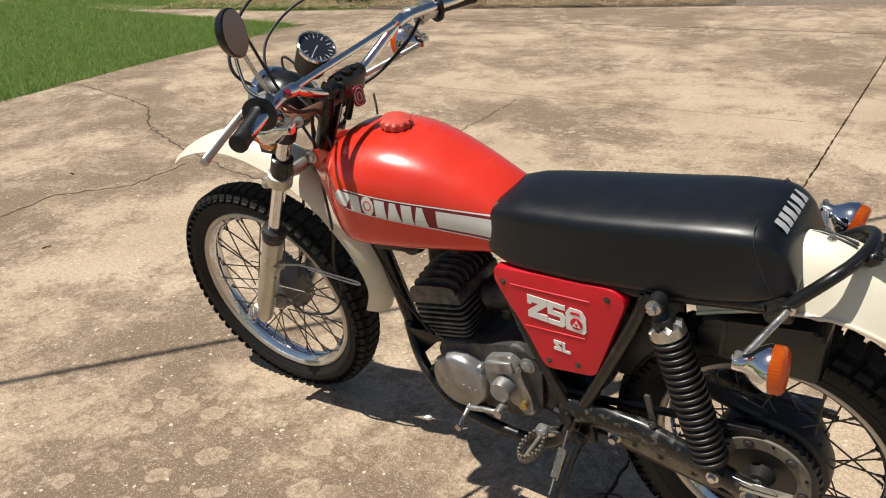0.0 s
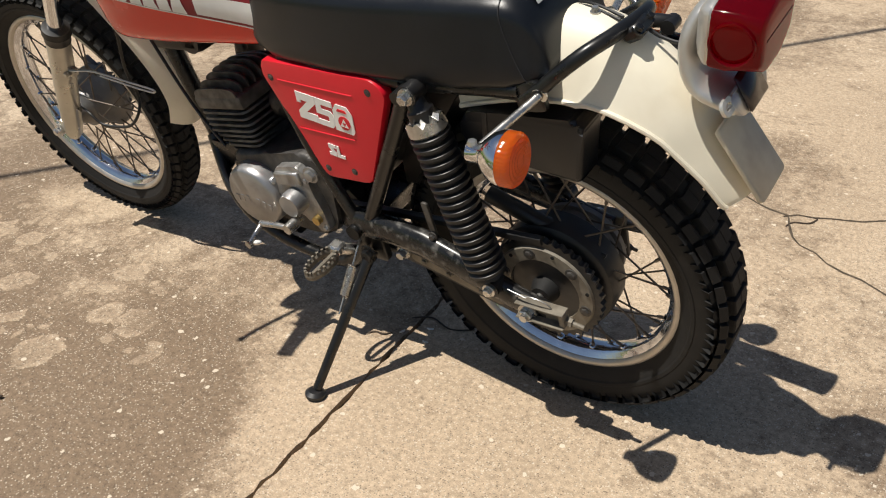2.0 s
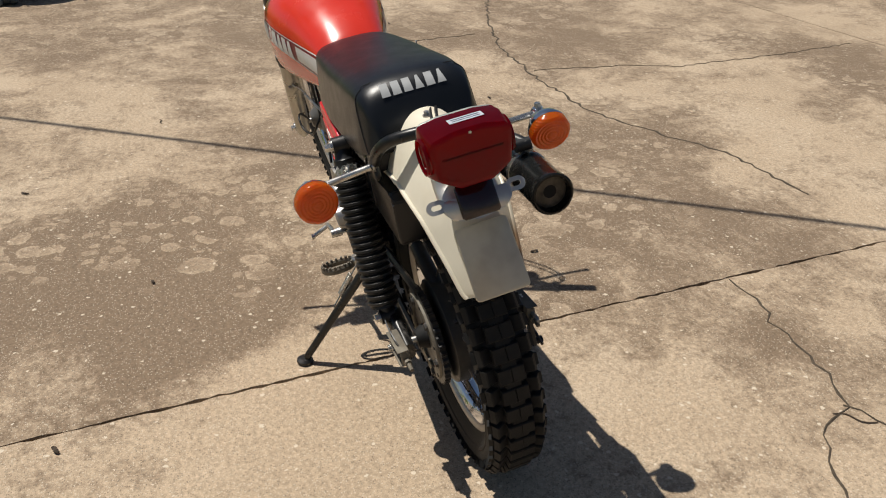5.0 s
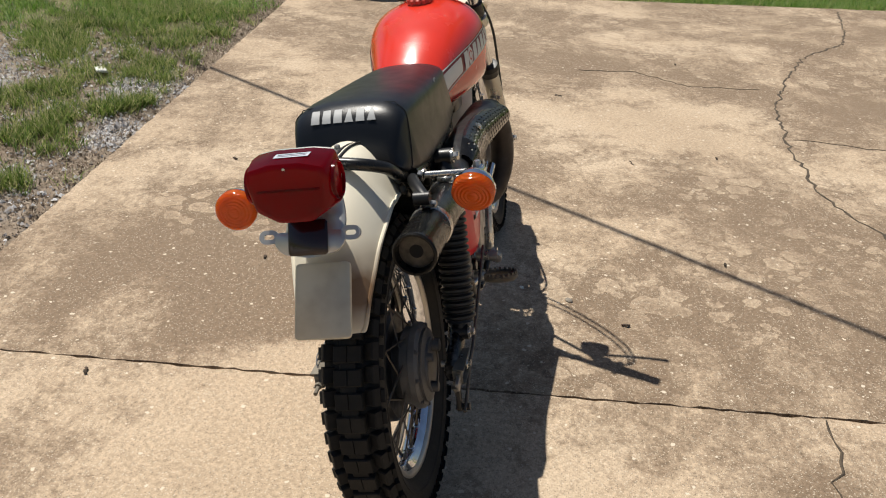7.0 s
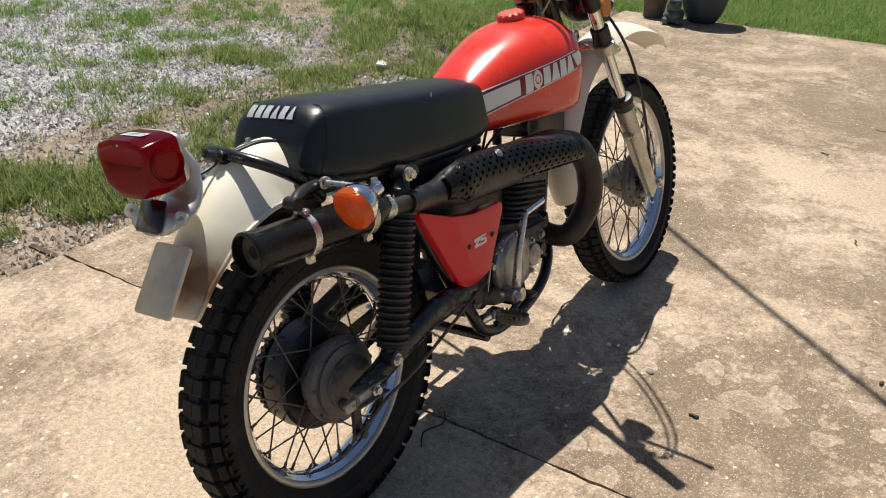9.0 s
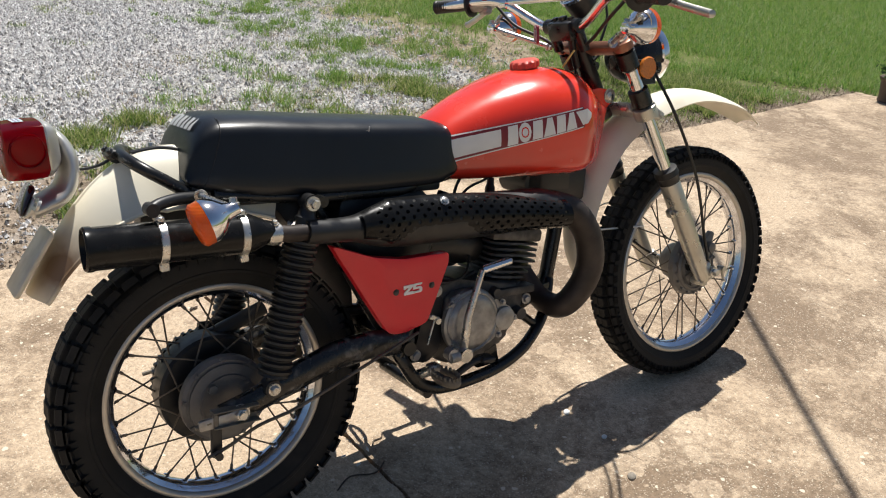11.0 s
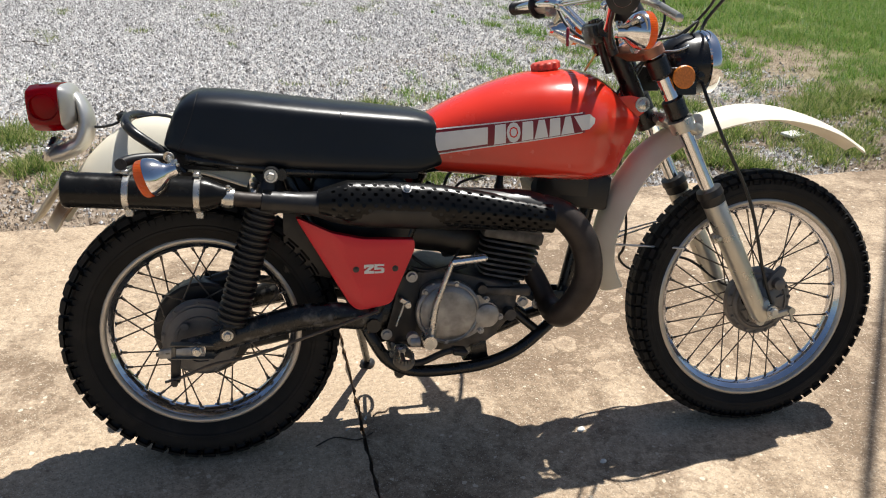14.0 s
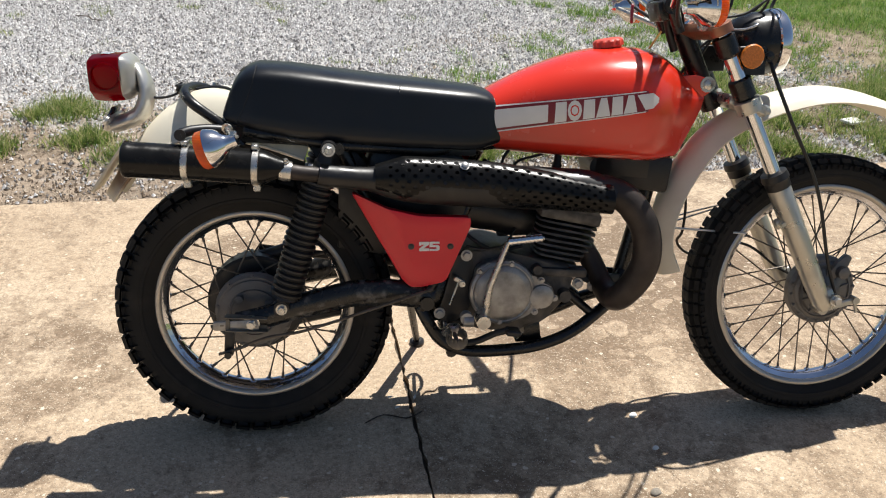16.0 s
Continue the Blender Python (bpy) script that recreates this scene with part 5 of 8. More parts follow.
# -- mudguards: a domed channel along a line --
def guard(line, width, crown, thick=0.0035, n=13, power=2.4, edges=None):
    """line: points (x, z) of the crown line from front to back, with half widths."""
    p = [Vector((x, 0, z)) for x, z in line]
    bm = B()
    outer, inner = [], []
    for i, q in enumerate(p):
        d = (p[min(i + 1, len(p) - 1)] - p[max(i - 1, 0)]).normalized()
        up = Vector((-d.z, 0, d.x))
        w, cr = (width(i / (len(p) - 1)), crown(i / (len(p) - 1)))
        ro, ri = [], []
        for j in range(n):
            a = -1 + 2 * j / (n - 1)
            fall = cr * abs(a) ** power
            ro.append(q + Vector((0, a * w, 0)) - up * fall)
            ri.append(q + Vector((0, a * (w - thick), 0)) - up * (fall + thick))
        outer.append(ro)
        inner.append(ri[::-1])
    skin(bm, [o + i for o, i in zip(outer, inner)])
    if edges is not None:
        edges += [[ring[0] for ring in outer], [ring[-1] for ring in outer]]
    return bm


front_line = [tuple(v.xz) for v in spline([(x, 0, z) for x, z in ((0.966, 0.368), (0.942, 0.43), (0.940, 0.50), (0.962, 0.58), (1.000, 0.655), (1.052, 0.720), (1.12, 0.766), (1.20, 0.800), (1.29, 0.819), (1.37, 0.817), (1.46, 0.795), (1.55, 0.756), (1.625, 0.710))], 4)]
bm = guard(front_line, lambda t: 0.066 * (0.60 + 0.40 * smooth(1 - t, 0, 0.12)) * (0.72 + 0.28 * smooth(t, 0.05, 0.40)), lambda t: 0.040 * (0.35 + 0.65 * smooth(1 - t, 0.0, 0.4)))
for v in bm.verts:
    v.co.y -= 0.045 * max(0.0, v.co.x - 1.05)
part("front_mudguard", bm, CREAM, bike, "cream plastic front mudguard", 50, STEER)
rear_line = [tuple(v.xz) for v in spline([(x, 0, z) for x, z in ((0.16, 0.765), (0.06, 0.802), (-0.03, 0.822), (-0.10, 0.816), (-0.160, 0.786), (-0.217, 0.735), (-0.268, 0.668), (-0.310, 0.604), (-0.318, 0.590))], 5)]
guard_edges = []
bm = guard(rear_line[::-1], lambda t: 0.051 + 0.035 * smooth(t, 0.0, 0.5), lambda t: float(np.interp(t, [0, 0.19, 0.33, 0.44, 0.60, 0.75, 1], [0.028, 0.031, 0.046, 0.069, 0.100, 0.105, 0.100])), 0.0035, 21, 2.3, guard_edges)
rear_guard = part("rear_mudguard", bm, CREAM_SOOT, bike, "cream plastic rear mudguard", 50)
for line in guard_edges:
    part("rolled_lip", tube(B(), line, 0.0042, 8), CREAM_SOOT, rear_guard)
bm = plate(B(), rounded([(-0.048, -0.073), (0.048, -0.073), (0.047, 0.052), (-0.047, 0.052)], 0.008), -0.004, 0.004, 0.0015, 1, Matrix.Translation((-0.297, 0.000, 0.655)) @ Matrix.Rotation(radians(36), 4, "Y") @ Matrix.Rotation(radians(90), 4, "Z"))
part("tail_flap", bm, CREAM_WORN, rear_guard, "stained cream tail flap", 50)
bm = bolt(B(), (-0.069, 0.004, 0.820), (0, 0, 1), 0.0052, 0.010)
part("guard_bolt", bm, DULL_CHROME, rear_guard)


# -- fuel tank: half width as a function of length and height --
def curve(x, rows):
    xs = [r[0] for r in rows]
    return float(np.interp(x, xs, [r[1] for r in rows]))


TANK_X0, TANK_X1 = 0.515, 1.030
fine = [tuple(v.xz) for v in spline([(x, 0, z) for x, z in ((0.515, 0.802), (0.55, 0.825), (0.62, 0.858), (0.70, 0.887), (0.78, 0.905), (0.86, 0.908), (0.92, 0.898), (0.965, 0.870), (1.0, 0.838), (1.030, 0.812))], 6)]
tank_low = [(0.515, 0.684), (0.60, 0.675), (0.75, 0.663), (0.90, 0.654), (0.968, 0.659), (0.988, 0.694), (1.011, 0.735), (1.025, 0.764), (1.030, 0.778)]
tank_wide = [tuple(v.xz) for v in spline([(x, 0, z) for x, z in ((0.515, 0.086), (0.56, 0.092), (0.64, 0.112), (0.74, 0.138), (0.82, 0.152), (0.88, 0.153), (0.925, 0.130), (0.957, 0.104), (0.985, 0.084), (1.010, 0.068), (1.030, 0.054))], 6)]


def tank_section(x):
    zt, zb, w = curve(x, fine), curve(x, tank_low), curve(x, tank_wide)
    return zt, zb, zb + (zt - zb) * 0.46, w


def tank_y(x, z):
    zt, zb, zc, w = tank_section(x)
    if z > zc:
        return w * max(0.0, 1 - ((z - zc) / (zt - zc)) ** 2.9) ** (1 / 2.1)
    return w * (1 - 0.10 * ((zc - z) / (zc - zb))) * max(0.0, 1 - ((zc - z) / (zc - zb)) ** 7) ** (1 / 2.6)


bm = B()
rings = []
for i in range(97):
    x = TANK_X0 + (TANK_X1 - TANK_X0) * i / 96
    zt, zb, zc, w = tank_section(x)
    ring = []
    for j in range(112):
        a = 2 * math.pi * j / 112
        ca, sa = math.cos(a), math.sin(a)
        if sa >= 0:
            z = zc + (zt - zc) * abs(sa) ** (1 / 1.3)
        else:
            z = zc - (zc - zb) * abs(sa) ** (1 / 3.0)
        ring.append(Vector((x, math.copysign(tank_y(x, z), ca), z)))
    rings.append(ring)
skin(bm, rings)
tank = part("fuel_tank", bm, RED_TANK, bike, "faded red fuel tank with white stripe", 60)
bm = B()
for s in (-1, 1):
    plate(bm, rounded([(0.955, 0.845), (1.005, 0.850), (1.050, 0.838), (1.052, 0.818), (0.99, 0.775), (0.955, 0.78)], 0.012), s * 0.05, s * 0.056, 0.002)
part("tank_flange", bm, RED_TANK, tank, "red mounting lug")
bm = B()
for s in (-1, 1):
    bolt(bm, (1.035, s * 0.056, 0.828), (0, s, 0), 0.012, 0.008)
part("tank_bolt", bm, DULL_CHROME, tank)
bm = B()
cz = curve(0.815, fine)
tilt = Vector((-0.16, 0, 0.98))
ringp = []
for h, r in ((-0.006, 0.028), (0.0, 0.030), (0.002, 0.034), (0.014, 0.034), (0.018, 0.030), (0.019, 0.012)):
    o = Vector((0.815, 0, cz)) + tilt * h
    ringp.append([o + (Vector((0.98, 0, 0.16)) * math.cos(a) + Vector((0, 1, 0)) * math.sin(a)) * r * (1 + (0.045 * math.cos(12 * a) if 0.001 < h < 0.016 else 0)) for a in (2 * math.pi * j / 72 for j in range(72))])
skin(bm, ringp)
part("filler_cap", bm, CAP_RED, tank, "chalky red screw cap", 40)


def decal(bm, poly, side, lift=0.0012, step=0.012):
    """A flat sticker, laid on the side of the tank: four corners (x, z), in a fine grid."""
    a, b, c, d = [Vector(q) for q in poly]
    nu = max(1, int(max((b - a).length, (c - d).length) / step))
    nv = max(1, int(max((d - a).length, (c - b).length) / step))
    grid = []
    for i in range(nu + 1):
        row = []
        for j in range(nv + 1):
            q = a.lerp(b, i / nu).lerp(d.lerp(c, i / nu), j / nv)
            row.append(bm.verts.new((q.x, side * (tank_y(q.x, q.y) + lift), q.y)))
        grid.append(row)
    for i in range(nu):
        for j in range(nv):
            bm.faces.new((grid[i][j], grid[i + 1][j], grid[i + 1][j + 1], grid[i][j + 1]))


def stripe(u, v):
    """Place on the stripe: u from its back end to its tip, v across it from below."""
    x = 0.532 + u * 0.352
    low, high = 0.728 + (x - 0.53) * 0.158, 0.784 + (x - 0.53) * 0.118
    return (x, low + v * (high - low))


for s in (-1, 1):
    bm = B()
    decal(bm, [stripe(0.0, -0.03), stripe(0.945, -0.03), stripe(0.945, 1.02), stripe(0.0, 1.02)], s, 0.0007, 0.004)
    part("stripe_field", bm, BURGUNDY, tank, "dark red field behind the stripe", 60)
    bm = B()
    decal(bm, [stripe(0.0, 0.12), stripe(0.345, 0.12), stripe(0.345, 0.86), stripe(0.02, 0.86)], s)
    decal(bm, [stripe(0.925, 0.10), stripe(0.975, 0.10), stripe(0.975, 0.88), stripe(0.872, 0.88)], s)
    decal(bm, [stripe(0.975, 0.10), stripe(1.01, 0.34), stripe(1.015, 0.58), stripe(0.975, 0.88)], s)
    for v in (-0.03, 0.97):
        decal(bm, [stripe(0.0, v), stripe(0.93, v), stripe(0.93, v + 0.055), stripe(0.0, v + 0.055)], s)
    part("stripe", bm, WHITE_DECAL, tank, "white side stripe with border lines", 60)
    bm = B()
    # six plain blocks in place of the maker's name, the second one round
    us = [(0.385, 0.455), (0.46, 0.543), (0.551, 0.621), (0.628, 0.712), (0.719, 0.787), (0.792, 0.874)]
    for i, (u0, u1) in enumerate(us if s < 0 else [(1.27 - b, 1.27 - a) for a, b in us]):
        lo, hi = (0.06, 0.92)
        i0 = 0.024 if i in (3, 5) else 0.003
        if i == 1:
            q = Vector(stripe((u0 + u1) / 2, 0.49))
            rim_pts = [q + Vector((0.0148 * math.cos(a), 0.0225 * math.sin(a))) for a in (2 * math.pi * k_ / 12 for k_ in range(12))]
            for k_ in range(0, 12, 2):
                decal(bm, [q, rim_pts[k_], rim_pts[k_ + 1], rim_pts[(k_ + 2) % 12]], s, 0.0016, 0.02)
            continue
        decal(bm, [stripe(u0, lo), stripe(u1, lo), stripe(u1 - i0, hi), stripe(u0 + i0, hi)], s, 0.0026, 0.004)
    part("name_blocks", bm, WHITE_DECAL, tank, "white blocks of lettering on the tank", 60)
    bm = B()
    u0, u1 = us[1] if s < 0 else (1.27 - us[1][1], 1.27 - us[1][0])
    cx, cz2 = stripe((u0 + u1) / 2, 0.5)
    for a in range(8):
        t0, t1 = 2 * math.pi * a / 8, 2 * math.pi * (a + 1) / 8
        decal(bm, [(cx + 0.0095 * math.cos(t0), cz2 + 0.0125 * math.sin(t0)), (cx + 0.0095 * math.cos(t1), cz2 + 0.0125 * math.sin(t1)), (cx + 0.007 * math.cos(t1), cz2 + 0.0095 * math.sin(t1)), (cx + 0.007 * math.cos(t0), cz2 + 0.0095 * math.sin(t0))], s, 0.0021)
    part("name_marks", bm, RED_TANK, tank, "red ring in the round block", 60)


# -- seat --
seat_top = [(-0.042, 0.778), (-0.036, 0.800), (-0.028, 0.822), (-0.018, 0.844), (-0.006, 0.860), (0.010, 0.871), (0.03, 0.877), (0.10, 0.873), (0.25, 0.853), (0.40, 0.836), (0.50, 0.824), (0.54, 0.812), (0.556, 0.790)]
seat_low = [(-0.042, 0.768), (-0.036, 0.758), (-0.02, 0.750), (0.02, 0.738), (0.10, 0.722), (0.33, 0.700), (0.50, 0.690), (0.556, 0.705)]
seat_wide = [(-0.042, 0.100), (-0.02, 0.112), (0.02, 0.122), (0.10, 0.127), (0.33, 0.124), (0.48, 0.112), (0.54, 0.098), (0.556, 0.088)]


def seat_half(x, v):
    """Half width at height share v: a box with slanting, rounded flanks."""
    w = curve(x, seat_wide)
    flank = w * (1.0 - 0.16 * v)
    if v > 0.76:
        return flank * max(0.0, 1 - ((v - 0.76) / 0.24) ** 2.6) ** (1 / 2.6) if v < 1 else 0.0
    if v < 0.12:
        return flank * (0.9 + 0.1 * (v / 0.12) ** 0.5)
    return flank


bm = B()
rings = []
vs = [0.0, 0.03, 0.08, 0.14, 0.3, 0.45, 0.58, 0.68, 0.74, 0.79, 0.84, 0.885, 0.92, 0.95, 0.972, 0.988, 0.997, 1.0]
xs = [-0.042, -0.040, -0.036, -0.032, -0.028, -0.023, -0.018, -0.012, -0.006, 0.002, 0.010, 0.02, 0.03, 0.06, 0.10, 0.16, 0.22, 0.28, 0.34, 0.40, 0.46, 0.50, 0.525, 0.54, 0.55, 0.556]
for x in xs:
    zt, zb = curve(x, seat_top), curve(x, seat_low)
    right = [Vector((x, -seat_half(x, v), zb + (zt - zb) * v)) for v in vs]
    left = [Vector((x, seat_half(x, v), zb + (zt - zb) * v)) for v in vs[-2::-1]]
    rings.append(right + left)
skin(bm, rings)
bmesh.ops.remove_doubles(bm, verts=bm.verts[:], dist=0.0006)
seat = part("seat", bm, VINYL, bike, "long black vinyl seat", 50)
bm = B()
def seam_at(side, v):
    """The seam slants back towards the bottom of the flank."""
    x = 0.032 - 0.052 * (1 - v) ** 1.3
    zt, zb = curve(x, seat_top), curve(x, seat_low)
    return (x, side * (seat_half(x, v) + 0.0006), zb + (zt - zb) * v)
tube(bm, spline([seam_at(-1, v) for v in np.linspace(0.08, 0.96, 18)] + [seam_at(1, v) for v in np.linspace(0.96, 0.08, 18)], 3), 0.0009, 5)
part("seam", bm, STITCH, seat, "stitched seam round the back panel", 60)


def seat_back(y, z, lift=0.0015):
    x = float(np.interp(z, [0.778, 0.800, 0.822, 0.844, 0.860, 0.871], [-0.042, -0.036, -0.028, -0.018, -0.006, 0.010]))
    return Vector((x - lift, y, z + lift * 0.6))


bm = B()
for i in range(6):
    y0 = 0.064 - i * 0.0213
    inset = 0.006 if i in (3, 5) else 0.001
    q = []
    for j in range(5):
        z = 0.852 + 0.0185 * j / 4
        q.append((bm.verts.new(seat_back(y0 - inset * j / 4, z)), bm.verts.new(seat_back(y0 - 0.0165 + inset * j / 4, z))))
    for a, b in zip(q, q[1:]):
        bm.faces.new((a[0], a[1], b[1], b[0]))
part("name_blocks", bm, SILVER_PRINT, seat, "silver blocks of print across the seat back", 60)
bm = box(B(), (0.331, -curve(0.331, seat_wide) * 0.842, 0.822), (0.0022, 0.003, 0.014), (12, 8, 0), 0.0005)
part("scuff", bm, SILVER_PRINT, seat, "small pale scuff on the edge")
bm = B()
plate(bm, rounded([(-0.02, 0.715), (0.50, 0.676), (0.50, 0.700), (0.3, 0.712), (-0.02, 0.762)], 0.01), -0.10, 0.10, 0.003)
part("seat_pan", bm, BLACK_METAL, seat, "black steel seat pan")

# -- grab loop behind the seat --
bm = tube(B(), spline([(-0.005, -0.092, 0.705), (-0.040, -0.093, 0.745), (-0.072, -0.092, 0.770), (-0.104, -0.084, 0.793), (-0.123, -0.055, 0.808), (-0.128, -0.02, 0.815), (-0.124, 0.02, 0.817), (-0.114, 0.055, 0.815), (-0.094, 0.086, 0.805), (-0.066, 0.103, 0.781), (-0.035, 0.108, 0.750), (-0.005, 0.108, 0.725)], 5), 0.011, 14)
part("grab_rail", bm, BLACK_PAINT, bike, "black tubular grab rail", 60)
bm = B()
box(bm, (-0.136, 0.012, 0.812), (0.03, 0.05, 0.022), (0, 30, 0), 0.006)
bolt(bm, (-0.143, 0.03, 0.818), (-0.5, 0, 0.8), 0.006, 0.01)
bolt(bm, (-0.143, -0.006, 0.818), (-0.5, 0, 0.8), 0.006, 0.01)
for s in (-1, 1):
    plate(bm, rounded([(-0.048, 0.715), (0.0, 0.705), (0.012, 0.745), (-0.03, 0.765)], 0.010), 0.101 * s if s > 0 else -0.086, 0.114 * s if s > 0 else -0.099, 0.004)
part("rail_bracket", bm, BLACK_PAINT, bike)
for y in (-0.004, 0.006):
    bm = tube(B(), spline([(-0.108, y, 0.8160), (-0.06, y - 0.012, 0.8215), (-0.02, y - 0.024, 0.8140), (0.03, y - 0.034, 0.7960)], 5), 0.0028, 8)
    part("tail_cable", bm, CABLE, bike)
bm = tube(B(), spline([(-0.135, 0.0, 0.814), (-0.165, 0.002, 0.800), (-0.20, 0.004, 0.797), (-0.235, 0.005, 0.812)], 5), 0.0028, 8)
part("tail_cable", bm, CABLE, bike)

# -- tail lamp --
bm = B()
sec = [(0.0, 0.064, 0.042), (0.004, 0.067, 0.045), (0.030, 0.069, 0.046), (0.060, 0.069, 0.0455), (0.080, 0.067, 0.044), (0.0835, 0.064, 0.041), (0.085, 0.056, 0.034), (0.0855, 0.042, 0.020)]


def lens_outline(h):
    """A wide box with a keel-shaped underside, its lower corners cut more towards the back."""
    k = float(smooth(h, 0.03, 0.08))
    right = [(0.46 - 0.06 * k, -1.16), (0.965 - 0.07 * k, -0.80 + 0.12 * k), (1, 0.50), (0.95 - 0.05 * k, 0.90 - 0.08 * k), (0.45 - 0.1 * k, 1.02)]
    return right + [(-u, v) for u, v in right[::-1]]


TAIL = Matrix.Translation((-0.2535, 0.008, 0.846)) @ Matrix.Rotation(radians(-1), 4, "Y") @ Matrix.Diagonal((0.80, 1, 1, 1))
rings = []
for h, wy, wz in sec:
    o = rounded([(u * wy, v * wz) for u, v in lens_outline(h)], 0.005, 3)
    rings.append([TAIL @ Vector((-h, a, b)) for a, b in o])
skin(bm, rings)
lamp = part("tail_lamp_lens", bm, RED_LENS, bike, "boxy dark red tail lamp lens", 35)
bm = B()
for s in (-1, 1):
    lathe(bm, [(-0.002, 0.030), (0.0025, 0.0295), (0.0032, 0.0275), (0.002, 0.0262), (-0.002, 0.0262)], TAIL @ Vector((-0.040, s * 0.0692, 0.002)), (0, s, 0), 30, True)
box(bm, TAIL @ Vector((-0.0845, 0, 0.004)), (0.003, 0.10, 0.004), (0, 0, 0), 0.001)
part("lens_ring", bm, RED_LENS, lamp, "round red side window")
bm = B()
for y, z in ((-0.040, -0.028), (0.040, -0.028), (0.0, 0.037)):
    bolt(bm, TAIL @ Vector((-0.081, y, z)), (-1, 0, 0), 0.0028, 0.003)
part("lens_screw", bm, DULL_CHROME, lamp)
bm = box(B(), TAIL @ Vector((-0.044, -0.006, 0.0473)), (0.018, 0.056, 0.0006), (0, 1, 0))
part("sticker", bm, STICKER, lamp, "pale sticker with unreadable print")
bm = B()
for i in range(2):
    box(bm, TAIL @ Vector((-0.040 - i * 0.008, -0.006, 0.0477)), (0.0022, 0.046, 0.0005), (0, 1, 0))
part("sticker_bars", bm, PRINT_DARK, lamp, "dark bars of print")
bm = B()
rings = []
for h, wy, wz in ((-0.002, 0.0655, 0.0440), (0.0015, 0.0665, 0.0448), (0.008, 0.0645, 0.0432), (0.018, 0.056, 0.037), (0.026, 0.044, 0.029), (0.029, 0.028, 0.018)):
    rings.append([TAIL @ Vector((h, a, b)) for a, b in rounded([(u * wy, v * wz) for u, v in lens_outline(0.0)], 0.008, 3)])
skin(bm, rings)
part("lamp_base", bm, SATIN_SILVER, lamp, "bright metal lamp base")
# cast bracket that curves down to the number-plate lip
arch = spline([(-0.236, 0.008, 0.870), (-0.224, 0.008, 0.852), (-0.216, 0.008, 0.824), (-0.218, 0.008, 0.792), (-0.233, 0.007, 0.762), (-0.262, 0.006, 0.746), (-0.290, 0.005, 0.737)], 5)
bm = tube(B(), arch, [float(np.interp(i_ / 30, [0, 0.12, 0.3, 0.55, 0.75, 1.0], [0.016, 0.028, 0.040, 0.049, 0.052, 0.046])) for i_ in range(31)], 24, False, 0.36)
part("lamp_bracket", bm, SATIN_SILVER, lamp, "silver cast lamp bracket", 50)
lip = Matrix.Translation((-0.289, 0.004, 0.752)) @ Matrix.Rotation(radians(30), 4, "Y") @ Matrix.Rotation(radians(90), 4, "Z")
bm = plate(B(), rounded([(-0.056, 0.012), (-0.060, -0.006), (-0.045, -0.023), (0.0, -0.031), (0.045, -0.023), (0.060, -0.006), (0.056, 0.012), (0.042, 0.012), (-0.042, 0.012)], 0.006), -0.003, 0.003, 0.0012, 1, lip)
for s in (-1, 1):
    loops = []
    for (hx, hz), y in (((0.0165, 0.0115), -0.0025), ((0.0165, 0.0115), 0.0025), ((0.0090, 0.0042), 0.0025), ((0.0090, 0.0042), -0.0025)):
        r_ = hz * 0.98
        o = [(sx * (hx - r_) + r_ * math.cos(t_), r_ * math.sin(t_)) for sx, t0 in ((1, -90), (-1, 90)) for t_ in (radians(t0 + 22.5 * k_) for k_ in range(9))]
        loops.append([bm.verts.new(lip @ Vector((s * 0.068 + u, y, 0.006 + v))) for u, v in o])
    for a, b in zip(loops, loops[1:] + loops[:1]):
        for k_ in range(len(a)):
            n_ = (k_ + 1) % len(a)
            bm.faces.new((a[k_], a[n_], b[n_], b[k_]))
bmesh.ops.recalc_face_normals(bm, faces=bm.faces[:])
part("plate_lip", bm, SATIN_SILVER, lamp, "silver bracket lip with two slots", 50)
bm = B()
box(bm, (-0.2945, 0.005, 0.7565), (0.008, 0.066, 0.056), (0, 30, 0), 0.004)
part("plate_window", bm, SMOKED, lamp, "dark window below the lamp", 50)

# -- frame --
def mirrored(fn):
    for s in (-1, 1):
        fn(s)


bm = tube(B(), spline([(0.985, 0, 0.80), (0.967, 0, 0.735), (0.934, 0, 0.60), (0.901, 0, 0.4635), (0.878, 0, 0.367), (0.865, 0, 0.325)], 4), 0.019, 14)
part("down_tube", bm, BLACK_PAINT, bike, "black frame down tube")


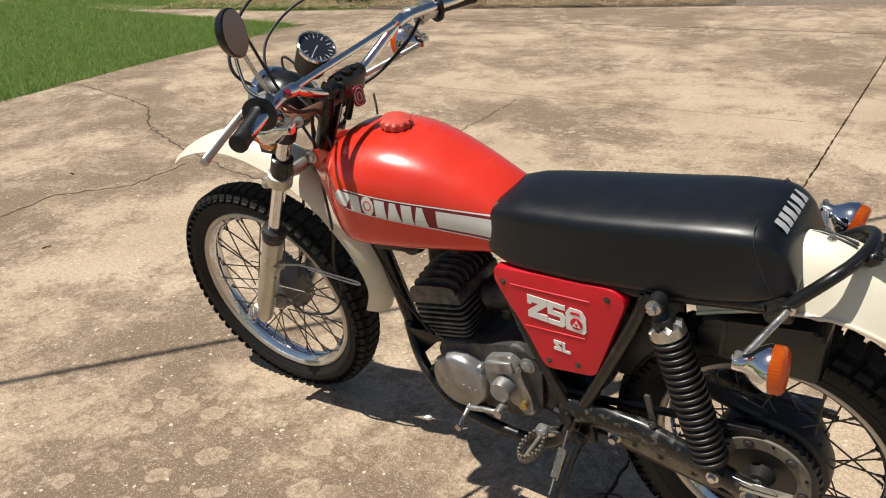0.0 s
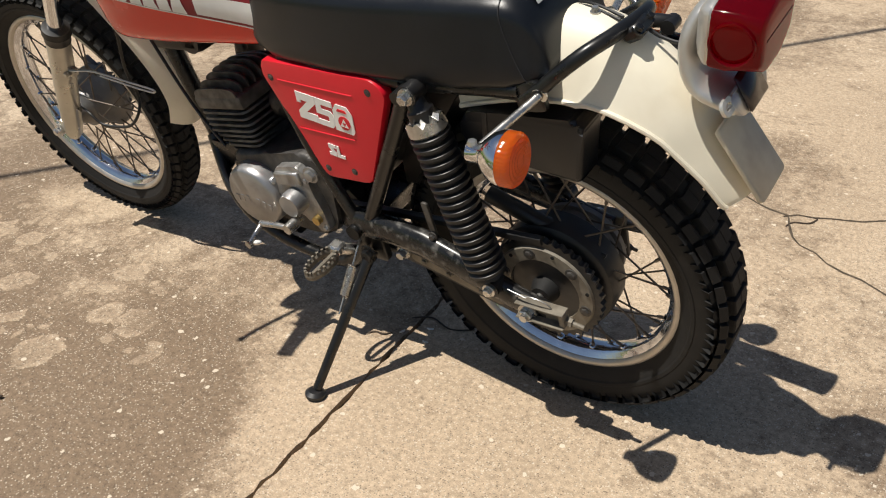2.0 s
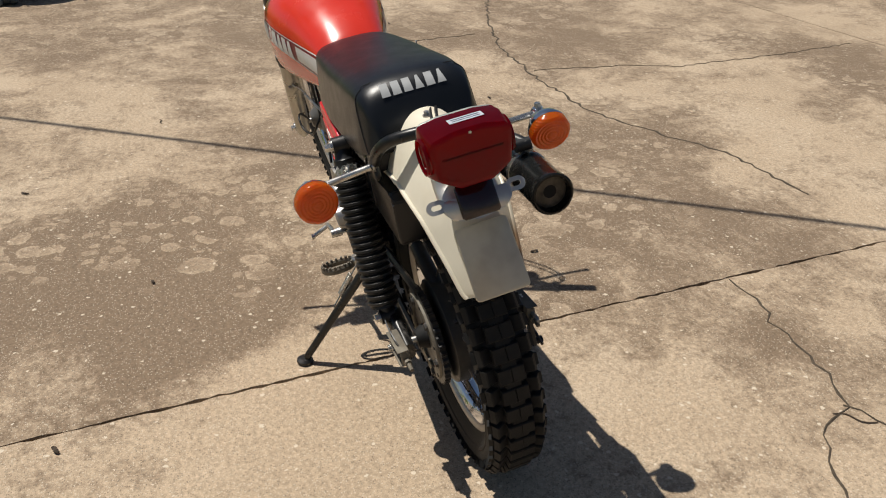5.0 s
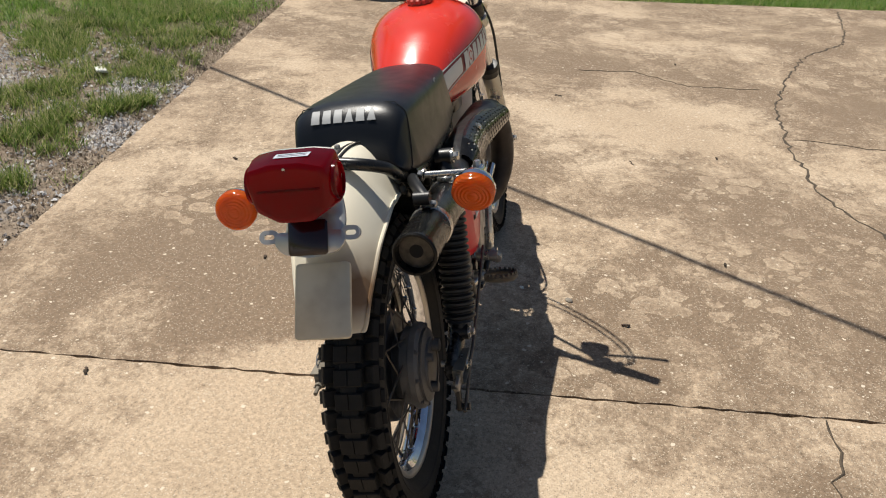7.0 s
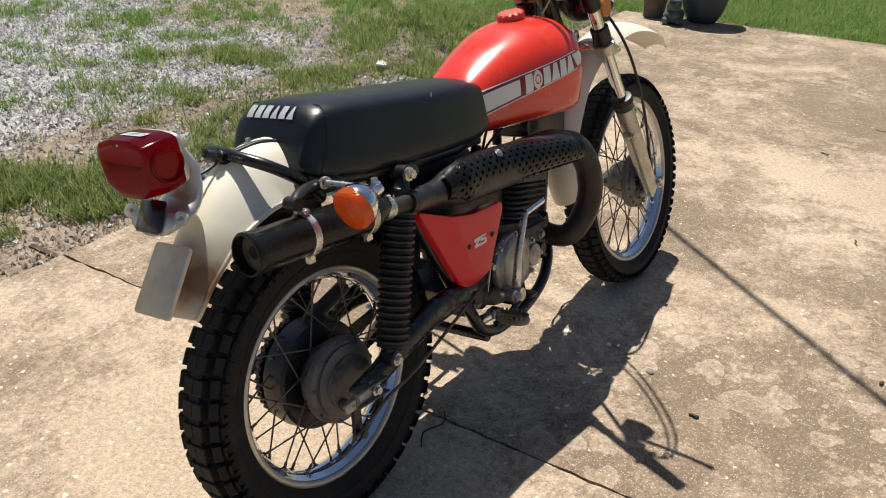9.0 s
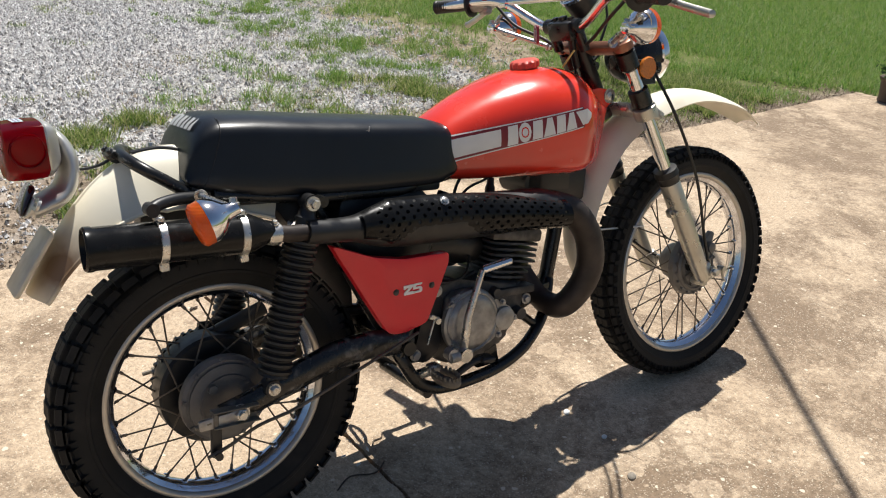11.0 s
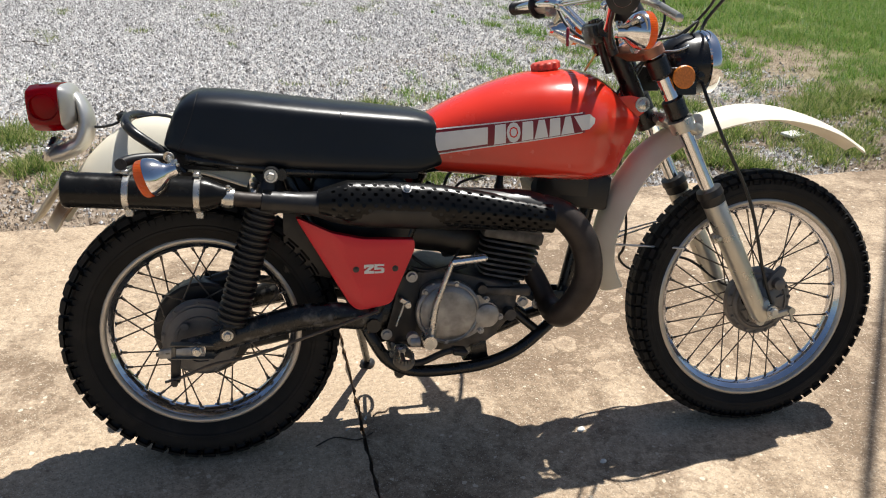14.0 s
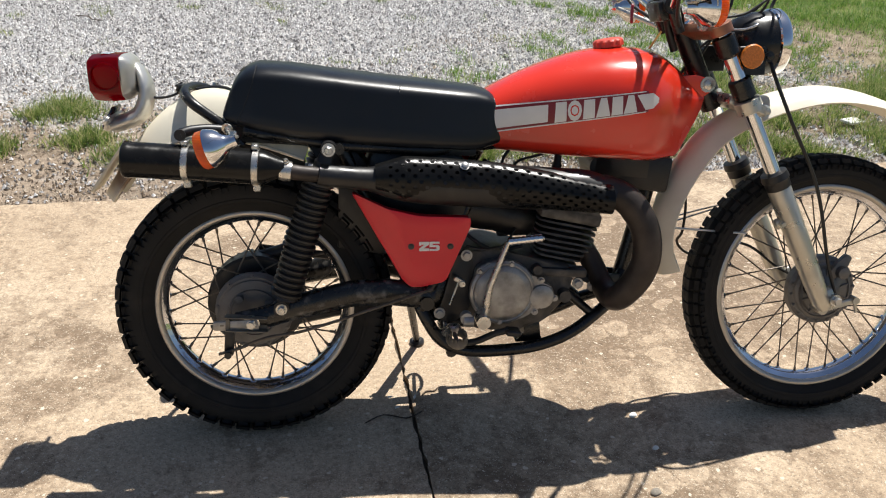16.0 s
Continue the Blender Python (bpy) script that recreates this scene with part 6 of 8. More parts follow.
def cradle(s):
    w_ = 1.0 if s > 0 else 0.72
    bm = tube(B(), spline([(0.880, 0.010 * s, 0.375), (0.848, 0.035 * s, 0.314), (0.800, 0.065 * s, 0.283), (0.735, 0.085 * s, 0.246), (0.662, 0.091 * s, 0.221), (0.58, 0.096 * s, 0.213), (0.485, 0.098 * s, 0.216), (0.425, 0.10 * s, 0.246), (0.388, 0.102 * s, 0.304), (0.365, 0.105 * s * w_ ** 0.5, 0.355), (0.30, 0.112 * s * w_, 0.49), (0.225, 0.115 * s * w_, 0.650), (0.205, 0.112 * s * w_, 0.705)], 5), 0.0145, 12)
    part("cradle_tube", bm, BLACK_PAINT, bike, "black cradle tube under the engine")
    bm = tube(B(), [(0.56, 0.06 * s, 0.700), (0.40, 0.098 * s, 0.690), (0.20, 0.104 * s, 0.705), (0.0, 0.106 * s, 0.738)], 0.0125, 12)
    part("seat_rail", bm, BLACK_PAINT, bike, "black seat rail")
    k_ = 1.0 if s > 0 else 0.65
    bm = tube(B(), [(0.535, 0.09 * s * k_, 0.66), (0.475, 0.105 * s * k_, 0.535), (0.42, 0.108 * s, 0.42), (0.375, 0.105 * s, 0.325)], 0.0125, 12)
    part("side_stay", bm, BLACK_PAINT, bike, "black frame stay")


mirrored(cradle)
bm = B()
tube(bm, [(0.97, 0, 0.80), (0.80, 0, 0.725), (0.56, 0, 0.695)], 0.021, 12)
bar(bm, (0.39, -0.13, 0.345), (0.39, 0.13, 0.345), 0.016, 14)
bar(bm, (0.45, -0.10, 0.213), (0.45, 0.10, 0.213), 0.013, 12)
bar(bm, (0.20, -0.15, 0.703), (0.20, 0.15, 0.703), 0.011, 12)
part("cross_tube", bm, BLACK_PAINT, bike, "black cross tubes")
bm = B()
plate(bm, [(0.735, 0.378), (0.868, 0.372), (0.866, 0.335), (0.835, 0.300), (0.790, 0.352)], -0.030, -0.022, 0.002)
plate(bm, [(0.735, 0.378), (0.868, 0.372), (0.866, 0.335), (0.835, 0.300), (0.790, 0.352)], 0.022, 0.030, 0.002)
plate(bm, [(0.606, 0.222), (0.676, 0.222), (0.662, 0.245), (0.664, 0.285), (0.632, 0.285), (0.630, 0.247)], -0.075, 0.075, 0.004)
plate(bm, [(0.40, 0.28), (0.49, 0.30), (0.50, 0.37), (0.43, 0.40), (0.37, 0.35)], -0.075, 0.075, 0.004)
for s in (-1, 1):
    bar(bm, (0.730, 0.058 * s, 0.340), (0.802, 0.062 * s, 0.278), 0.0105, 10)
part("engine_mount", bm, BLACK_PAINT, bike, "black engine mounting plates")
bm = B()
plate(bm, rounded([(0.31, 0.47), (0.45, 0.45), (0.50, 0.62), (0.47, 0.68), (0.27, 0.69), (0.25, 0.60)], 0.02), -0.085, 0.085, 0.006)
part("air_box", bm, BLACK_METAL, bike, "matt black air box")
bm = plate(B(), [(0.19, 0.46), (0.30, 0.44), (0.30, 0.60), (0.24, 0.68), (0.14, 0.74), (0.10, 0.74), (0.20, 0.60)], -0.05, 0.05, 0.004)
part("inner_mudguard", bm, RUBBER_SOFT, bike, "black inner mudguard")

# -- swing arm, chain and brake gear --
for s in (-1, 1):
    bm = tube(B(), [(0.405, 0.10 * s, 0.352), (0.30, 0.112 * s, 0.372), (0.22, 0.118 * s, 0.372), (0.10, 0.124 * s, 0.348), (0.03, 0.126 * s, 0.326), (-0.035, 0.126 * s, 0.316)], [0.02, 0.021, 0.021, 0.0195, 0.0175, 0.015], 14, False, 1.5)
    part("swing_arm", bm, SCUFFED, bike, "scuffed black swing arm")
    bm = B()
    ax, az, tall_ = (-0.030, 0.332, 0.036) if s > 0 else (-0.012, 0.318, 0.034)
    box(bm, (ax, 0.136 * s, az), (0.092, 0.008, tall_), (0, 4, 0), 0.002)
    for up in (-0.5, 0.5):
        box(bm, (ax, 0.145 * s, az + up * (tall_ - 0.003)), (0.092, 0.024, 0.003), (0, 4, 0), 0.001)
    box(bm, (ax - 0.040, 0.142 * s, az), (0.010, 0.018, tall_ - 0.006), (0, 4, 0), 0.002)
    bar(bm, (ax - 0.035, 0.141 * s, az - 0.002), (ax - 0.078, 0.141 * s, az - 0.006), 0.0045, 8)
    lathe(bm, [(0, 0.008), (0.008, 0.008)], (ax - 0.049, 0.141 * s, az - 0.003), (-1, 0, -0.05), 6)
    part("axle_adjuster", bm, DIRTY_STEEL, bike, "plated chain adjuster")
    bm = B()
    bolt(bm, (-0.002, 0.142 * s, 0.318), (0, s, 0), 0.0125, 0.014)
    bar(bm, (-0.002, 0.10 * s, 0.318), (-0.002, 0.162 * s, 0.318), 0.0075, 10)
    part("axle_nut", bm, DULL_CHROME, bike, "plated axle nut")
bm = tube(B(), spline([(0.018, 0.146, 0.352), (0.004, 0.150, 0.360), (-0.020, 0.152, 0.368), (-0.044, 0.150, 0.362), (-0.052, 0.146, 0.350)], 4), 0.0013, 6)
tube(bm, [(0.030, 0.150, 0.366), (-0.006, 0.152, 0.362)], 0.0012, 6)
part("split_pin", bm, CASE_ALLOY, bike, "thin bent wire split pin")
bm = B()
for z0, z1 in ((0.367, 0.428), (0.306, 0.222)):
    tube(bm, [(0.445, 0.078, z0), (0.22, 0.076, z0 * 0.5 + z1 * 0.5), (0.0, 0.076, z1)], 0.0075, 6, False, 1.4)
part("chain", bm, BLACK_METAL, bike, "greasy black drive chain")
bm = B()
plate(bm, rounded([(0.29, 0.330), (0.275, 0.300), (0.08, 0.262), (0.06, 0.278), (0.12, 0.305)], 0.006), 0.095, 0.102, 0.0015)
for x, z in ((0.245, 0.308), (0.19, 0.297), (0.12, 0.282)):
    bolt(bm, (x, 0.102, z), (0, 1, 0), 0.005, 0.006)
part("chain_guide", bm, DIRTY_STEEL, bike, "dirty plated chain guide")
bm = B()
bolt(bm, (0.287, 0.104, 0.320), (0, 1, 0), 0.010, 0.02)
bar(bm, (0.287, 0.09, 0.320), (0.287, 0.112, 0.320), 0.012, 12)
part("guide_bolt", bm, DULL_CHROME, bike)
bm = B()
plate(bm, rounded([(0.203, 0.470), (0.217, 0.470), (0.203, 0.395), (0.190, 0.392)], 0.005), 0.112, 0.118, 0.001)
bolt(bm, (0.197, 0.121, 0.402), (0, 1, 0), 0.006, 0.008)
part("brake_stay_clip", bm, DARK_ALLOY, bike, "grey steel clip")
bm = B()
bar(bm, (0.13, 0.03, 0.455), (-0.055, 0.03, 0.400), 0.016, 10)
bar(bm, (-0.055, 0.03, 0.400), (-0.095, 0.03, 0.390), 0.005, 8)
part("torque_stay", bm, BLACK_METAL, bike)
# right: brake rod and arm
bm = B()
tube(bm, spline([(0.40, -0.150, 0.388), (0.28, -0.150, 0.350), (0.12, -0.150, 0.300), (0.03, -0.150, 0.285), (-0.03, -0.150, 0.262), (-0.075, -0.150, 0.250)], 4), 0.0036, 8)
part("brake_rod", bm, SPOKE_STEEL, bike, "thin steel brake rod")
bm = plate(B(), rounded([(-0.066, 0.240), (-0.044, 0.240), (-0.038, 0.320), (-0.058, 0.320)], 0.008), -0.142, -0.132, 0.002)
bar(bm, (-0.055, -0.158, 0.248), (-0.055, -0.13, 0.248), 0.008, 10)
part("brake_arm", bm, BLACK_METAL, bike)
bm = plate(B(), rounded([(-0.085, 0.325), (0.012, 0.328), (0.015, 0.302), (-0.085, 0.304)], 0.006), -0.148, -0.140, 0.002)
part("brake_anchor", bm, CAST_ALLOY, bike, "pale steel anchor plate")


# -- rear shock absorbers under rubber gaiters --
def shock(s):
    top, low = Vector((0.178, 0.132 * s, 0.703 + (0.008 if s > 0 else 0.0))), Vector((0.066, 0.137 * s, 0.352))
    d = (low - top).normalized()
    L = (low - top).length
    prof = [(0.062, 0.020), (0.066, 0.030)]
    n = 19
    for i in range(n):
        h = 0.070 + (L - 0.098) * i / n
        step = (L - 0.098) / n
        prof += [(h, 0.0285), (h + step * 0.28, 0.0345), (h + step * 0.62, 0.0345), (h + step * 0.9, 0.0285)]
    prof += [(L - 0.024, 0.030), (L - 0.020, 0.018)]
    body = part("shock_gaiter", lathe(B(), prof, top, d, 28), RUBBER_SOFT, bike, "ribbed black rubber shock gaiter", 50)
    bm = lathe(B(), [(0.050, 0.022), (0.052, 0.0325), (0.066, 0.0335), (0.070, 0.030)], top, d, 28)
    torn = random.Random(5 if s > 0 else 9)
    for v in bm.verts:
        if (v.co - top).dot(d) < 0.0525:
            v.co -= d * torn.uniform(-0.004, 0.012)
    part("shock_collar", bm, DULL_CHROME, body, "corroded plated collar with a torn edge")
    bm = B()
    lathe(bm, [(0.0, 0.012), (0.01, 0.015), (0.026, 0.018), (0.030, 0.022), (0.052, 0.0225), (0.055, 0.020)], top, d, 20)
    lathe(bm, [(L - 0.02, 0.014), (L - 0.004, 0.014)], top, d, 14)
    for p in (top, low):
        lathe(bm, [(-0.016, 0.017), (0.016, 0.017)], p, (0, 1, 0), 18)
    part("shock_eye", bm, BLACK_METAL, body, "black shock mount")
    bm = B()
    bolt(bm, top + Vector((0, 0.016 * s, 0)), (0, s, 0), 0.0095, 0.016)
    bolt(bm, low + Vector((0, 0.016 * s, 0)), (0, s, 0), 0.0085, 0.012)
    part("shock_bolt", bm, DULL_CHROME, body, "plated cap nut")


mirrored(shock)

# -- engine --
bm = B()
crank = rounded([(0.468, 0.310), (0.49, 0.270), (0.56, 0.258), (0.64, 0.262), (0.705, 0.305), (0.735, 0.37), (0.735, 0.415), (0.60, 0.445), (0.52, 0.47), (0.462, 0.43)], 0.025)
plate(bm, crank, -0.085, 0.085, 0.012, 3)
crankcase = part("crankcase", bm, DARK_ALLOY, bike, "dusty alloy crankcase")
bm = B()
lathe(bm, [(0.080, 0.072), (0.104, 0.072), (0.116, 0.069), (0.121, 0.063), (0.1215, 0.02)], (0.668, 0, 0.337), (0, 1, 0), 40)
for a in (20, 140, 260):
    box(bm, (0.668 + 0.069 * math.cos(radians(a)), 0.094, 0.337 + 0.069 * math.sin(radians(a))), (0.018, 0.026, 0.018), (0, -a, 0), 0.004)
magneto = part("magneto_cover", bm, CASE_ALLOY, crankcase, "round silver alloy magneto cover", 40)
bm = B()
for i in range(7):
    if i != 3:
        box(bm, (0.714 - i * 0.0155, 0.1214, 0.335 - 0.003 * abs(i - 3)), (0.010, 0.002, 0.016), (0, 0, 0), 0.0008)
part("cast_bars", bm, CASE_ALLOY, magneto, "raised worn cast lettering")
bm = B()
plate(bm, rounded([(0.598, 0.400), (0.590, 0.428), (0.530, 0.446), (0.508, 0.428), (0.500, 0.388), (0.486, 0.350), (0.478, 0.300), (0.505, 0.286), (0.530, 0.316), (0.580, 0.330), (0.598, 0.352)], 0.008), 0.083, 0.104, 0.004)
box(bm, (0.556, 0.106, 0.412), (0.070, 0.012, 0.030), (0, 14, 0), 0.003)
sprocket_cover = part("sprocket_cover", bm, CAST_ALLOY, crankcase, "dull alloy sprocket cover", 40)
bm = B()
lathe(bm, [(0.10, 0.028), (0.125, 0.027), (0.136, 0.024), (0.138, 0.010)], (0.545, 0, 0.364), (0, 1, 0), 30)
part("clutch_dome", bm, CASE_ALLOY, crankcase, "domed alloy cover", 40)
bm = B()
lathe(bm, [(0.10, 0.010), (0.115, 0.010), (0.117, 0.006)], (0.502, 0, 0.325), (0, 1, 0), 14)
part("drain_plug", bm, BRASS, crankcase, "brass plug")
bm = B()
for x, z in ((0.575, 0.412), (0.508, 0.42), (0.488, 0.305), (0.575, 0.345)):
    bolt(bm, (x, 0.104, z), (0, 1, 0), 0.005, 0.006)
bolt(bm, (0.475, 0.115, 0.452), (0, 1, 0), 0.012, 0.012)
part("cover_screws", bm, CASE_ALLOY, crankcase)
# small castings and the clutch arm on the right
bm = B()
box(bm, (0.700, -0.075, 0.400), (0.135, 0.040, 0.020), (0, 4, 0), 0.005, 2)
lathe(bm, [(-0.108, 0.014), (-0.085, 0.016)], (0.715, 0, 0.345), (0, 1, 0), 18)
lathe(bm, [(-0.104, 0.011), (-0.085, 0.013)], (0.648, 0, 0.410), (0, 1, 0), 16)
part("case_rib", bm, DARK_ALLOY, crankcase, "dark ribbed casting below the cylinder")
bm = B()
plate(bm, rounded([(0.412, 0.30), (0.45, 0.285), (0.49, 0.315), (0.498, 0.44), (0.478, 0.468), (0.455, 0.44), (0.43, 0.35)], 0.01), -0.098, -0.084, 0.003)
part("mounting_plate", bm, BLACK_METAL, crankcase, "black rear mounting plate")
bm = B()
box(bm, (0.463, -0.116, 0.396), (0.026, 0.010, 0.012), (0, 30, 0), 0.002)
bar(bm, (0.461, -0.118, 0.390), (0.442, -0.118, 0.338), 0.0025, 8)
lathe(bm, [(-0.124, 0.007), (-0.098, 0.007)], (0.470, 0, 0.388), (0, 1, 0), 12)
part("clutch_arm", bm, DULL_CHROME, crankcase, "small plated release arm and rod")
# gear pedal
bm = B()
tube(bm, spline([(0.538, 0.118, 0.324), (0.542, 0.150, 0.324), (0.58, 0.154, 0.319), (0.622, 0.156, 0.311)], 4), 0.0065, 10)
bar(bm, (0.621, 0.150, 0.312), (0.620, 0.200, 0.291), 0.0055, 10)
lathe(bm, [(-0.012, 0.012), (0.016, 0.011)], (0.541, 0.145, 0.324), (0, 1, 0), 16)
lathe(bm, [(-0.004, 0.008), (0.004, 0.008)], (0.620, 0.202, 0.290), (0, 1, 0), 12)
part("gear_pedal", bm, DULL_CHROME, bike, "worn plated gear pedal")
# right cover, kick starter
bm = B()
plate(bm, rounded([(0.500, 0.425), (0.500, 0.330), (0.530, 0.296), (0.57, 0.286), (0.62, 0.300), (0.645, 0.318), (0.685, 0.330), (0.690, 0.365), (0.665, 0.382), (0.636, 0.390), (0.60, 0.430), (0.55, 0.442)], 0.022), -0.083, -0.112, 0.008, 3)
lathe(bm, [(-0.104, 0.078), (-0.113, 0.076), (-0.117, 0.070), (-0.1155, 0.067), (-0.121, 0.062), (-0.123, 0.05), (-0.123, 0.012)], (0.566, 0, 0.362), (0, 1, 0), 48)
lathe(bm, [(-0.106, 0.030), (-0.118, 0.028), (-0.121, 0.020)], (0.657, 0, 0.350), (0, 1, 0), 24)
clutch = part("clutch_cover", bm, CAST_ALLOY, crankcase, "scuffed alloy clutch cover", 40)
bm = B()
for x, z in ((0.512, 0.415), (0.512, 0.335), (0.642, 0.313), (0.688, 0.345), (0.655, 0.389), (0.584, 0.430), (0.560, 0.292)):
    bolt(bm, (x, -0.111, z), (0, -1, 0), 0.0055, 0.009)
for x, y, z in ((0.482, -0.10, 0.450), (0.421, -0.098, 0.312), (0.750, -0.08, 0.369), (0.800, -0.032, 0.345)):
    bolt(bm, (x, y, z), (0, -1, 0), 0.009, 0.010)
part("cover_screws", bm, CASE_ALLOY, crankcase)
bm = B()
tube(bm, [(0.518, -0.142, 0.305), (0.523, -0.149, 0.350), (0.530, -0.151, 0.395), (0.556, -0.155, 0.466), (0.567, -0.157, 0.496)], [0.012, 0.011, 0.010, 0.0085, 0.008], 10, False, 0.8)
lathe(bm, [(-0.165, 0.016), (-0.112, 0.016)], (0.515, 0, 0.308), (0, 1, 0), 16)
kick = part("kick_starter", bm, DULL_CHROME, bike, "plated kick start lever")
prof = [(0, 0.006)]
for i in range(8):
    prof += [(0.004 + i * 0.0095, 0.0092), (0.009 + i * 0.0095, 0.0092), (0.0105 + i * 0.0095, 0.0074)]
part("kick_pedal", lathe(B(), prof + [(0.080, 0.006)], (0.566, -0.158, 0.496), (0.99, -0.02, 0.10), 12), CHROME, kick, "knurled chrome kick pedal")
bm = B()
bar(bm, (0.468, -0.168, 0.316), (0.490, -0.168, 0.316), 0.012, 16)
lathe(bm, [(-0.172, 0.014), (-0.150, 0.014)], (0.475, 0, 0.322), (0, 1, 0), 18)
part("kick_boss", bm, CAST_ALLOY, bike)


# cylinder with cooling fins, head with upright fins
def fin_outline(x, y, r=0.02):
    return rounded([(-x, -y), (x, -y), (x, y), (-x, y)], r)


TILT_ENGINE = Matrix.Translation((0.696, 0, 0.385)) @ Matrix.Rotation(radians(12), 4, "Y")
bm = B()
lathe(bm, [(0.0, 0.055), (0.15, 0.055)], TILT_ENGINE @ Vector((0, 0, 0.0)), TILT_ENGINE.to_3x3() @ Vector((0, 0, 1)), 20)
cylinder = part("cylinder_barrel", bm, FIN_BLACK, bike, "black finned cylinder")
for i in range(8):
    z = 0.030 + i * 0.0138
    w = 0.050 + 0.022 * min(1, i / 4)
    me_bm = B()
    a = [me_bm.verts.new(TILT_ENGINE @ Vector((x, y, z))) for x, y in fin_outline(w, 0.072 + 0.014 * min(1, i / 4))]
    b = [me_bm.verts.new(TILT_ENGINE @ Vector((x * 0.985, y * 0.985, z + 0.0045))) for x, y in fin_outline(w, 0.072 + 0.014 * min(1, i / 4))]
    n_ = len(a)
    me_bm.faces.new(a[::-1])
    me_bm.faces.new(b)
    for j in range(n_):
        me_bm.faces.new((a[j], a[(j + 1) % n_], b[(j + 1) % n_], b[j]))
    part("fin", me_bm, FIN_BLACK, cylinder)
bm = B()
m_ = TILT_ENGINE @ Matrix.Translation((0, 0, 0.152))
made = box(bm, (0, 0, -0.002), (0.146, 0.168, 0.030), (0, 0, 0), 0.007, 2)
bmesh.ops.transform(bm, matrix=m_, verts=bm.verts[:])
head = part("cylinder_head", bm, FIN_BLACK, bike, "black finned cylinder head")
for i in range(9):
    y = -0.080 + i * 0.020
    h = 0.022 + 0.022 * (1 - (abs(i - 4) / 4) ** 2)
    bm = plate(B(), rounded([(-0.066, 0.0), (0.068, 0.0), (0.060, h * 0.8), (0.030, h), (-0.038, h), (-0.062, h * 0.75)], 0.014), y - 0.0025, y + 0.0025, 0.001, 1, TILT_ENGINE @ Matrix.Translation((0, 0, 0.161)))
    part("fin", bm, FIN_BLACK, head)
bm = B()
lathe(bm, [(0, 0.012), (0.02, 0.012), (0.03, 0.009), (0.055, 0.008)], (0.705, 0, 0.615), (0.1, 0, 1), 14)
tube(bm, spline([(0.71, 0.0, 0.66), (0.72, 0.02, 0.675), (0.76, 0.03, 0.68), (0.83, 0.02, 0.70)], 4), 0.004, 8)
part("spark_plug_cap", bm, RUBBER_SOFT, bike, "black plug cap and lead")
bm = B()
bar(bm, (0.63, 0.0, 0.515), (0.54, 0.0, 0.555), 0.032, 18)
lathe(bm, [(-0.045, 0.028), (0.055, 0.028), (0.06, 0.022)], (0.575, 0.0, 0.545), (-0.15, 0, 1), 18)
lathe(bm, [(-0.075, 0.018), (-0.045, 0.022)], (0.575, 0.0, 0.545), (-0.15, 0, 1), 16)
bar(bm, (0.54, 0.0, 0.555), (0.47, 0.0, 0.575), 0.036, 18)
part("carburettor", bm, DARK_ALLOY, bike, "dusty carburettor")
bm = tube(B(), spline([(0.645, -0.01, 0.505), (0.60, -0.015, 0.520), (0.53, -0.02, 0.540), (0.44, -0.02, 0.555)], 4), [0.036, 0.038, 0.042, 0.046, 0.048, 0.048, 0.046, 0.048, 0.050, 0.050, 0.052, 0.052, 0.052], 16)
part("intake_boot", bm, RUBBER_SOFT, bike, "black rubber intake boot", 50)
# dark expansion box under the tank front (ignition coil and stay)
bm = B()
box(bm, (0.850, 0.0, 0.650), (0.15, 0.10, 0.085), (0, 6, 0), 0.012, 2)
lathe(bm, [(-0.05, 0.028), (0.05, 0.028)], (0.80, 0, 0.64), (0, 1, 0), 16)
box(bm, (0.905, -0.022, 0.625), (0.13, 0.055, 0.085), (0, 8, 0), 0.010, 2)
part("ignition_coil", bm, RUBBER_SOFT, bike, "black ignition coil under the tank")

# -- exhaust on the right --
bm = tube(B(), spline([(0.770, 0.0, 0.455), (0.800, -0.005, 0.405), (0.822, -0.035, 0.352), (0.830, -0.090, 0.336), (0.844, -0.125, 0.352), (0.872, -0.150, 0.404), (0.884, -0.160, 0.462), (0.871, -0.160, 0.530), (0.828, -0.152, 0.588), (0.77, -0.143, 0.610)], 6), [0.024 + 0.009 * min(1, i / 30) for i in range(55)], 18)
part("exhaust_header", bm, PIPE_BROWN, bike, "heat-browned exhaust header pipe", 60)
bm = tube(B(), spline([(0.80, -0.150, 0.590), (0.74, -0.142, 0.605), (0.66, -0.135, 0.610), (0.52, -0.130, 0.617), (0.38, -0.130, 0.627), (0.30, -0.136, 0.634), (0.245, -0.144, 0.640), (0.180, -0.152, 0.648), (0.165, -0.154, 0.650), (0.155, -0.155, 0.652)], 4),
          [0.036, 0.038, 0.041, 0.044, 0.046] + [0.047] * 4 + [0.048] * 8 + [0.046, 0.044, 0.041, 0.037] + [0.032, 0.028, 0.026, 0.025] + [0.024] * 8 + [0.0235] * 4, 20)
part("expansion_chamber", bm, BLACK_METAL, bike, "matt black expansion chamber", 60)
bm = B()
bm = tube(bm, [(0.175, -0.153, 0.649), (0.12, -0.158, 0.656), (0.06, -0.163, 0.667)], [0.017, 0.0165, 0.0165], 16)
part("link_pipe", bm, PIPE_BROWN, bike, "brown bare exhaust link pipe", 60)
bm = B()
a, b = Vector((0.075, -0.160, 0.668)), Vector((-0.240, -0.146, 0.688))
d = (b - a).normalized()
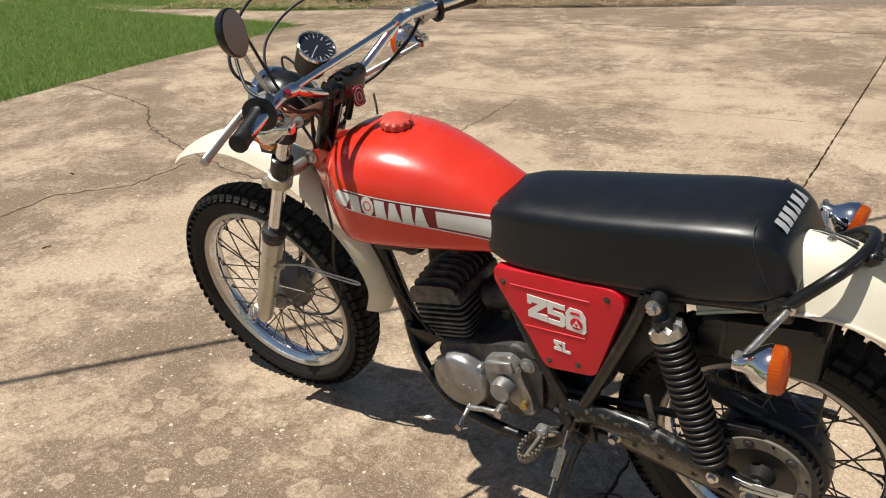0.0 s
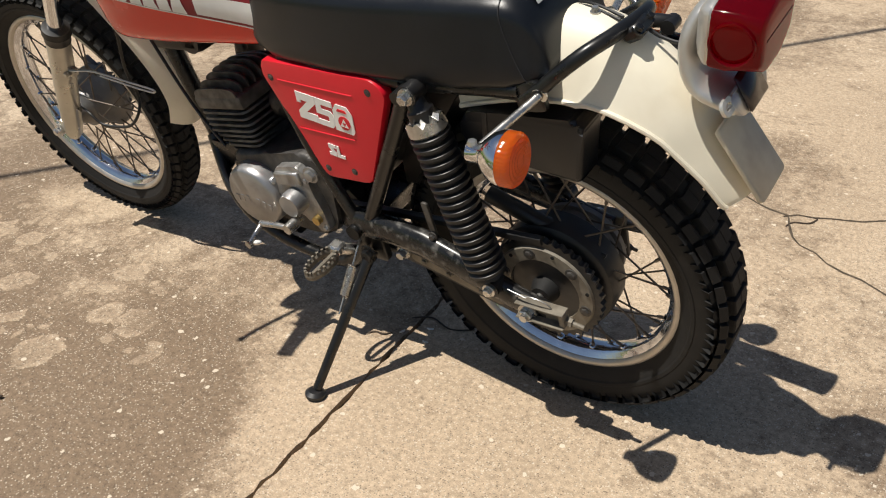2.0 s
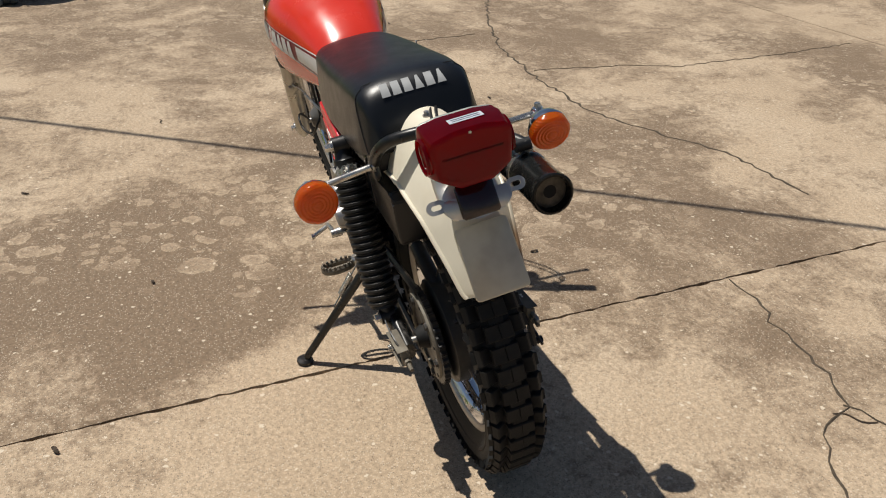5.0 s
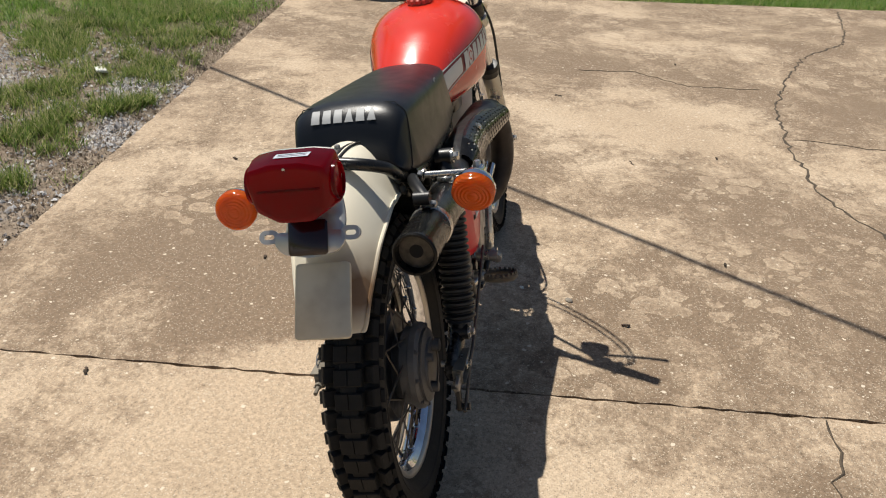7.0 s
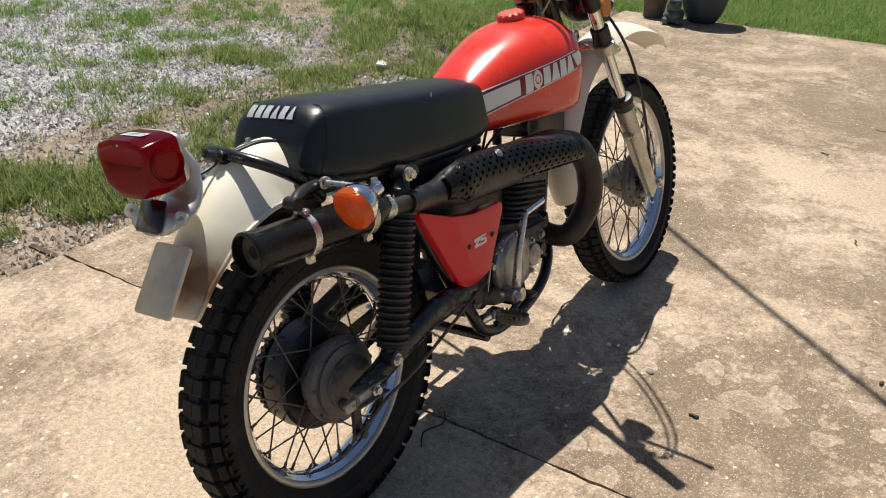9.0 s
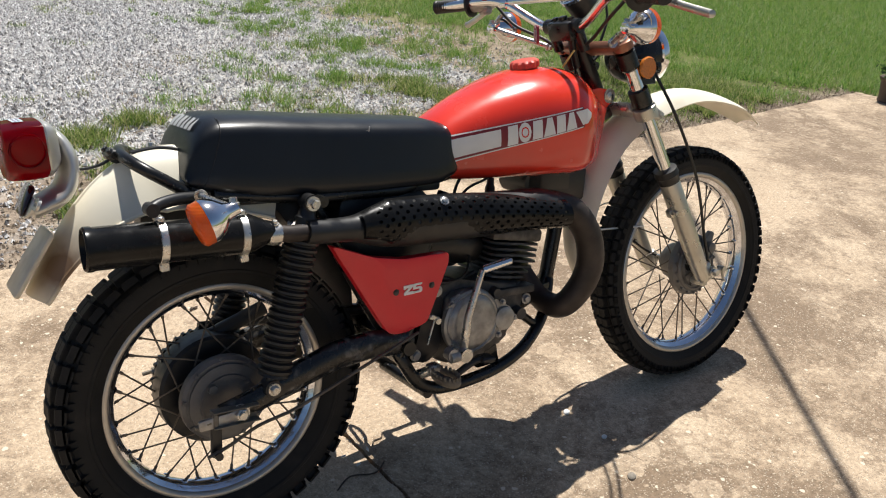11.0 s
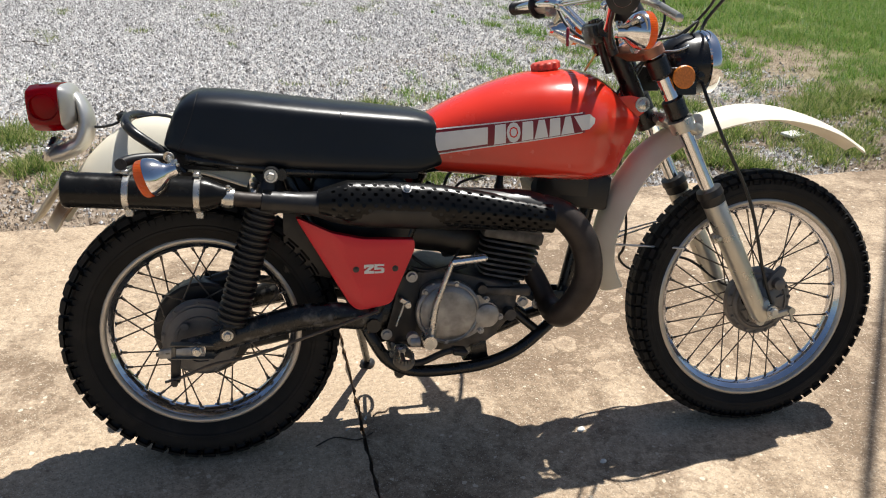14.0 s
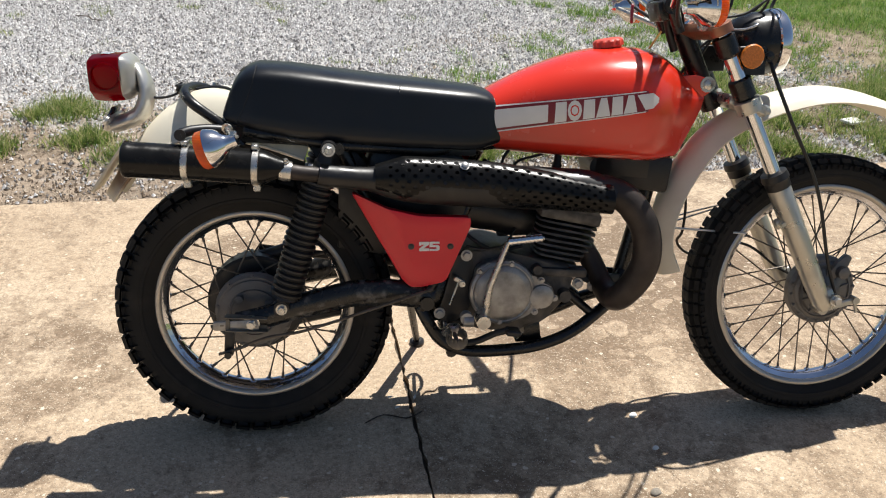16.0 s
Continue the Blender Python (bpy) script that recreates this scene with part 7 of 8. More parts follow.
lathe(bm, [(-0.012, 0.019), (0.0, 0.022), (0.030, 0.0355), (0.045, 0.037), (0.300, 0.037), (0.303, 0.0385), (0.313, 0.0385), (0.316, 0.036), (0.316, 0.033), (0.306, 0.031), (0.298, 0.030), (0.294, 0.010)], a, d, 36)
muffler = part("muffler", bm, SHIELD_BLACK, bike, "satin black spark-arrester muffler", 35)
# closed black disc, painted shade in place of an open outlet
bm = lathe(B(), [(0.2995, 0.012), (0.2965, 0.0105), (0.292, 0.010)], a, d, 20)
part("outlet", bm, HOLE, muffler, "black disc painted as the shaded outlet")
bm = lathe(B(), [(0.2985, 0.0305), (0.3000, 0.024), (0.2990, 0.012)], a, d, 30)
part("end_disc", bm, SOOT, muffler, "sooty brass end disc")
for h in (0.040, 0.182):
    bm = B()
    lathe(bm, [(h, 0.0372), (h + 0.001, 0.039), (h + 0.013, 0.039), (h + 0.014, 0.0372)], a, d, 36, True)
    o = a + d * (h + 0.007)
    box(bm, o + Vector((0, -0.002, 0.0425)), (0.014, 0.03, 0.010), (0, 0, 0), 0.002)
    box(bm, o + Vector((0, -0.004, -0.0435)), (0.016, 0.012, 0.016), (0, 0, 0), 0.002)
    part("clamp_band", bm, DULL_CHROME, muffler, "bright clamp band")
bm = B()
lathe(bm, [(0.0, 0.0205), (0.012, 0.022), (0.024, 0.0205)], (0.100, -0.160, 0.660), (-0.99, 0, 0.15), 18)
bolt(bm, (0.090, -0.168, 0.681), (0, -0.3, 1), 0.005, 0.008)
part("pipe_clamp", bm, DULL_CHROME, bike, "rusty pipe clamp")
# bracket from the rail to the muffler
bm = B()
tube(bm, spline([(-0.03, -0.112, 0.740), (-0.07, -0.125, 0.745), (-0.105, -0.140, 0.744), (-0.125, -0.152, 0.738)], 4), 0.011, 10)
lathe(bm, [(-0.012, 0.012), (0.016, 0.012)], (-0.122, -0.148, 0.738), (0, 1, 0), 16)
part("muffler_hanger", bm, RUBBER_SOFT, bike, "black muffler hanger")

# perforated heat shield: a shell of cells, each with its own round hole
def shield_at(u, v):
    """u: 0 at the back to 1 at the front; v: -1 below to 1 above."""
    x = 0.275 + u * 0.515
    mid = 0.643 - 0.042 * u ** 1.6 - 0.010 * u
    half = 0.048 - 0.014 * max(0, u - 0.55) / 0.45 - 0.020 * max(0, 0.12 - u) / 0.12
    base_y = -0.128 - 0.026 * max(0, u - 0.45) / 0.55 - 0.010 * max(0, 0.25 - u) / 0.25
    a = v * radians(78)
    return Vector((x, base_y - 0.050 * math.cos(a) ** 0.8 * (1 - 0.25 * max(0, 0.12 - u) / 0.12), mid + half * math.sin(a) / math.sin(radians(78))))


bm = B()
NU, NV = 40, 11
for i in range(NU):
    for j in range(NV):
        u0, u1, v0, v1 = i / NU, (i + 1) / NU, -1 + 2 * j / NV, -1 + 2 * (j + 1) / NV
        hole = 1 < i < NU - 1 and 0 < j < NV - 1 and (i + j) % 2 == 0 and not (j == NV - 2 and i in (14, 15, 16))
        uc, vc = (u0 + u1) / 2, (v0 + v1) / 2
        outer, inner, deep = [], [], []
        for k_ in range(8):
            a = math.pi / 4 * k_ + math.pi / 8 + math.pi
            ca, sa = math.cos(a), math.sin(a)
            q = 1 / max(abs(ca), abs(sa))
            outer.append((uc + ca * q * (u1 - u0) / 2, vc + sa * q * (v1 - v0) / 2))
            inner.append((uc + ca * 0.74 * (u1 - u0) / 2, vc + sa * 0.74 * (v1 - v0) / 2))
        ov = [bm.verts.new(shield_at(*c)) for c in outer]
        iv = [bm.verts.new(shield_at(*c)) for c in inner]
        dv = [bm.verts.new(shield_at(*c) + Vector((0, 0.003, 0))) for c in inner] if hole else []
        for k_ in range(8):
            n_ = (k_ + 1) % 8
            bm.faces.new((ov[k_], ov[n_], iv[n_], iv[k_]))
            if hole:
                bm.faces.new((iv[k_], iv[n_], dv[n_], dv[k_]))
        if not hole:
            bm.faces.new(iv)
        # the four corner bits of the cell
        for c, k_ in (((u0, v0), 0), ((u1, v0), 2), ((u1, v1), 4), ((u0, v1), 6)):
            bm.faces.new((bm.verts.new(shield_at(*c)), ov[(k_ + 1) % 8], ov[k_]))
bmesh.ops.remove_doubles(bm, verts=bm.verts[:], dist=0.00005)
shield = part("heat_shield", bm, SHIELD_BLACK, bike, "perforated black heat shield", 50)
bm = B()
bolt(bm, shield_at(0.37, 0.62) + Vector((0, -0.002, 0.001)), (0, -0.7, 0.6), 0.007, 0.006)
part("shield_bolt", bm, DULL_CHROME, shield)

# -- side panels --
def side_panel(rows, fold, s, name_label):
    """A pressed panel between outline rows of (x, y, z)."""
    pts = [Vector(p) for p in rows]
    c = sum(pts, Vector()) / len(pts)
    bm = B()
    loops = []
    for k_, (sc, out) in enumerate(((1.0, -0.020), (1.0, -0.004), (0.985, 0.0), (0.93, 0.001), (0.5, 0.001))):
        loops.append([c + (p - c) * sc + Vector((0, s * out, 0)) for p in pts])
    rows_ = [[bm.verts.new(v) for v in l_] for l_ in loops]
    n_ = len(pts)
    for a_, b_ in zip(rows_, rows_[1:]):
        for j in range(n_):
            bm.faces.new((a_[j], a_[(j + 1) % n_], b_[(j + 1) % n_], b_[j]))
    bm.faces.new(rows_[-1])
    if fold:
        # the rear of the panel turns inwards along a crease
        at, axis, slope = fold
        axis = Vector(axis).normalized()
        bmesh.ops.bisect_plane(bm, geom=bm.verts[:] + bm.edges[:] + bm.faces[:], plane_co=at, plane_no=axis)
        for v in bm.verts:
            v.co.y -= s * slope * max(0.0, (v.co - Vector(at)).dot(axis))
    return part("side_panel", bm, RED_PANEL, bike, name_label, 35)


def left_plane(x, z, lift=0.0):
    return Vector((x, 0.117 - 0.060 * (x - 0.40) + 0.03 * (0.55 - z) * 0.5 + lift, z))


outline = rounded([(0.535, 0.684), (0.266, 0.706), (0.240, 0.684), (0.314, 0.482), (0.430, 0.462), (0.541, 0.655)], 0.016)
lp = side_panel([left_plane(x, z) for x, z in outline], None, 1, "red plastic side panel with white numerals")
bm = B()
for x, z in ((0.516, 0.652), (0.280, 0.680), (0.352, 0.499), (0.420, 0.486)):
    bolt(bm, left_plane(x, z, 0.0005), (0.06, 1, 0.015), 0.0048, 0.003)
part("panel_screws", bm, DARK_ALLOY, lp, "small tarnished screws")
bm = B()
for z0, x0, x1 in ((0.658, 0.318, 0.498), (0.566, 0.332, 0.470)):
    bar(bm, left_plane(x0, z0 + 0.006, 0.0012), left_plane(x1, z0 - 0.006, 0.0012), 0.0016, 6)
part("panel_rib", bm, RED_PANEL, lp)


TWO = [(0, 1), (1, 1), (1, 0.72), (0.44, 0.29), (1, 0.29), (1, 0), (0, 0), (0, 0.27), (0.56, 0.71), (0.2, 0.71), (0.2, 0.6), (0, 0.6)]
FIVE = [(0, 1), (1, 1), (1, 0.79), (0.30, 0.79), (0.30, 0.63), (0.84, 0.63), (1, 0.5), (1, 0.13), (0.84, 0), (0, 0), (0, 0.21), (0.70, 0.21), (0.70, 0.42), (0, 0.42)]
ESS = [(0, 1), (1, 1), (1, 0.72), (0.48, 0.72), (1, 0.30), (1, 0), (0, 0), (0, 0.28), (0.52, 0.28), (0, 0.70)]
NOUGHT = [(0.2, 1), (0.76, 1), (1, 0.74), (1, 0.12), (0.9, 0), (0, 0), (0, 0.76)]
ELL = [(0, 1), (0.34, 1), (0.34, 0.27), (1, 0.27), (1, 0), (0, 0)]


def glyph(outline, x, wide, high, matrix, parent, mat, label, name="print", deep=0.0008):
    """A flat block figure; x: its left edge along the line of print."""
    bm = plate(B(), [(x + u * wide, (v - 0.5) * high) for u, v in outline], -deep, deep, 0, 1)
    return part(name, bm, mat, parent, label, 60, matrix @ Matrix.Rotation(radians(-90), 4, "X"))


def facing_left(x, z, slant=0.0):
    """Text reads from ahead to behind on the left side."""
    o = left_plane(x, z, 0.0022)
    ex = Vector((-1, 0.060, -0.02 + slant)).normalized()
    ez = Vector((0, -0.015, 1)).normalized()
    ez = (ez - ex * ez.dot(ex)).normalized()
    ey = ex.cross(ez)
    m = Matrix((ex, ez, ey)).transposed().to_4x4()
    m.translation = o
    return m


at = facing_left(0.392, 0.612)
for shape, x, w in ((TWO, -0.0670, 0.0455), (FIVE, -0.0205, 0.0400), (NOUGHT, 0.0205, 0.0450)):
    glyph(shape, x, w, 0.054, at, lp, WHITE_DECAL, "white block figure of the number 250")
above_print = at @ Matrix.Translation((0, 0, 0.0010))
glyph([(0.30, 0.86), (0.66, 0.86), (0.74, 0.76), (0.22, 0.76)], 0.0205, 0.0450, 0.054, above_print, lp, RED_PANEL, "red slot in the nought", "round_mark")
disc = [(0.0445 + 0.0135 * math.cos(a_), -0.0070 + 0.0135 * math.sin(a_)) for a_ in (2 * math.pi * i / 20 for i in range(20))]
glyph([(u, v + 0.5) for u, v in disc], 0.0, 1.0, 1.0, above_print, lp, RED_PANEL, "red disc in the nought", "round_mark")
for k_ in range(3):
    q = Vector((0.0445, -0.0080)) + Vector((math.sin(2.094 * k_), math.cos(2.094 * k_))) * 0.0055
    glyph([(q.x - 0.0042, q.y - 0.0032 + 0.5), (q.x + 0.0042, q.y - 0.0032 + 0.5), (q.x, q.y + 0.0042 + 0.5)], 0.0, 1.0, 1.0, at @ Matrix.Translation((0, 0, 0.0020)), lp, WHITE_DECAL, "white triangle in the disc", "round_mark")
at = facing_left(0.385, 0.534)
glyph(ESS, -0.0195, 0.0180, 0.024, at, lp, WHITE_DECAL, "white letter S")
glyph(ELL, 0.0005, 0.0180, 0.024, at, lp, WHITE_DECAL, "white letter L")

outline = rounded([(0.222, 0.606), (0.30, 0.574), (0.37, 0.557), (0.484, 0.552), (0.484, 0.530), (0.430, 0.400), (0.352, 0.384), (0.335, 0.400)], 0.012)


def right_plane(x, z, lift=0.0):
    return Vector((x, -0.146 - 0.030 * (z - 0.48) / 0.1 * 0.25 + 0.02 * (0.40 - x) - lift, z))


rp = side_panel([right_plane(x, z) for x, z in outline], ((0.30, 0, 0.58), (-0.93, 0, -0.37), 0.5), -1, "red plastic side panel below the exhaust shield")
bm = B()
for x, z in ((0.352, 0.487), (0.439, 0.486)):
    bolt(bm, right_plane(x, z, 0.0005), (0, -1, 0), 0.0048, 0.004)
part("panel_screws", bm, DARK_ALLOY, rp, "dark panel screws")
m = Matrix((Vector((1, 0, 0)), Vector((0, 0, 1)), Vector((0, -1, 0)))).transposed().to_4x4()
m.translation = right_plane(0.392, 0.487, 0.0022)
glyph(TWO, -0.0225, 0.0220, 0.021, m, rp, WHITE_DECAL, "white figure 2")
glyph(FIVE, 0.0005, 0.0220, 0.021, m, rp, WHITE_DECAL, "white figure 5")

# tool bag on the left under the seat
bm = B()
plate(bm, rounded([(-0.091, 0.592), (0.10, 0.602), (0.118, 0.62), (0.115, 0.668), (0.09, 0.680), (-0.082, 0.704), (-0.096, 0.690)], 0.012), 0.042, 0.104, 0.008, 3)
bag = part("tool_box", bm, VINYL, bike, "black tool box under the seat", 40)
bm = plate(B(), rounded([(0.07, 0.608), (0.078, 0.608), (0.072, 0.684), (0.064, 0.684)], 0.002), 0.1035, 0.1060, 0.0005, 1)
part("box_strap", bm, BLACK_METAL, bag)

# -- foot rests, brake pedal, side stand --
def foot_rest(s):
    x0 = 0.452
    y0 = 0.118 * s
    bm = B()
    ov = [Vector((x0 + math.cos(a) * 0.021, y0 + s * 0.055 + math.sin(a) * 0.042, 0.276)) for a in (2 * math.pi * i / 20 for i in range(20))]
    tube(bm, ov, 0.004, 6, True, 2.2)
    for i in range(20):
        p = ov[i]
        box(bm, p + Vector((0, 0, 0.010)), (0.005, 0.005, 0.008), (0, 0, i * 18))
    bar(bm, (x0, y0, 0.274), (x0, y0 + s * 0.09, 0.274), 0.005, 8)
    rest = part("foot_rest", bm, DIRTY_STEEL, bike, "toothed steel foot rest")
    bm = B()
    bar(bm, (0.43, 0.095 * s, 0.262), (x0, y0 + s * 0.01, 0.282), 0.012, 10)
    box(bm, (x0, y0 + s * 0.005, 0.28), (0.03, 0.03, 0.024), (0, 0, 0), 0.005)
    part("rest_hinge", bm, DULL_CHROME, rest, "plated hinge")


mirrored(foot_rest)
bm = tube(B(), spline([(0.46, -0.118, 0.245), (0.50, -0.125, 0.248), (0.55, -0.130, 0.270), (0.580, -0.135, 0.277)], 4), 0.008, 10)
box(bm, (0.587, -0.135, 0.274), (0.036, 0.036, 0.014), (0, 8, 0), 0.004)
part("brake_pedal", bm, BLACK_METAL, bike, "black brake pedal")
foot = TO_BIKE @ Vector((0.404, 0.268, 0.006))
top = Vector((0.362, 0.118, 0.302))
bm = B()
tube(bm, [top, top.lerp(foot, 0.12), top.lerp(foot, 0.96)], [0.013, 0.0115, 0.0095], 12)
stand = part("side_stand", bm, BLACK_PAINT, bike, "black side stand with foot on the concrete")
bm = lathe(B(), [(0, 0.012), (0.004, 0.021), (0.010, 0.021), (0.016, 0.014)], TO_BIKE @ Vector((0.404, 0.268, 0.0)), TO_BIKE.to_3x3() @ Vector((-0.05, -0.1, 1)), 20)
part("stand_foot", bm, BLACK_METAL, stand, "worn round foot")
bm = B()
n_turn = 16
coil = []
s0, s1 = Vector((0.385, 0.128, 0.315)), top.lerp(foot, 0.42) + Vector((0.012, 0.012, 0.0))
dirn = (s1 - s0)
for i in range(n_turn * 8):
    a = 2 * math.pi * i / 8
    base_p = s0 + dirn * (0.30 + 0.45 * i / (n_turn * 8))
    coil.append(base_p + Vector((math.cos(a), 0.4 * math.sin(a), 0.9 * math.sin(a))) * 0.0085)
tube(bm, coil, 0.0016, 5)
bar(bm, s0, s0 + dirn * 0.3, 0.002, 6)
bar(bm, s0 + dirn * 0.75, s1, 0.002, 6)
part("stand_spring", bm, DULL_CHROME, stand, "rusty coil spring")
bm = B()
bolt(bm, top + Vector((0, 0.008, 0)), (0, 1, 0), 0.013, 0.014)
plate(bm, rounded([(0.33, 0.275), (0.40, 0.27), (0.405, 0.33), (0.34, 0.335)], 0.012), 0.092, 0.108, 0.003)
part("stand_bracket", bm, BLACK_PAINT, stand)

# -- cables and wires --
def cable(pts, r, label="", mat=None, m=None):
    return part("cable", tube(B(), spline(pts, 8), r, 8), mat or CABLE, bike, label, 60, m)


cable([(0.900, -0.305, 1.060), (0.925, -0.320, 1.085), (0.99, -0.305, 1.120), (1.08, -0.24, 1.134), (1.165, -0.14, 1.112), (1.195, -0.05, 1.060), (1.17, 0.0, 1.005), (1.12, 0.0, 0.965), (1.03, 0.01, 0.90), (0.98, 0.03, 0.80)], 0.0035, "black throttle cable loop")
cable([(0.905, -0.320, 1.060), (0.95, -0.330, 1.113), (1.05, -0.295, 1.183), (1.155, -0.205, 1.198), (1.235, -0.09, 1.152), (1.255, 0.0, 1.080), (1.22, 0.05, 1.0), (1.17, -0.06, 0.90), (1.20, -0.125, 0.77), (1.29, -0.125, 0.60), (1.345, -0.118, 0.42), (1.385, -0.108, 0.325)], 0.0042, "black front brake cable loop")
cable([(0.905, 0.262, 1.068), (0.95, 0.255, 1.085), (1.03, 0.19, 1.135), (1.10, 0.10, 1.125), (1.12, 0.045, 1.02), (1.06, 0.04, 0.90), (0.99, 0.045, 0.79), (0.90, 0.06, 0.62), (0.83, 0.07, 0.50), (0.74, 0.09, 0.43)], 0.0035, "black clutch cable")
cable([(0.985, 0.012, 0.995), (1.008, 0.04, 0.935), (1.019, 0.050, 0.88), (1.026, 0.050, 0.79), (1.028, 0.050, 0.70), (1.032, 0.050, 0.62), (1.052, 0.052, 0.53), (1.049, 0.050, 0.456), (1.044, 0.068, 0.425), (1.068, 0.080, 0.395), (1.105, 0.085, 0.381), (1.160, 0.098, 0.383), (1.195, 0.100, 0.408), (1.25, 0.085, 0.400), (1.31, 0.060, 0.355), (1.345, 0.055, 0.335)], 0.0035, "black speedometer cable")
cable([(0.895, -0.24, 1.055), (0.90, -0.19, 1.02), (0.93, -0.11, 0.975), (0.96, -0.05, 0.955)], 0.0042, "black wiring loom")
cable([(0.905, 0.23, 1.052), (0.92, 0.17, 1.0), (0.95, 0.09, 0.965), (0.98, 0.05, 0.93)], 0.0042, "black wiring loom")
cable([(0.935, -0.03, 0.985), (0.945, -0.02, 0.95), (0.965, -0.015, 0.90)], 0.009, "black wiring loom")
cable([(1.06, -0.05, 0.975), (1.11, -0.055, 0.985), (1.16, -0.05, 1.015), (1.15, -0.035, 0.985), (1.10, -0.03, 0.95)], 0.003, "black headlamp wire")
cable([(1.06, -0.04, 0.95), (1.10, -0.07, 0.95), (1.13, -0.075, 0.962), (1.11, -0.03, 0.96)], 0.0028, "bare grey wire", WIRE_BRIGHT)
cable([(0.915, -0.06, 0.945), (0.905, -0.05, 0.925), (0.897, -0.04, 0.906)], 0.0025, "yellowed vent hose", BRASS)
cable([(0.47, -0.06, 0.505), (0.50, -0.075, 0.480), (0.535, -0.075, 0.460), (0.575, -0.06, 0.450), (0.62, -0.05, 0.455)], 0.0045, "black breather hose")
cable([(0.48, -0.09, 0.47), (0.52, -0.095, 0.462), (0.57, -0.085, 0.468), (0.60, -0.06, 0.50)], 0.003, "black release cable")
cable([(0.60, -0.055, 0.70), (0.57, -0.06, 0.67), (0.56, -0.05, 0.62)], 0.0035, "black fuel hose")
cable([(0.70, -0.045, 0.69), (0.655, -0.055, 0.672), (0.60, -0.055, 0.655), (0.575, -0.02, 0.60)], 0.0032, "black throttle cable")
bm = tube(B(), spline([(1.240, 0.098, 0.524), (1.225, 0.096, 0.514), (1.195, 0.086, 0.511), (1.145, 0.074, 0.513), (1.05, 0.058, 0.497), (1.0, 0.047, 0.486), (0.987, 0.044, 0.480), (1.0, 0.045, 0.475), (1.05, 0.056, 0.486), (1.13, 0.071, 0.504)], 4), 0.0022, 8)
part("cable_guide", bm, WIRE_BRIGHT, bike, "bright bent wire guide", 60)
bm = tube(B(), [(1.16, -0.05, 0.475), (0.99, 0.02, 0.478)], 0.0028, 8)
part("guard_stay", bm, WIRE_BRIGHT, bike, "thin mudguard stay", 60, STEER)

# ---- overhead cable, whose shadow crosses the drive ----
def above(x, y, h):
    return Vector((x, y, 0)) + Vector((SUN.x, SUN.y, SUN.z)) * (h / SUN.z)


wire_bm = tube(B(), [above(3.02 + 1.44 * k_ * 1.0 - 1.44 * 8, 1.65 + 2.0 * k_ - 2.0 * 8, 3.4 + 0.004 * (k_ - 8) ** 2) for k_ in range(0, 25)], 0.0135, 8)
overhead = part("overhead_cable", wire_bm, CABLE)
tagged(overhead, "black overhead service cable spanning the drive", "cable", kind="structure")

# ---- flower pots on the corner of the drive ----
def leaves(n, centre, spread, size, mat, name, parent, seed):
    r = np.random.default_rng(seed)
    c = np.array(centre) + r.normal(0, 1, (n, 3)) * np.array(spread)
    a = r.normal(0, 1, (n, 3))
    a /= np.linalg.norm(a, axis=1)[:, None]
    b = np.cross(a, r.normal(0, 1, (n, 3)))
    b /= np.linalg.norm(b, axis=1)[:, None]
    s = size * r.uniform(0.6, 1.3, n)[:, None]
    v = np.stack([c - a * s, c + b * s * 0.45, c + a * s, c - b * s * 0.45], 1).reshape(-1, 3)
    f = np.arange(n * 4).reshape(-1, 4)
    ob = bulk(name, v, f, mat)
    ob.parent = parent
    return ob


def planter(x, y, r, h, mat, label, rim_w, foot_w):
    root = tagged(empty("flower_pot", None, Matrix.Translation((x, y, 0))), label, "flower pot")
    part("pot", lathe(B(), [(0.0, r * foot_w), (0.006, r * (foot_w + 0.05)), (h * 0.2, r * (0.45 * foot_w + 0.45)), (h * 0.6, r * (0.2 * foot_w + 0.72)), (h * 0.86, r * 0.95), (h * 0.88, r + rim_w * 0.6), (h * 0.90, r + rim_w), (h * 0.98, r + rim_w), (h, r + rim_w * 0.4), (h * 0.97, r - 0.02), (h * 0.88, r * 0.85), (h * 0.86, 0.02)], (0, 0, 0), (0, 0, 1), 40), mat, root, "", 35)
    return root


big = planter(5.44, 1.27, 0.225, 0.36, POT_GREY, "large blue-grey resin flower pot at the drive's corner", 0.025, 0.42)
leaves(420, (0, 0, 0.38), (0.09, 0.09, 0.035), 0.022, LEAF, "foliage", big, 3)
small = planter(5.33, 1.61, 0.095, 0.165, POT_TAUPE, "small taupe clay flower pot with spindly plant", 0.005, 0.82)
leaves(130, (0, 0, 0.22), (0.055, 0.055, 0.045), 0.022, LEAF, "foliage", small, 5)
bm = B()
for i in range(7):
    a = i * 0.9
    tube(bm, spline([(0.02 * math.cos(a), 0.02 * math.sin(a), 0.15), (0.04 * math.cos(a), 0.04 * math.sin(a), 0.24), (0.075 * math.cos(a), 0.07 * math.sin(a), 0.30 + 0.02 * (i % 3))], 4), 0.0028, 5)
part("stems", bm, STONE_GREEN, small, "thin green stems")
bm = B()
for p in ((0.0, -0.06, 0.29), (0.02, -0.03, 0.36), (-0.02, -0.09, 0.26)):
    lathe(bm, [(-0.018, 0.004), (0.0, 0.016), (0.014, 0.012), (0.02, 0.003)], p, (0.2, 0, 1), 10)
part("flowers", bm, PETAL, small, "white flower heads")


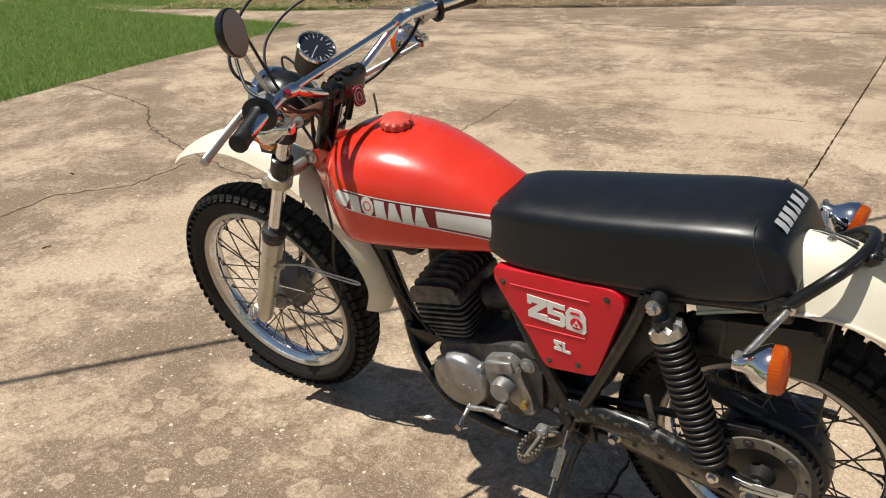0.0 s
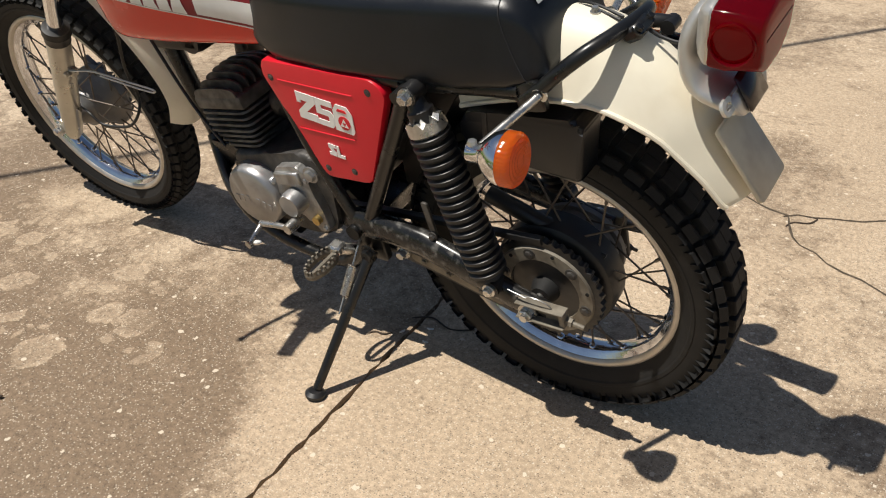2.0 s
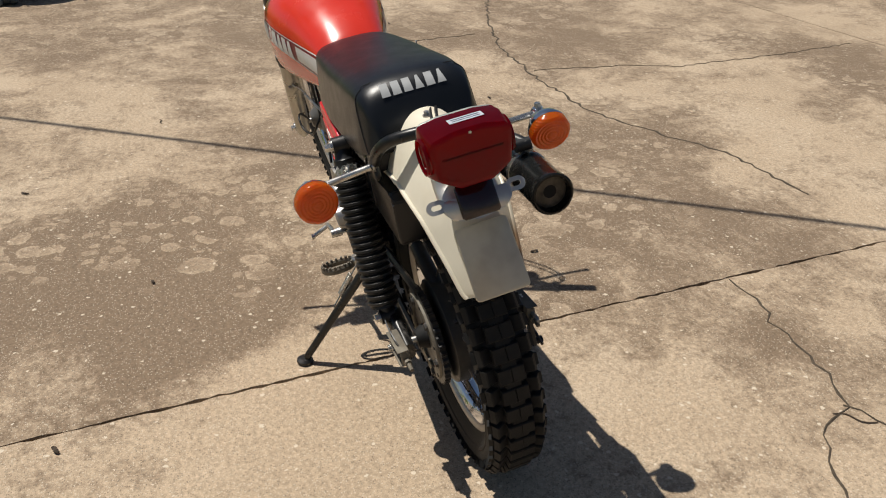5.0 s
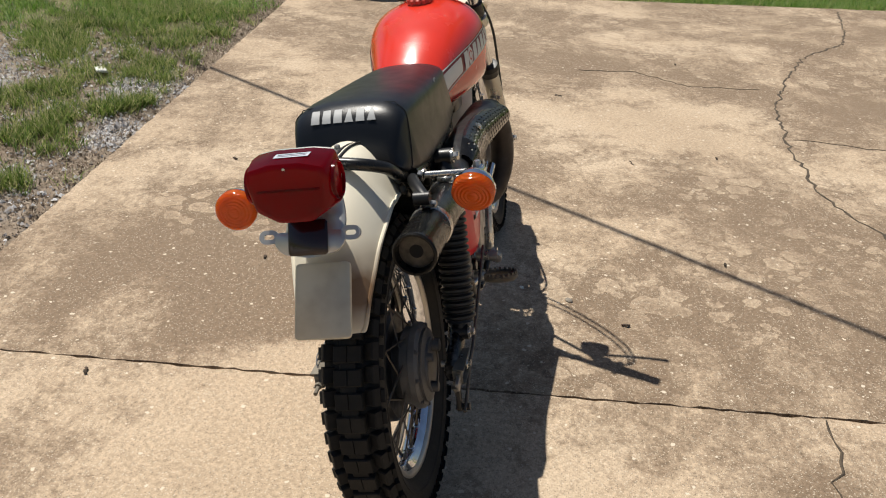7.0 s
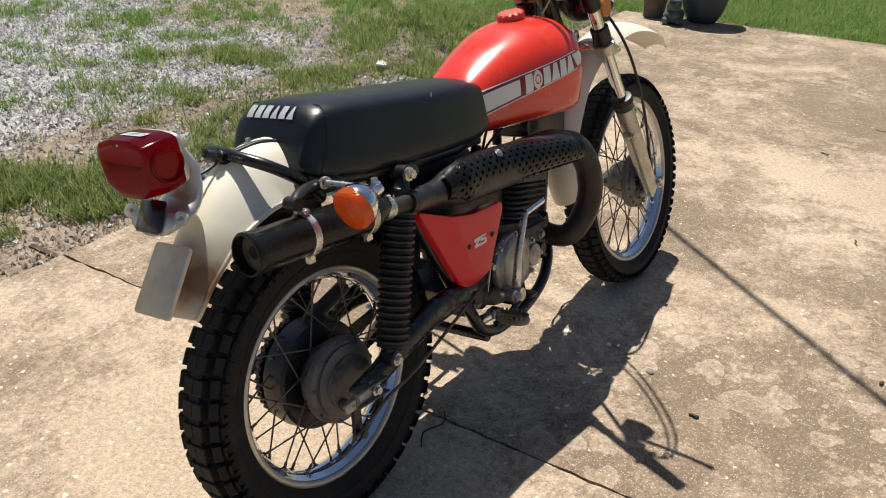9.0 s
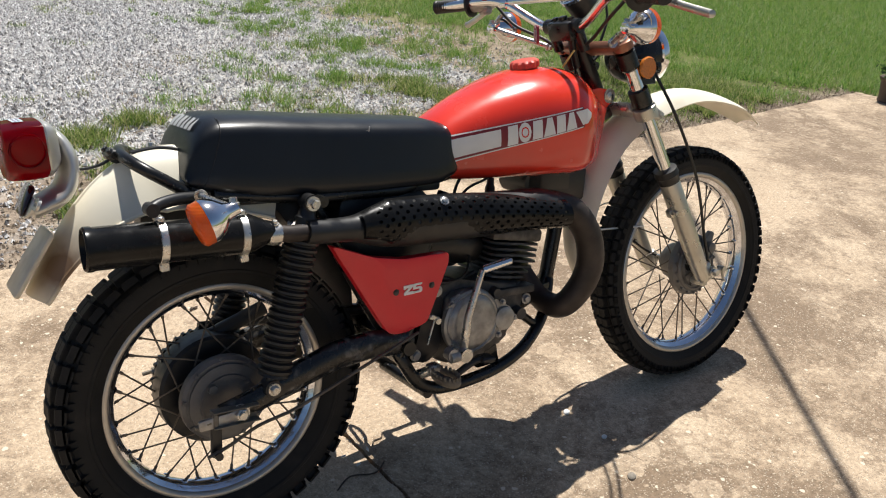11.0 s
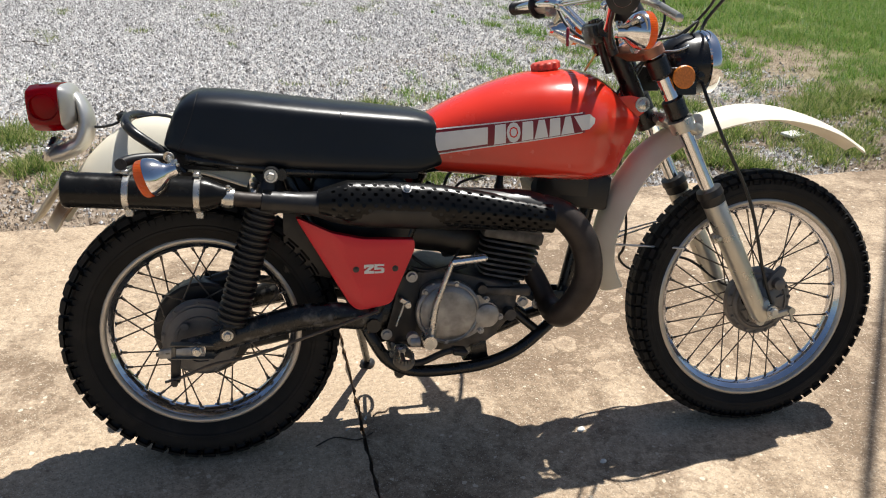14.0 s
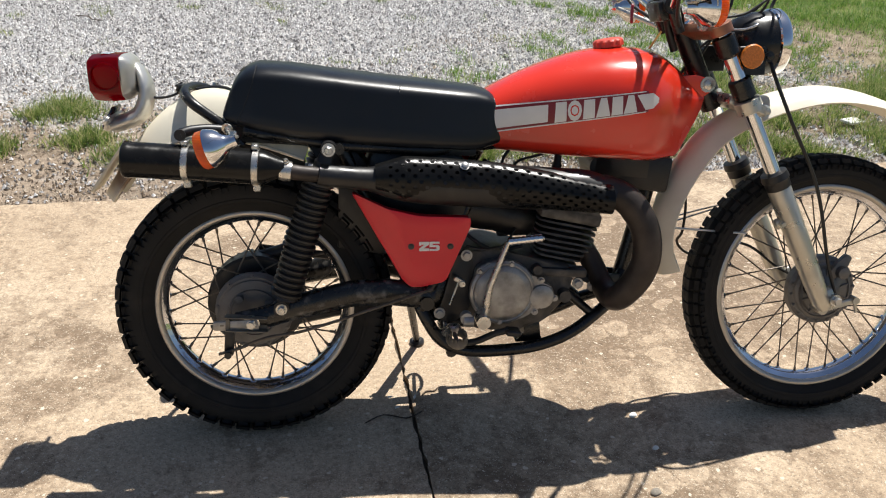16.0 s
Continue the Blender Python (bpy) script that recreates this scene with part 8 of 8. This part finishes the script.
def lump(bm, at, size, seed):
    made = bmesh.ops.create_icosphere(bm, subdivisions=3, radius=1.0)
    for v in made["verts"]:
        n_ = noise.noise(v.co * 2.2 + Vector((seed, 0, 0)))
        v.co = Vector(at) + Vector((v.co.x * size[0], v.co.y * size[1], v.co.z * size[2])) * (1 + 0.16 * n_)


bm = B()
lump(bm, (0, 0, 0.06), (0.085, 0.075, 0.062), 1)
lump(bm, (-0.015, 0.005, 0.135), (0.06, 0.055, 0.05), 4)
lump(bm, (-0.05, -0.045, 0.028), (0.045, 0.03, 0.028), 7)
lump(bm, (-0.05, 0.05, 0.028), (0.045, 0.03, 0.028), 9)
lump(bm, (-0.035, 0.0, 0.175), (0.05, 0.045, 0.018), 12)
ornament = part("garden_ornament", bm, STONE_GREEN, None, "", 60, pose(5.20, 1.40, 0.0, 0, 0, 20))
tagged(ornament, "small mossy cast-stone garden ornament beside the pots", "ornament")

# ---- litter on the concrete and scraps beside it ----
def twig(x, y, length, turn, mat, name, label, category, thick=0.004, z=0.0):
    bm = B()
    tube(bm, spline([(-length / 2, 0, thick), (-length * 0.15, length * 0.12, thick * 1.4), (length * 0.2, -length * 0.06, thick), (length / 2, length * 0.05, thick)], 4), [thick * 0.6] + [thick] * 11 + [thick * 0.5], 6, False, 0.6)
    return tagged(part(name, bm, mat, None, "", 60, pose(x, y, z, 0, 0, turn)), label, category)


BARK = material("dead_brown_leaf", (0.06, 0.042, 0.028), 0.9, vary=0.4, scale=60)
for i, (x, y, l_, tr) in enumerate(((1.76, 1.03, 0.03, 60), (0.95, 0.62, 0.02, 20), (2.15, -0.62, 0.05, 20), (3.05, -0.27, 0.04, 75), (2.3, -1.0, 0.025, 10), (-0.23, -0.93, 0.10, 50), (0.24, 0.86, 0.03, 30), (3.9, -0.95, 0.03, 5), (1.25, -0.9, 0.022, 0), (2.42, 0.52, 0.06, 5), (0.78, -0.55, 0.025, 100), (1.85, -4.95, 0.09, 20), (0.32, -0.07, 0.15, 12), (0.42, 0.033, 0.055, 33))):
    twig(x, y, l_, tr, BARK, "dead_leaf" if l_ < 0.05 else "twig", "curled brown dead leaf on the concrete" if l_ < 0.05 else "thin brown twig on the concrete", "leaf" if l_ < 0.05 else "twig", 0.0045 if l_ < 0.05 else 0.0022)
twig(-1.55, 4.55, 0.26, -35, BARK, "twig", "crooked dark twig lying on the gravel", "twig", 0.006, -0.010)


def dry_leaf(x, y, length, width, turn, mat, label):
    bm = B()
    rows = []
    for i in range(7):
        u = i / 6
        w = width * math.sin(math.pi * (0.08 + 0.88 * u)) / 2
        z = 0.003 + 0.010 * (u - 0.45) ** 2 * 4 * length / 0.1
        rows.append([bm.verts.new(((u - 0.5) * length, k_ * w + 0.1 * width * math.sin(5 * u), z + abs(k_) * 0.003 + h)) for k_, h in ((-1, 0.0), (0, 0.0), (1, 0.0), (0.9, 0.0008), (0, 0.0010), (-0.9, 0.0008))])
    for a, b in zip(rows, rows[1:]):
        for j in range(6):
            bm.faces.new((a[j], a[(j + 1) % 6], b[(j + 1) % 6], b[j]))
    bm.faces.new(rows[0])
    bm.faces.new(rows[-1][::-1])
    return tagged(part("dry_leaf", bm, mat, None, "", 60, pose(x, y, 0, 0, 0, turn)), label, "leaf")


for x, y, l_, tr in ((0.377, 0.008, 0.018, 80), (0.33, -0.032, 0.016, 30), (0.313, 0.012, 0.014, 10)):
    dry_leaf(x, y, l_, 0.007, tr, WHITE_SCRAP, "small white chip beside the joint")
PEBBLE = material("grey_pebble", (0.24, 0.21, 0.17), 0.8, vary=0.3, scale=90)
for x, y, r_ in ((0.893, -0.379, 0.011), (0.926, -0.10, 0.009), (0.943, -0.229, 0.007)):
    bm = B()
    made_ = bmesh.ops.create_icosphere(bm, subdivisions=2, radius=1.0)
    for v in made_["verts"]:
        v.co = Vector((v.co.x * r_ * 1.4, v.co.y * r_, max(-0.2, v.co.z) * r_ * 0.6 + r_ * 0.1)) * (1 + 0.2 * noise.noise(v.co * 2))
    tagged(part("pebble", bm, PEBBLE if r_ > 0.01 else WHITE_SCRAP, None, "", 60, pose(x, y, 0, 0, 0, 35)), "loose grey pebble on the concrete" if r_ > 0.01 else "loose pale pebble on the concrete", "pebble")

bm = plate(B(), rounded([(-0.085, -0.024), (0.07, -0.034), (0.095, 0.022), (-0.055, 0.034)], 0.01), 0, 0.012, 0.003, 1, pose(0, 0, 0, 90, 0, 0))
tagged(part("paper_scrap", bm, WHITE_SCRAP, None, "", 50, pose(2.78, 2.17, 0.004, 10, 8, 30)), "crumpled white scrap lying in the grass", "scrap")

# ---- planting bed beyond the walk ----
STRAW = island_material("straw_mulch", [(0.22, 0.15, 0.08), (0.38, 0.28, 0.15), (0.52, 0.40, 0.24)], 0.85, 0.2)
rb = np.random.default_rng(11)


def bed_line(x):
    return 0.42 * (x - 1.3) - 9.1


def straw(n):
    x = rb.uniform(3.0, 9.5, n)
    y = bed_line(x) - rb.uniform(0.02, 2.6, n)
    a, s = rb.uniform(0, 2 * np.pi, n), rb.uniform(0.03, 0.09, n)
    d = np.stack([np.cos(a), np.sin(a), rb.uniform(-0.1, 0.25, n)], -1) * s[:, None]
    w = np.stack([-np.sin(a), np.cos(a), 0 * a], -1) * 0.004
    c = np.stack([x, y, rb.uniform(-0.01, 0.03, n)], -1)
    v = np.stack([c - d - w, c - d + w, c + d + w, c + d - w], 1).reshape(-1, 3)
    return bulk("straw_mulch", v, np.arange(n * 4).reshape(-1, 4), STRAW)


tagged(straw(14000), "straw mulch over the planting bed", "mulch", kind="stuff")
for i in range(9):
    x = 4.6 + i * 0.42
    y = bed_line(x) - 0.55 - 0.25 * (i % 3)
    shrub = tagged(empty("low_shrub", None, Matrix.Translation((x, y, 0))), "low dark green shrub in the mulched bed", "shrub", "shrubs in the bed")
    part("stem", tube(B(), [(0, 0, -0.03), (0.01, 0.01, 0.12)], [0.012, 0.007], 6), BARK, shrub)
    leaves(260, (0, 0, 0.14), (0.13, 0.13, 0.06), 0.03, LEAF, "foliage", shrub, 20 + i)
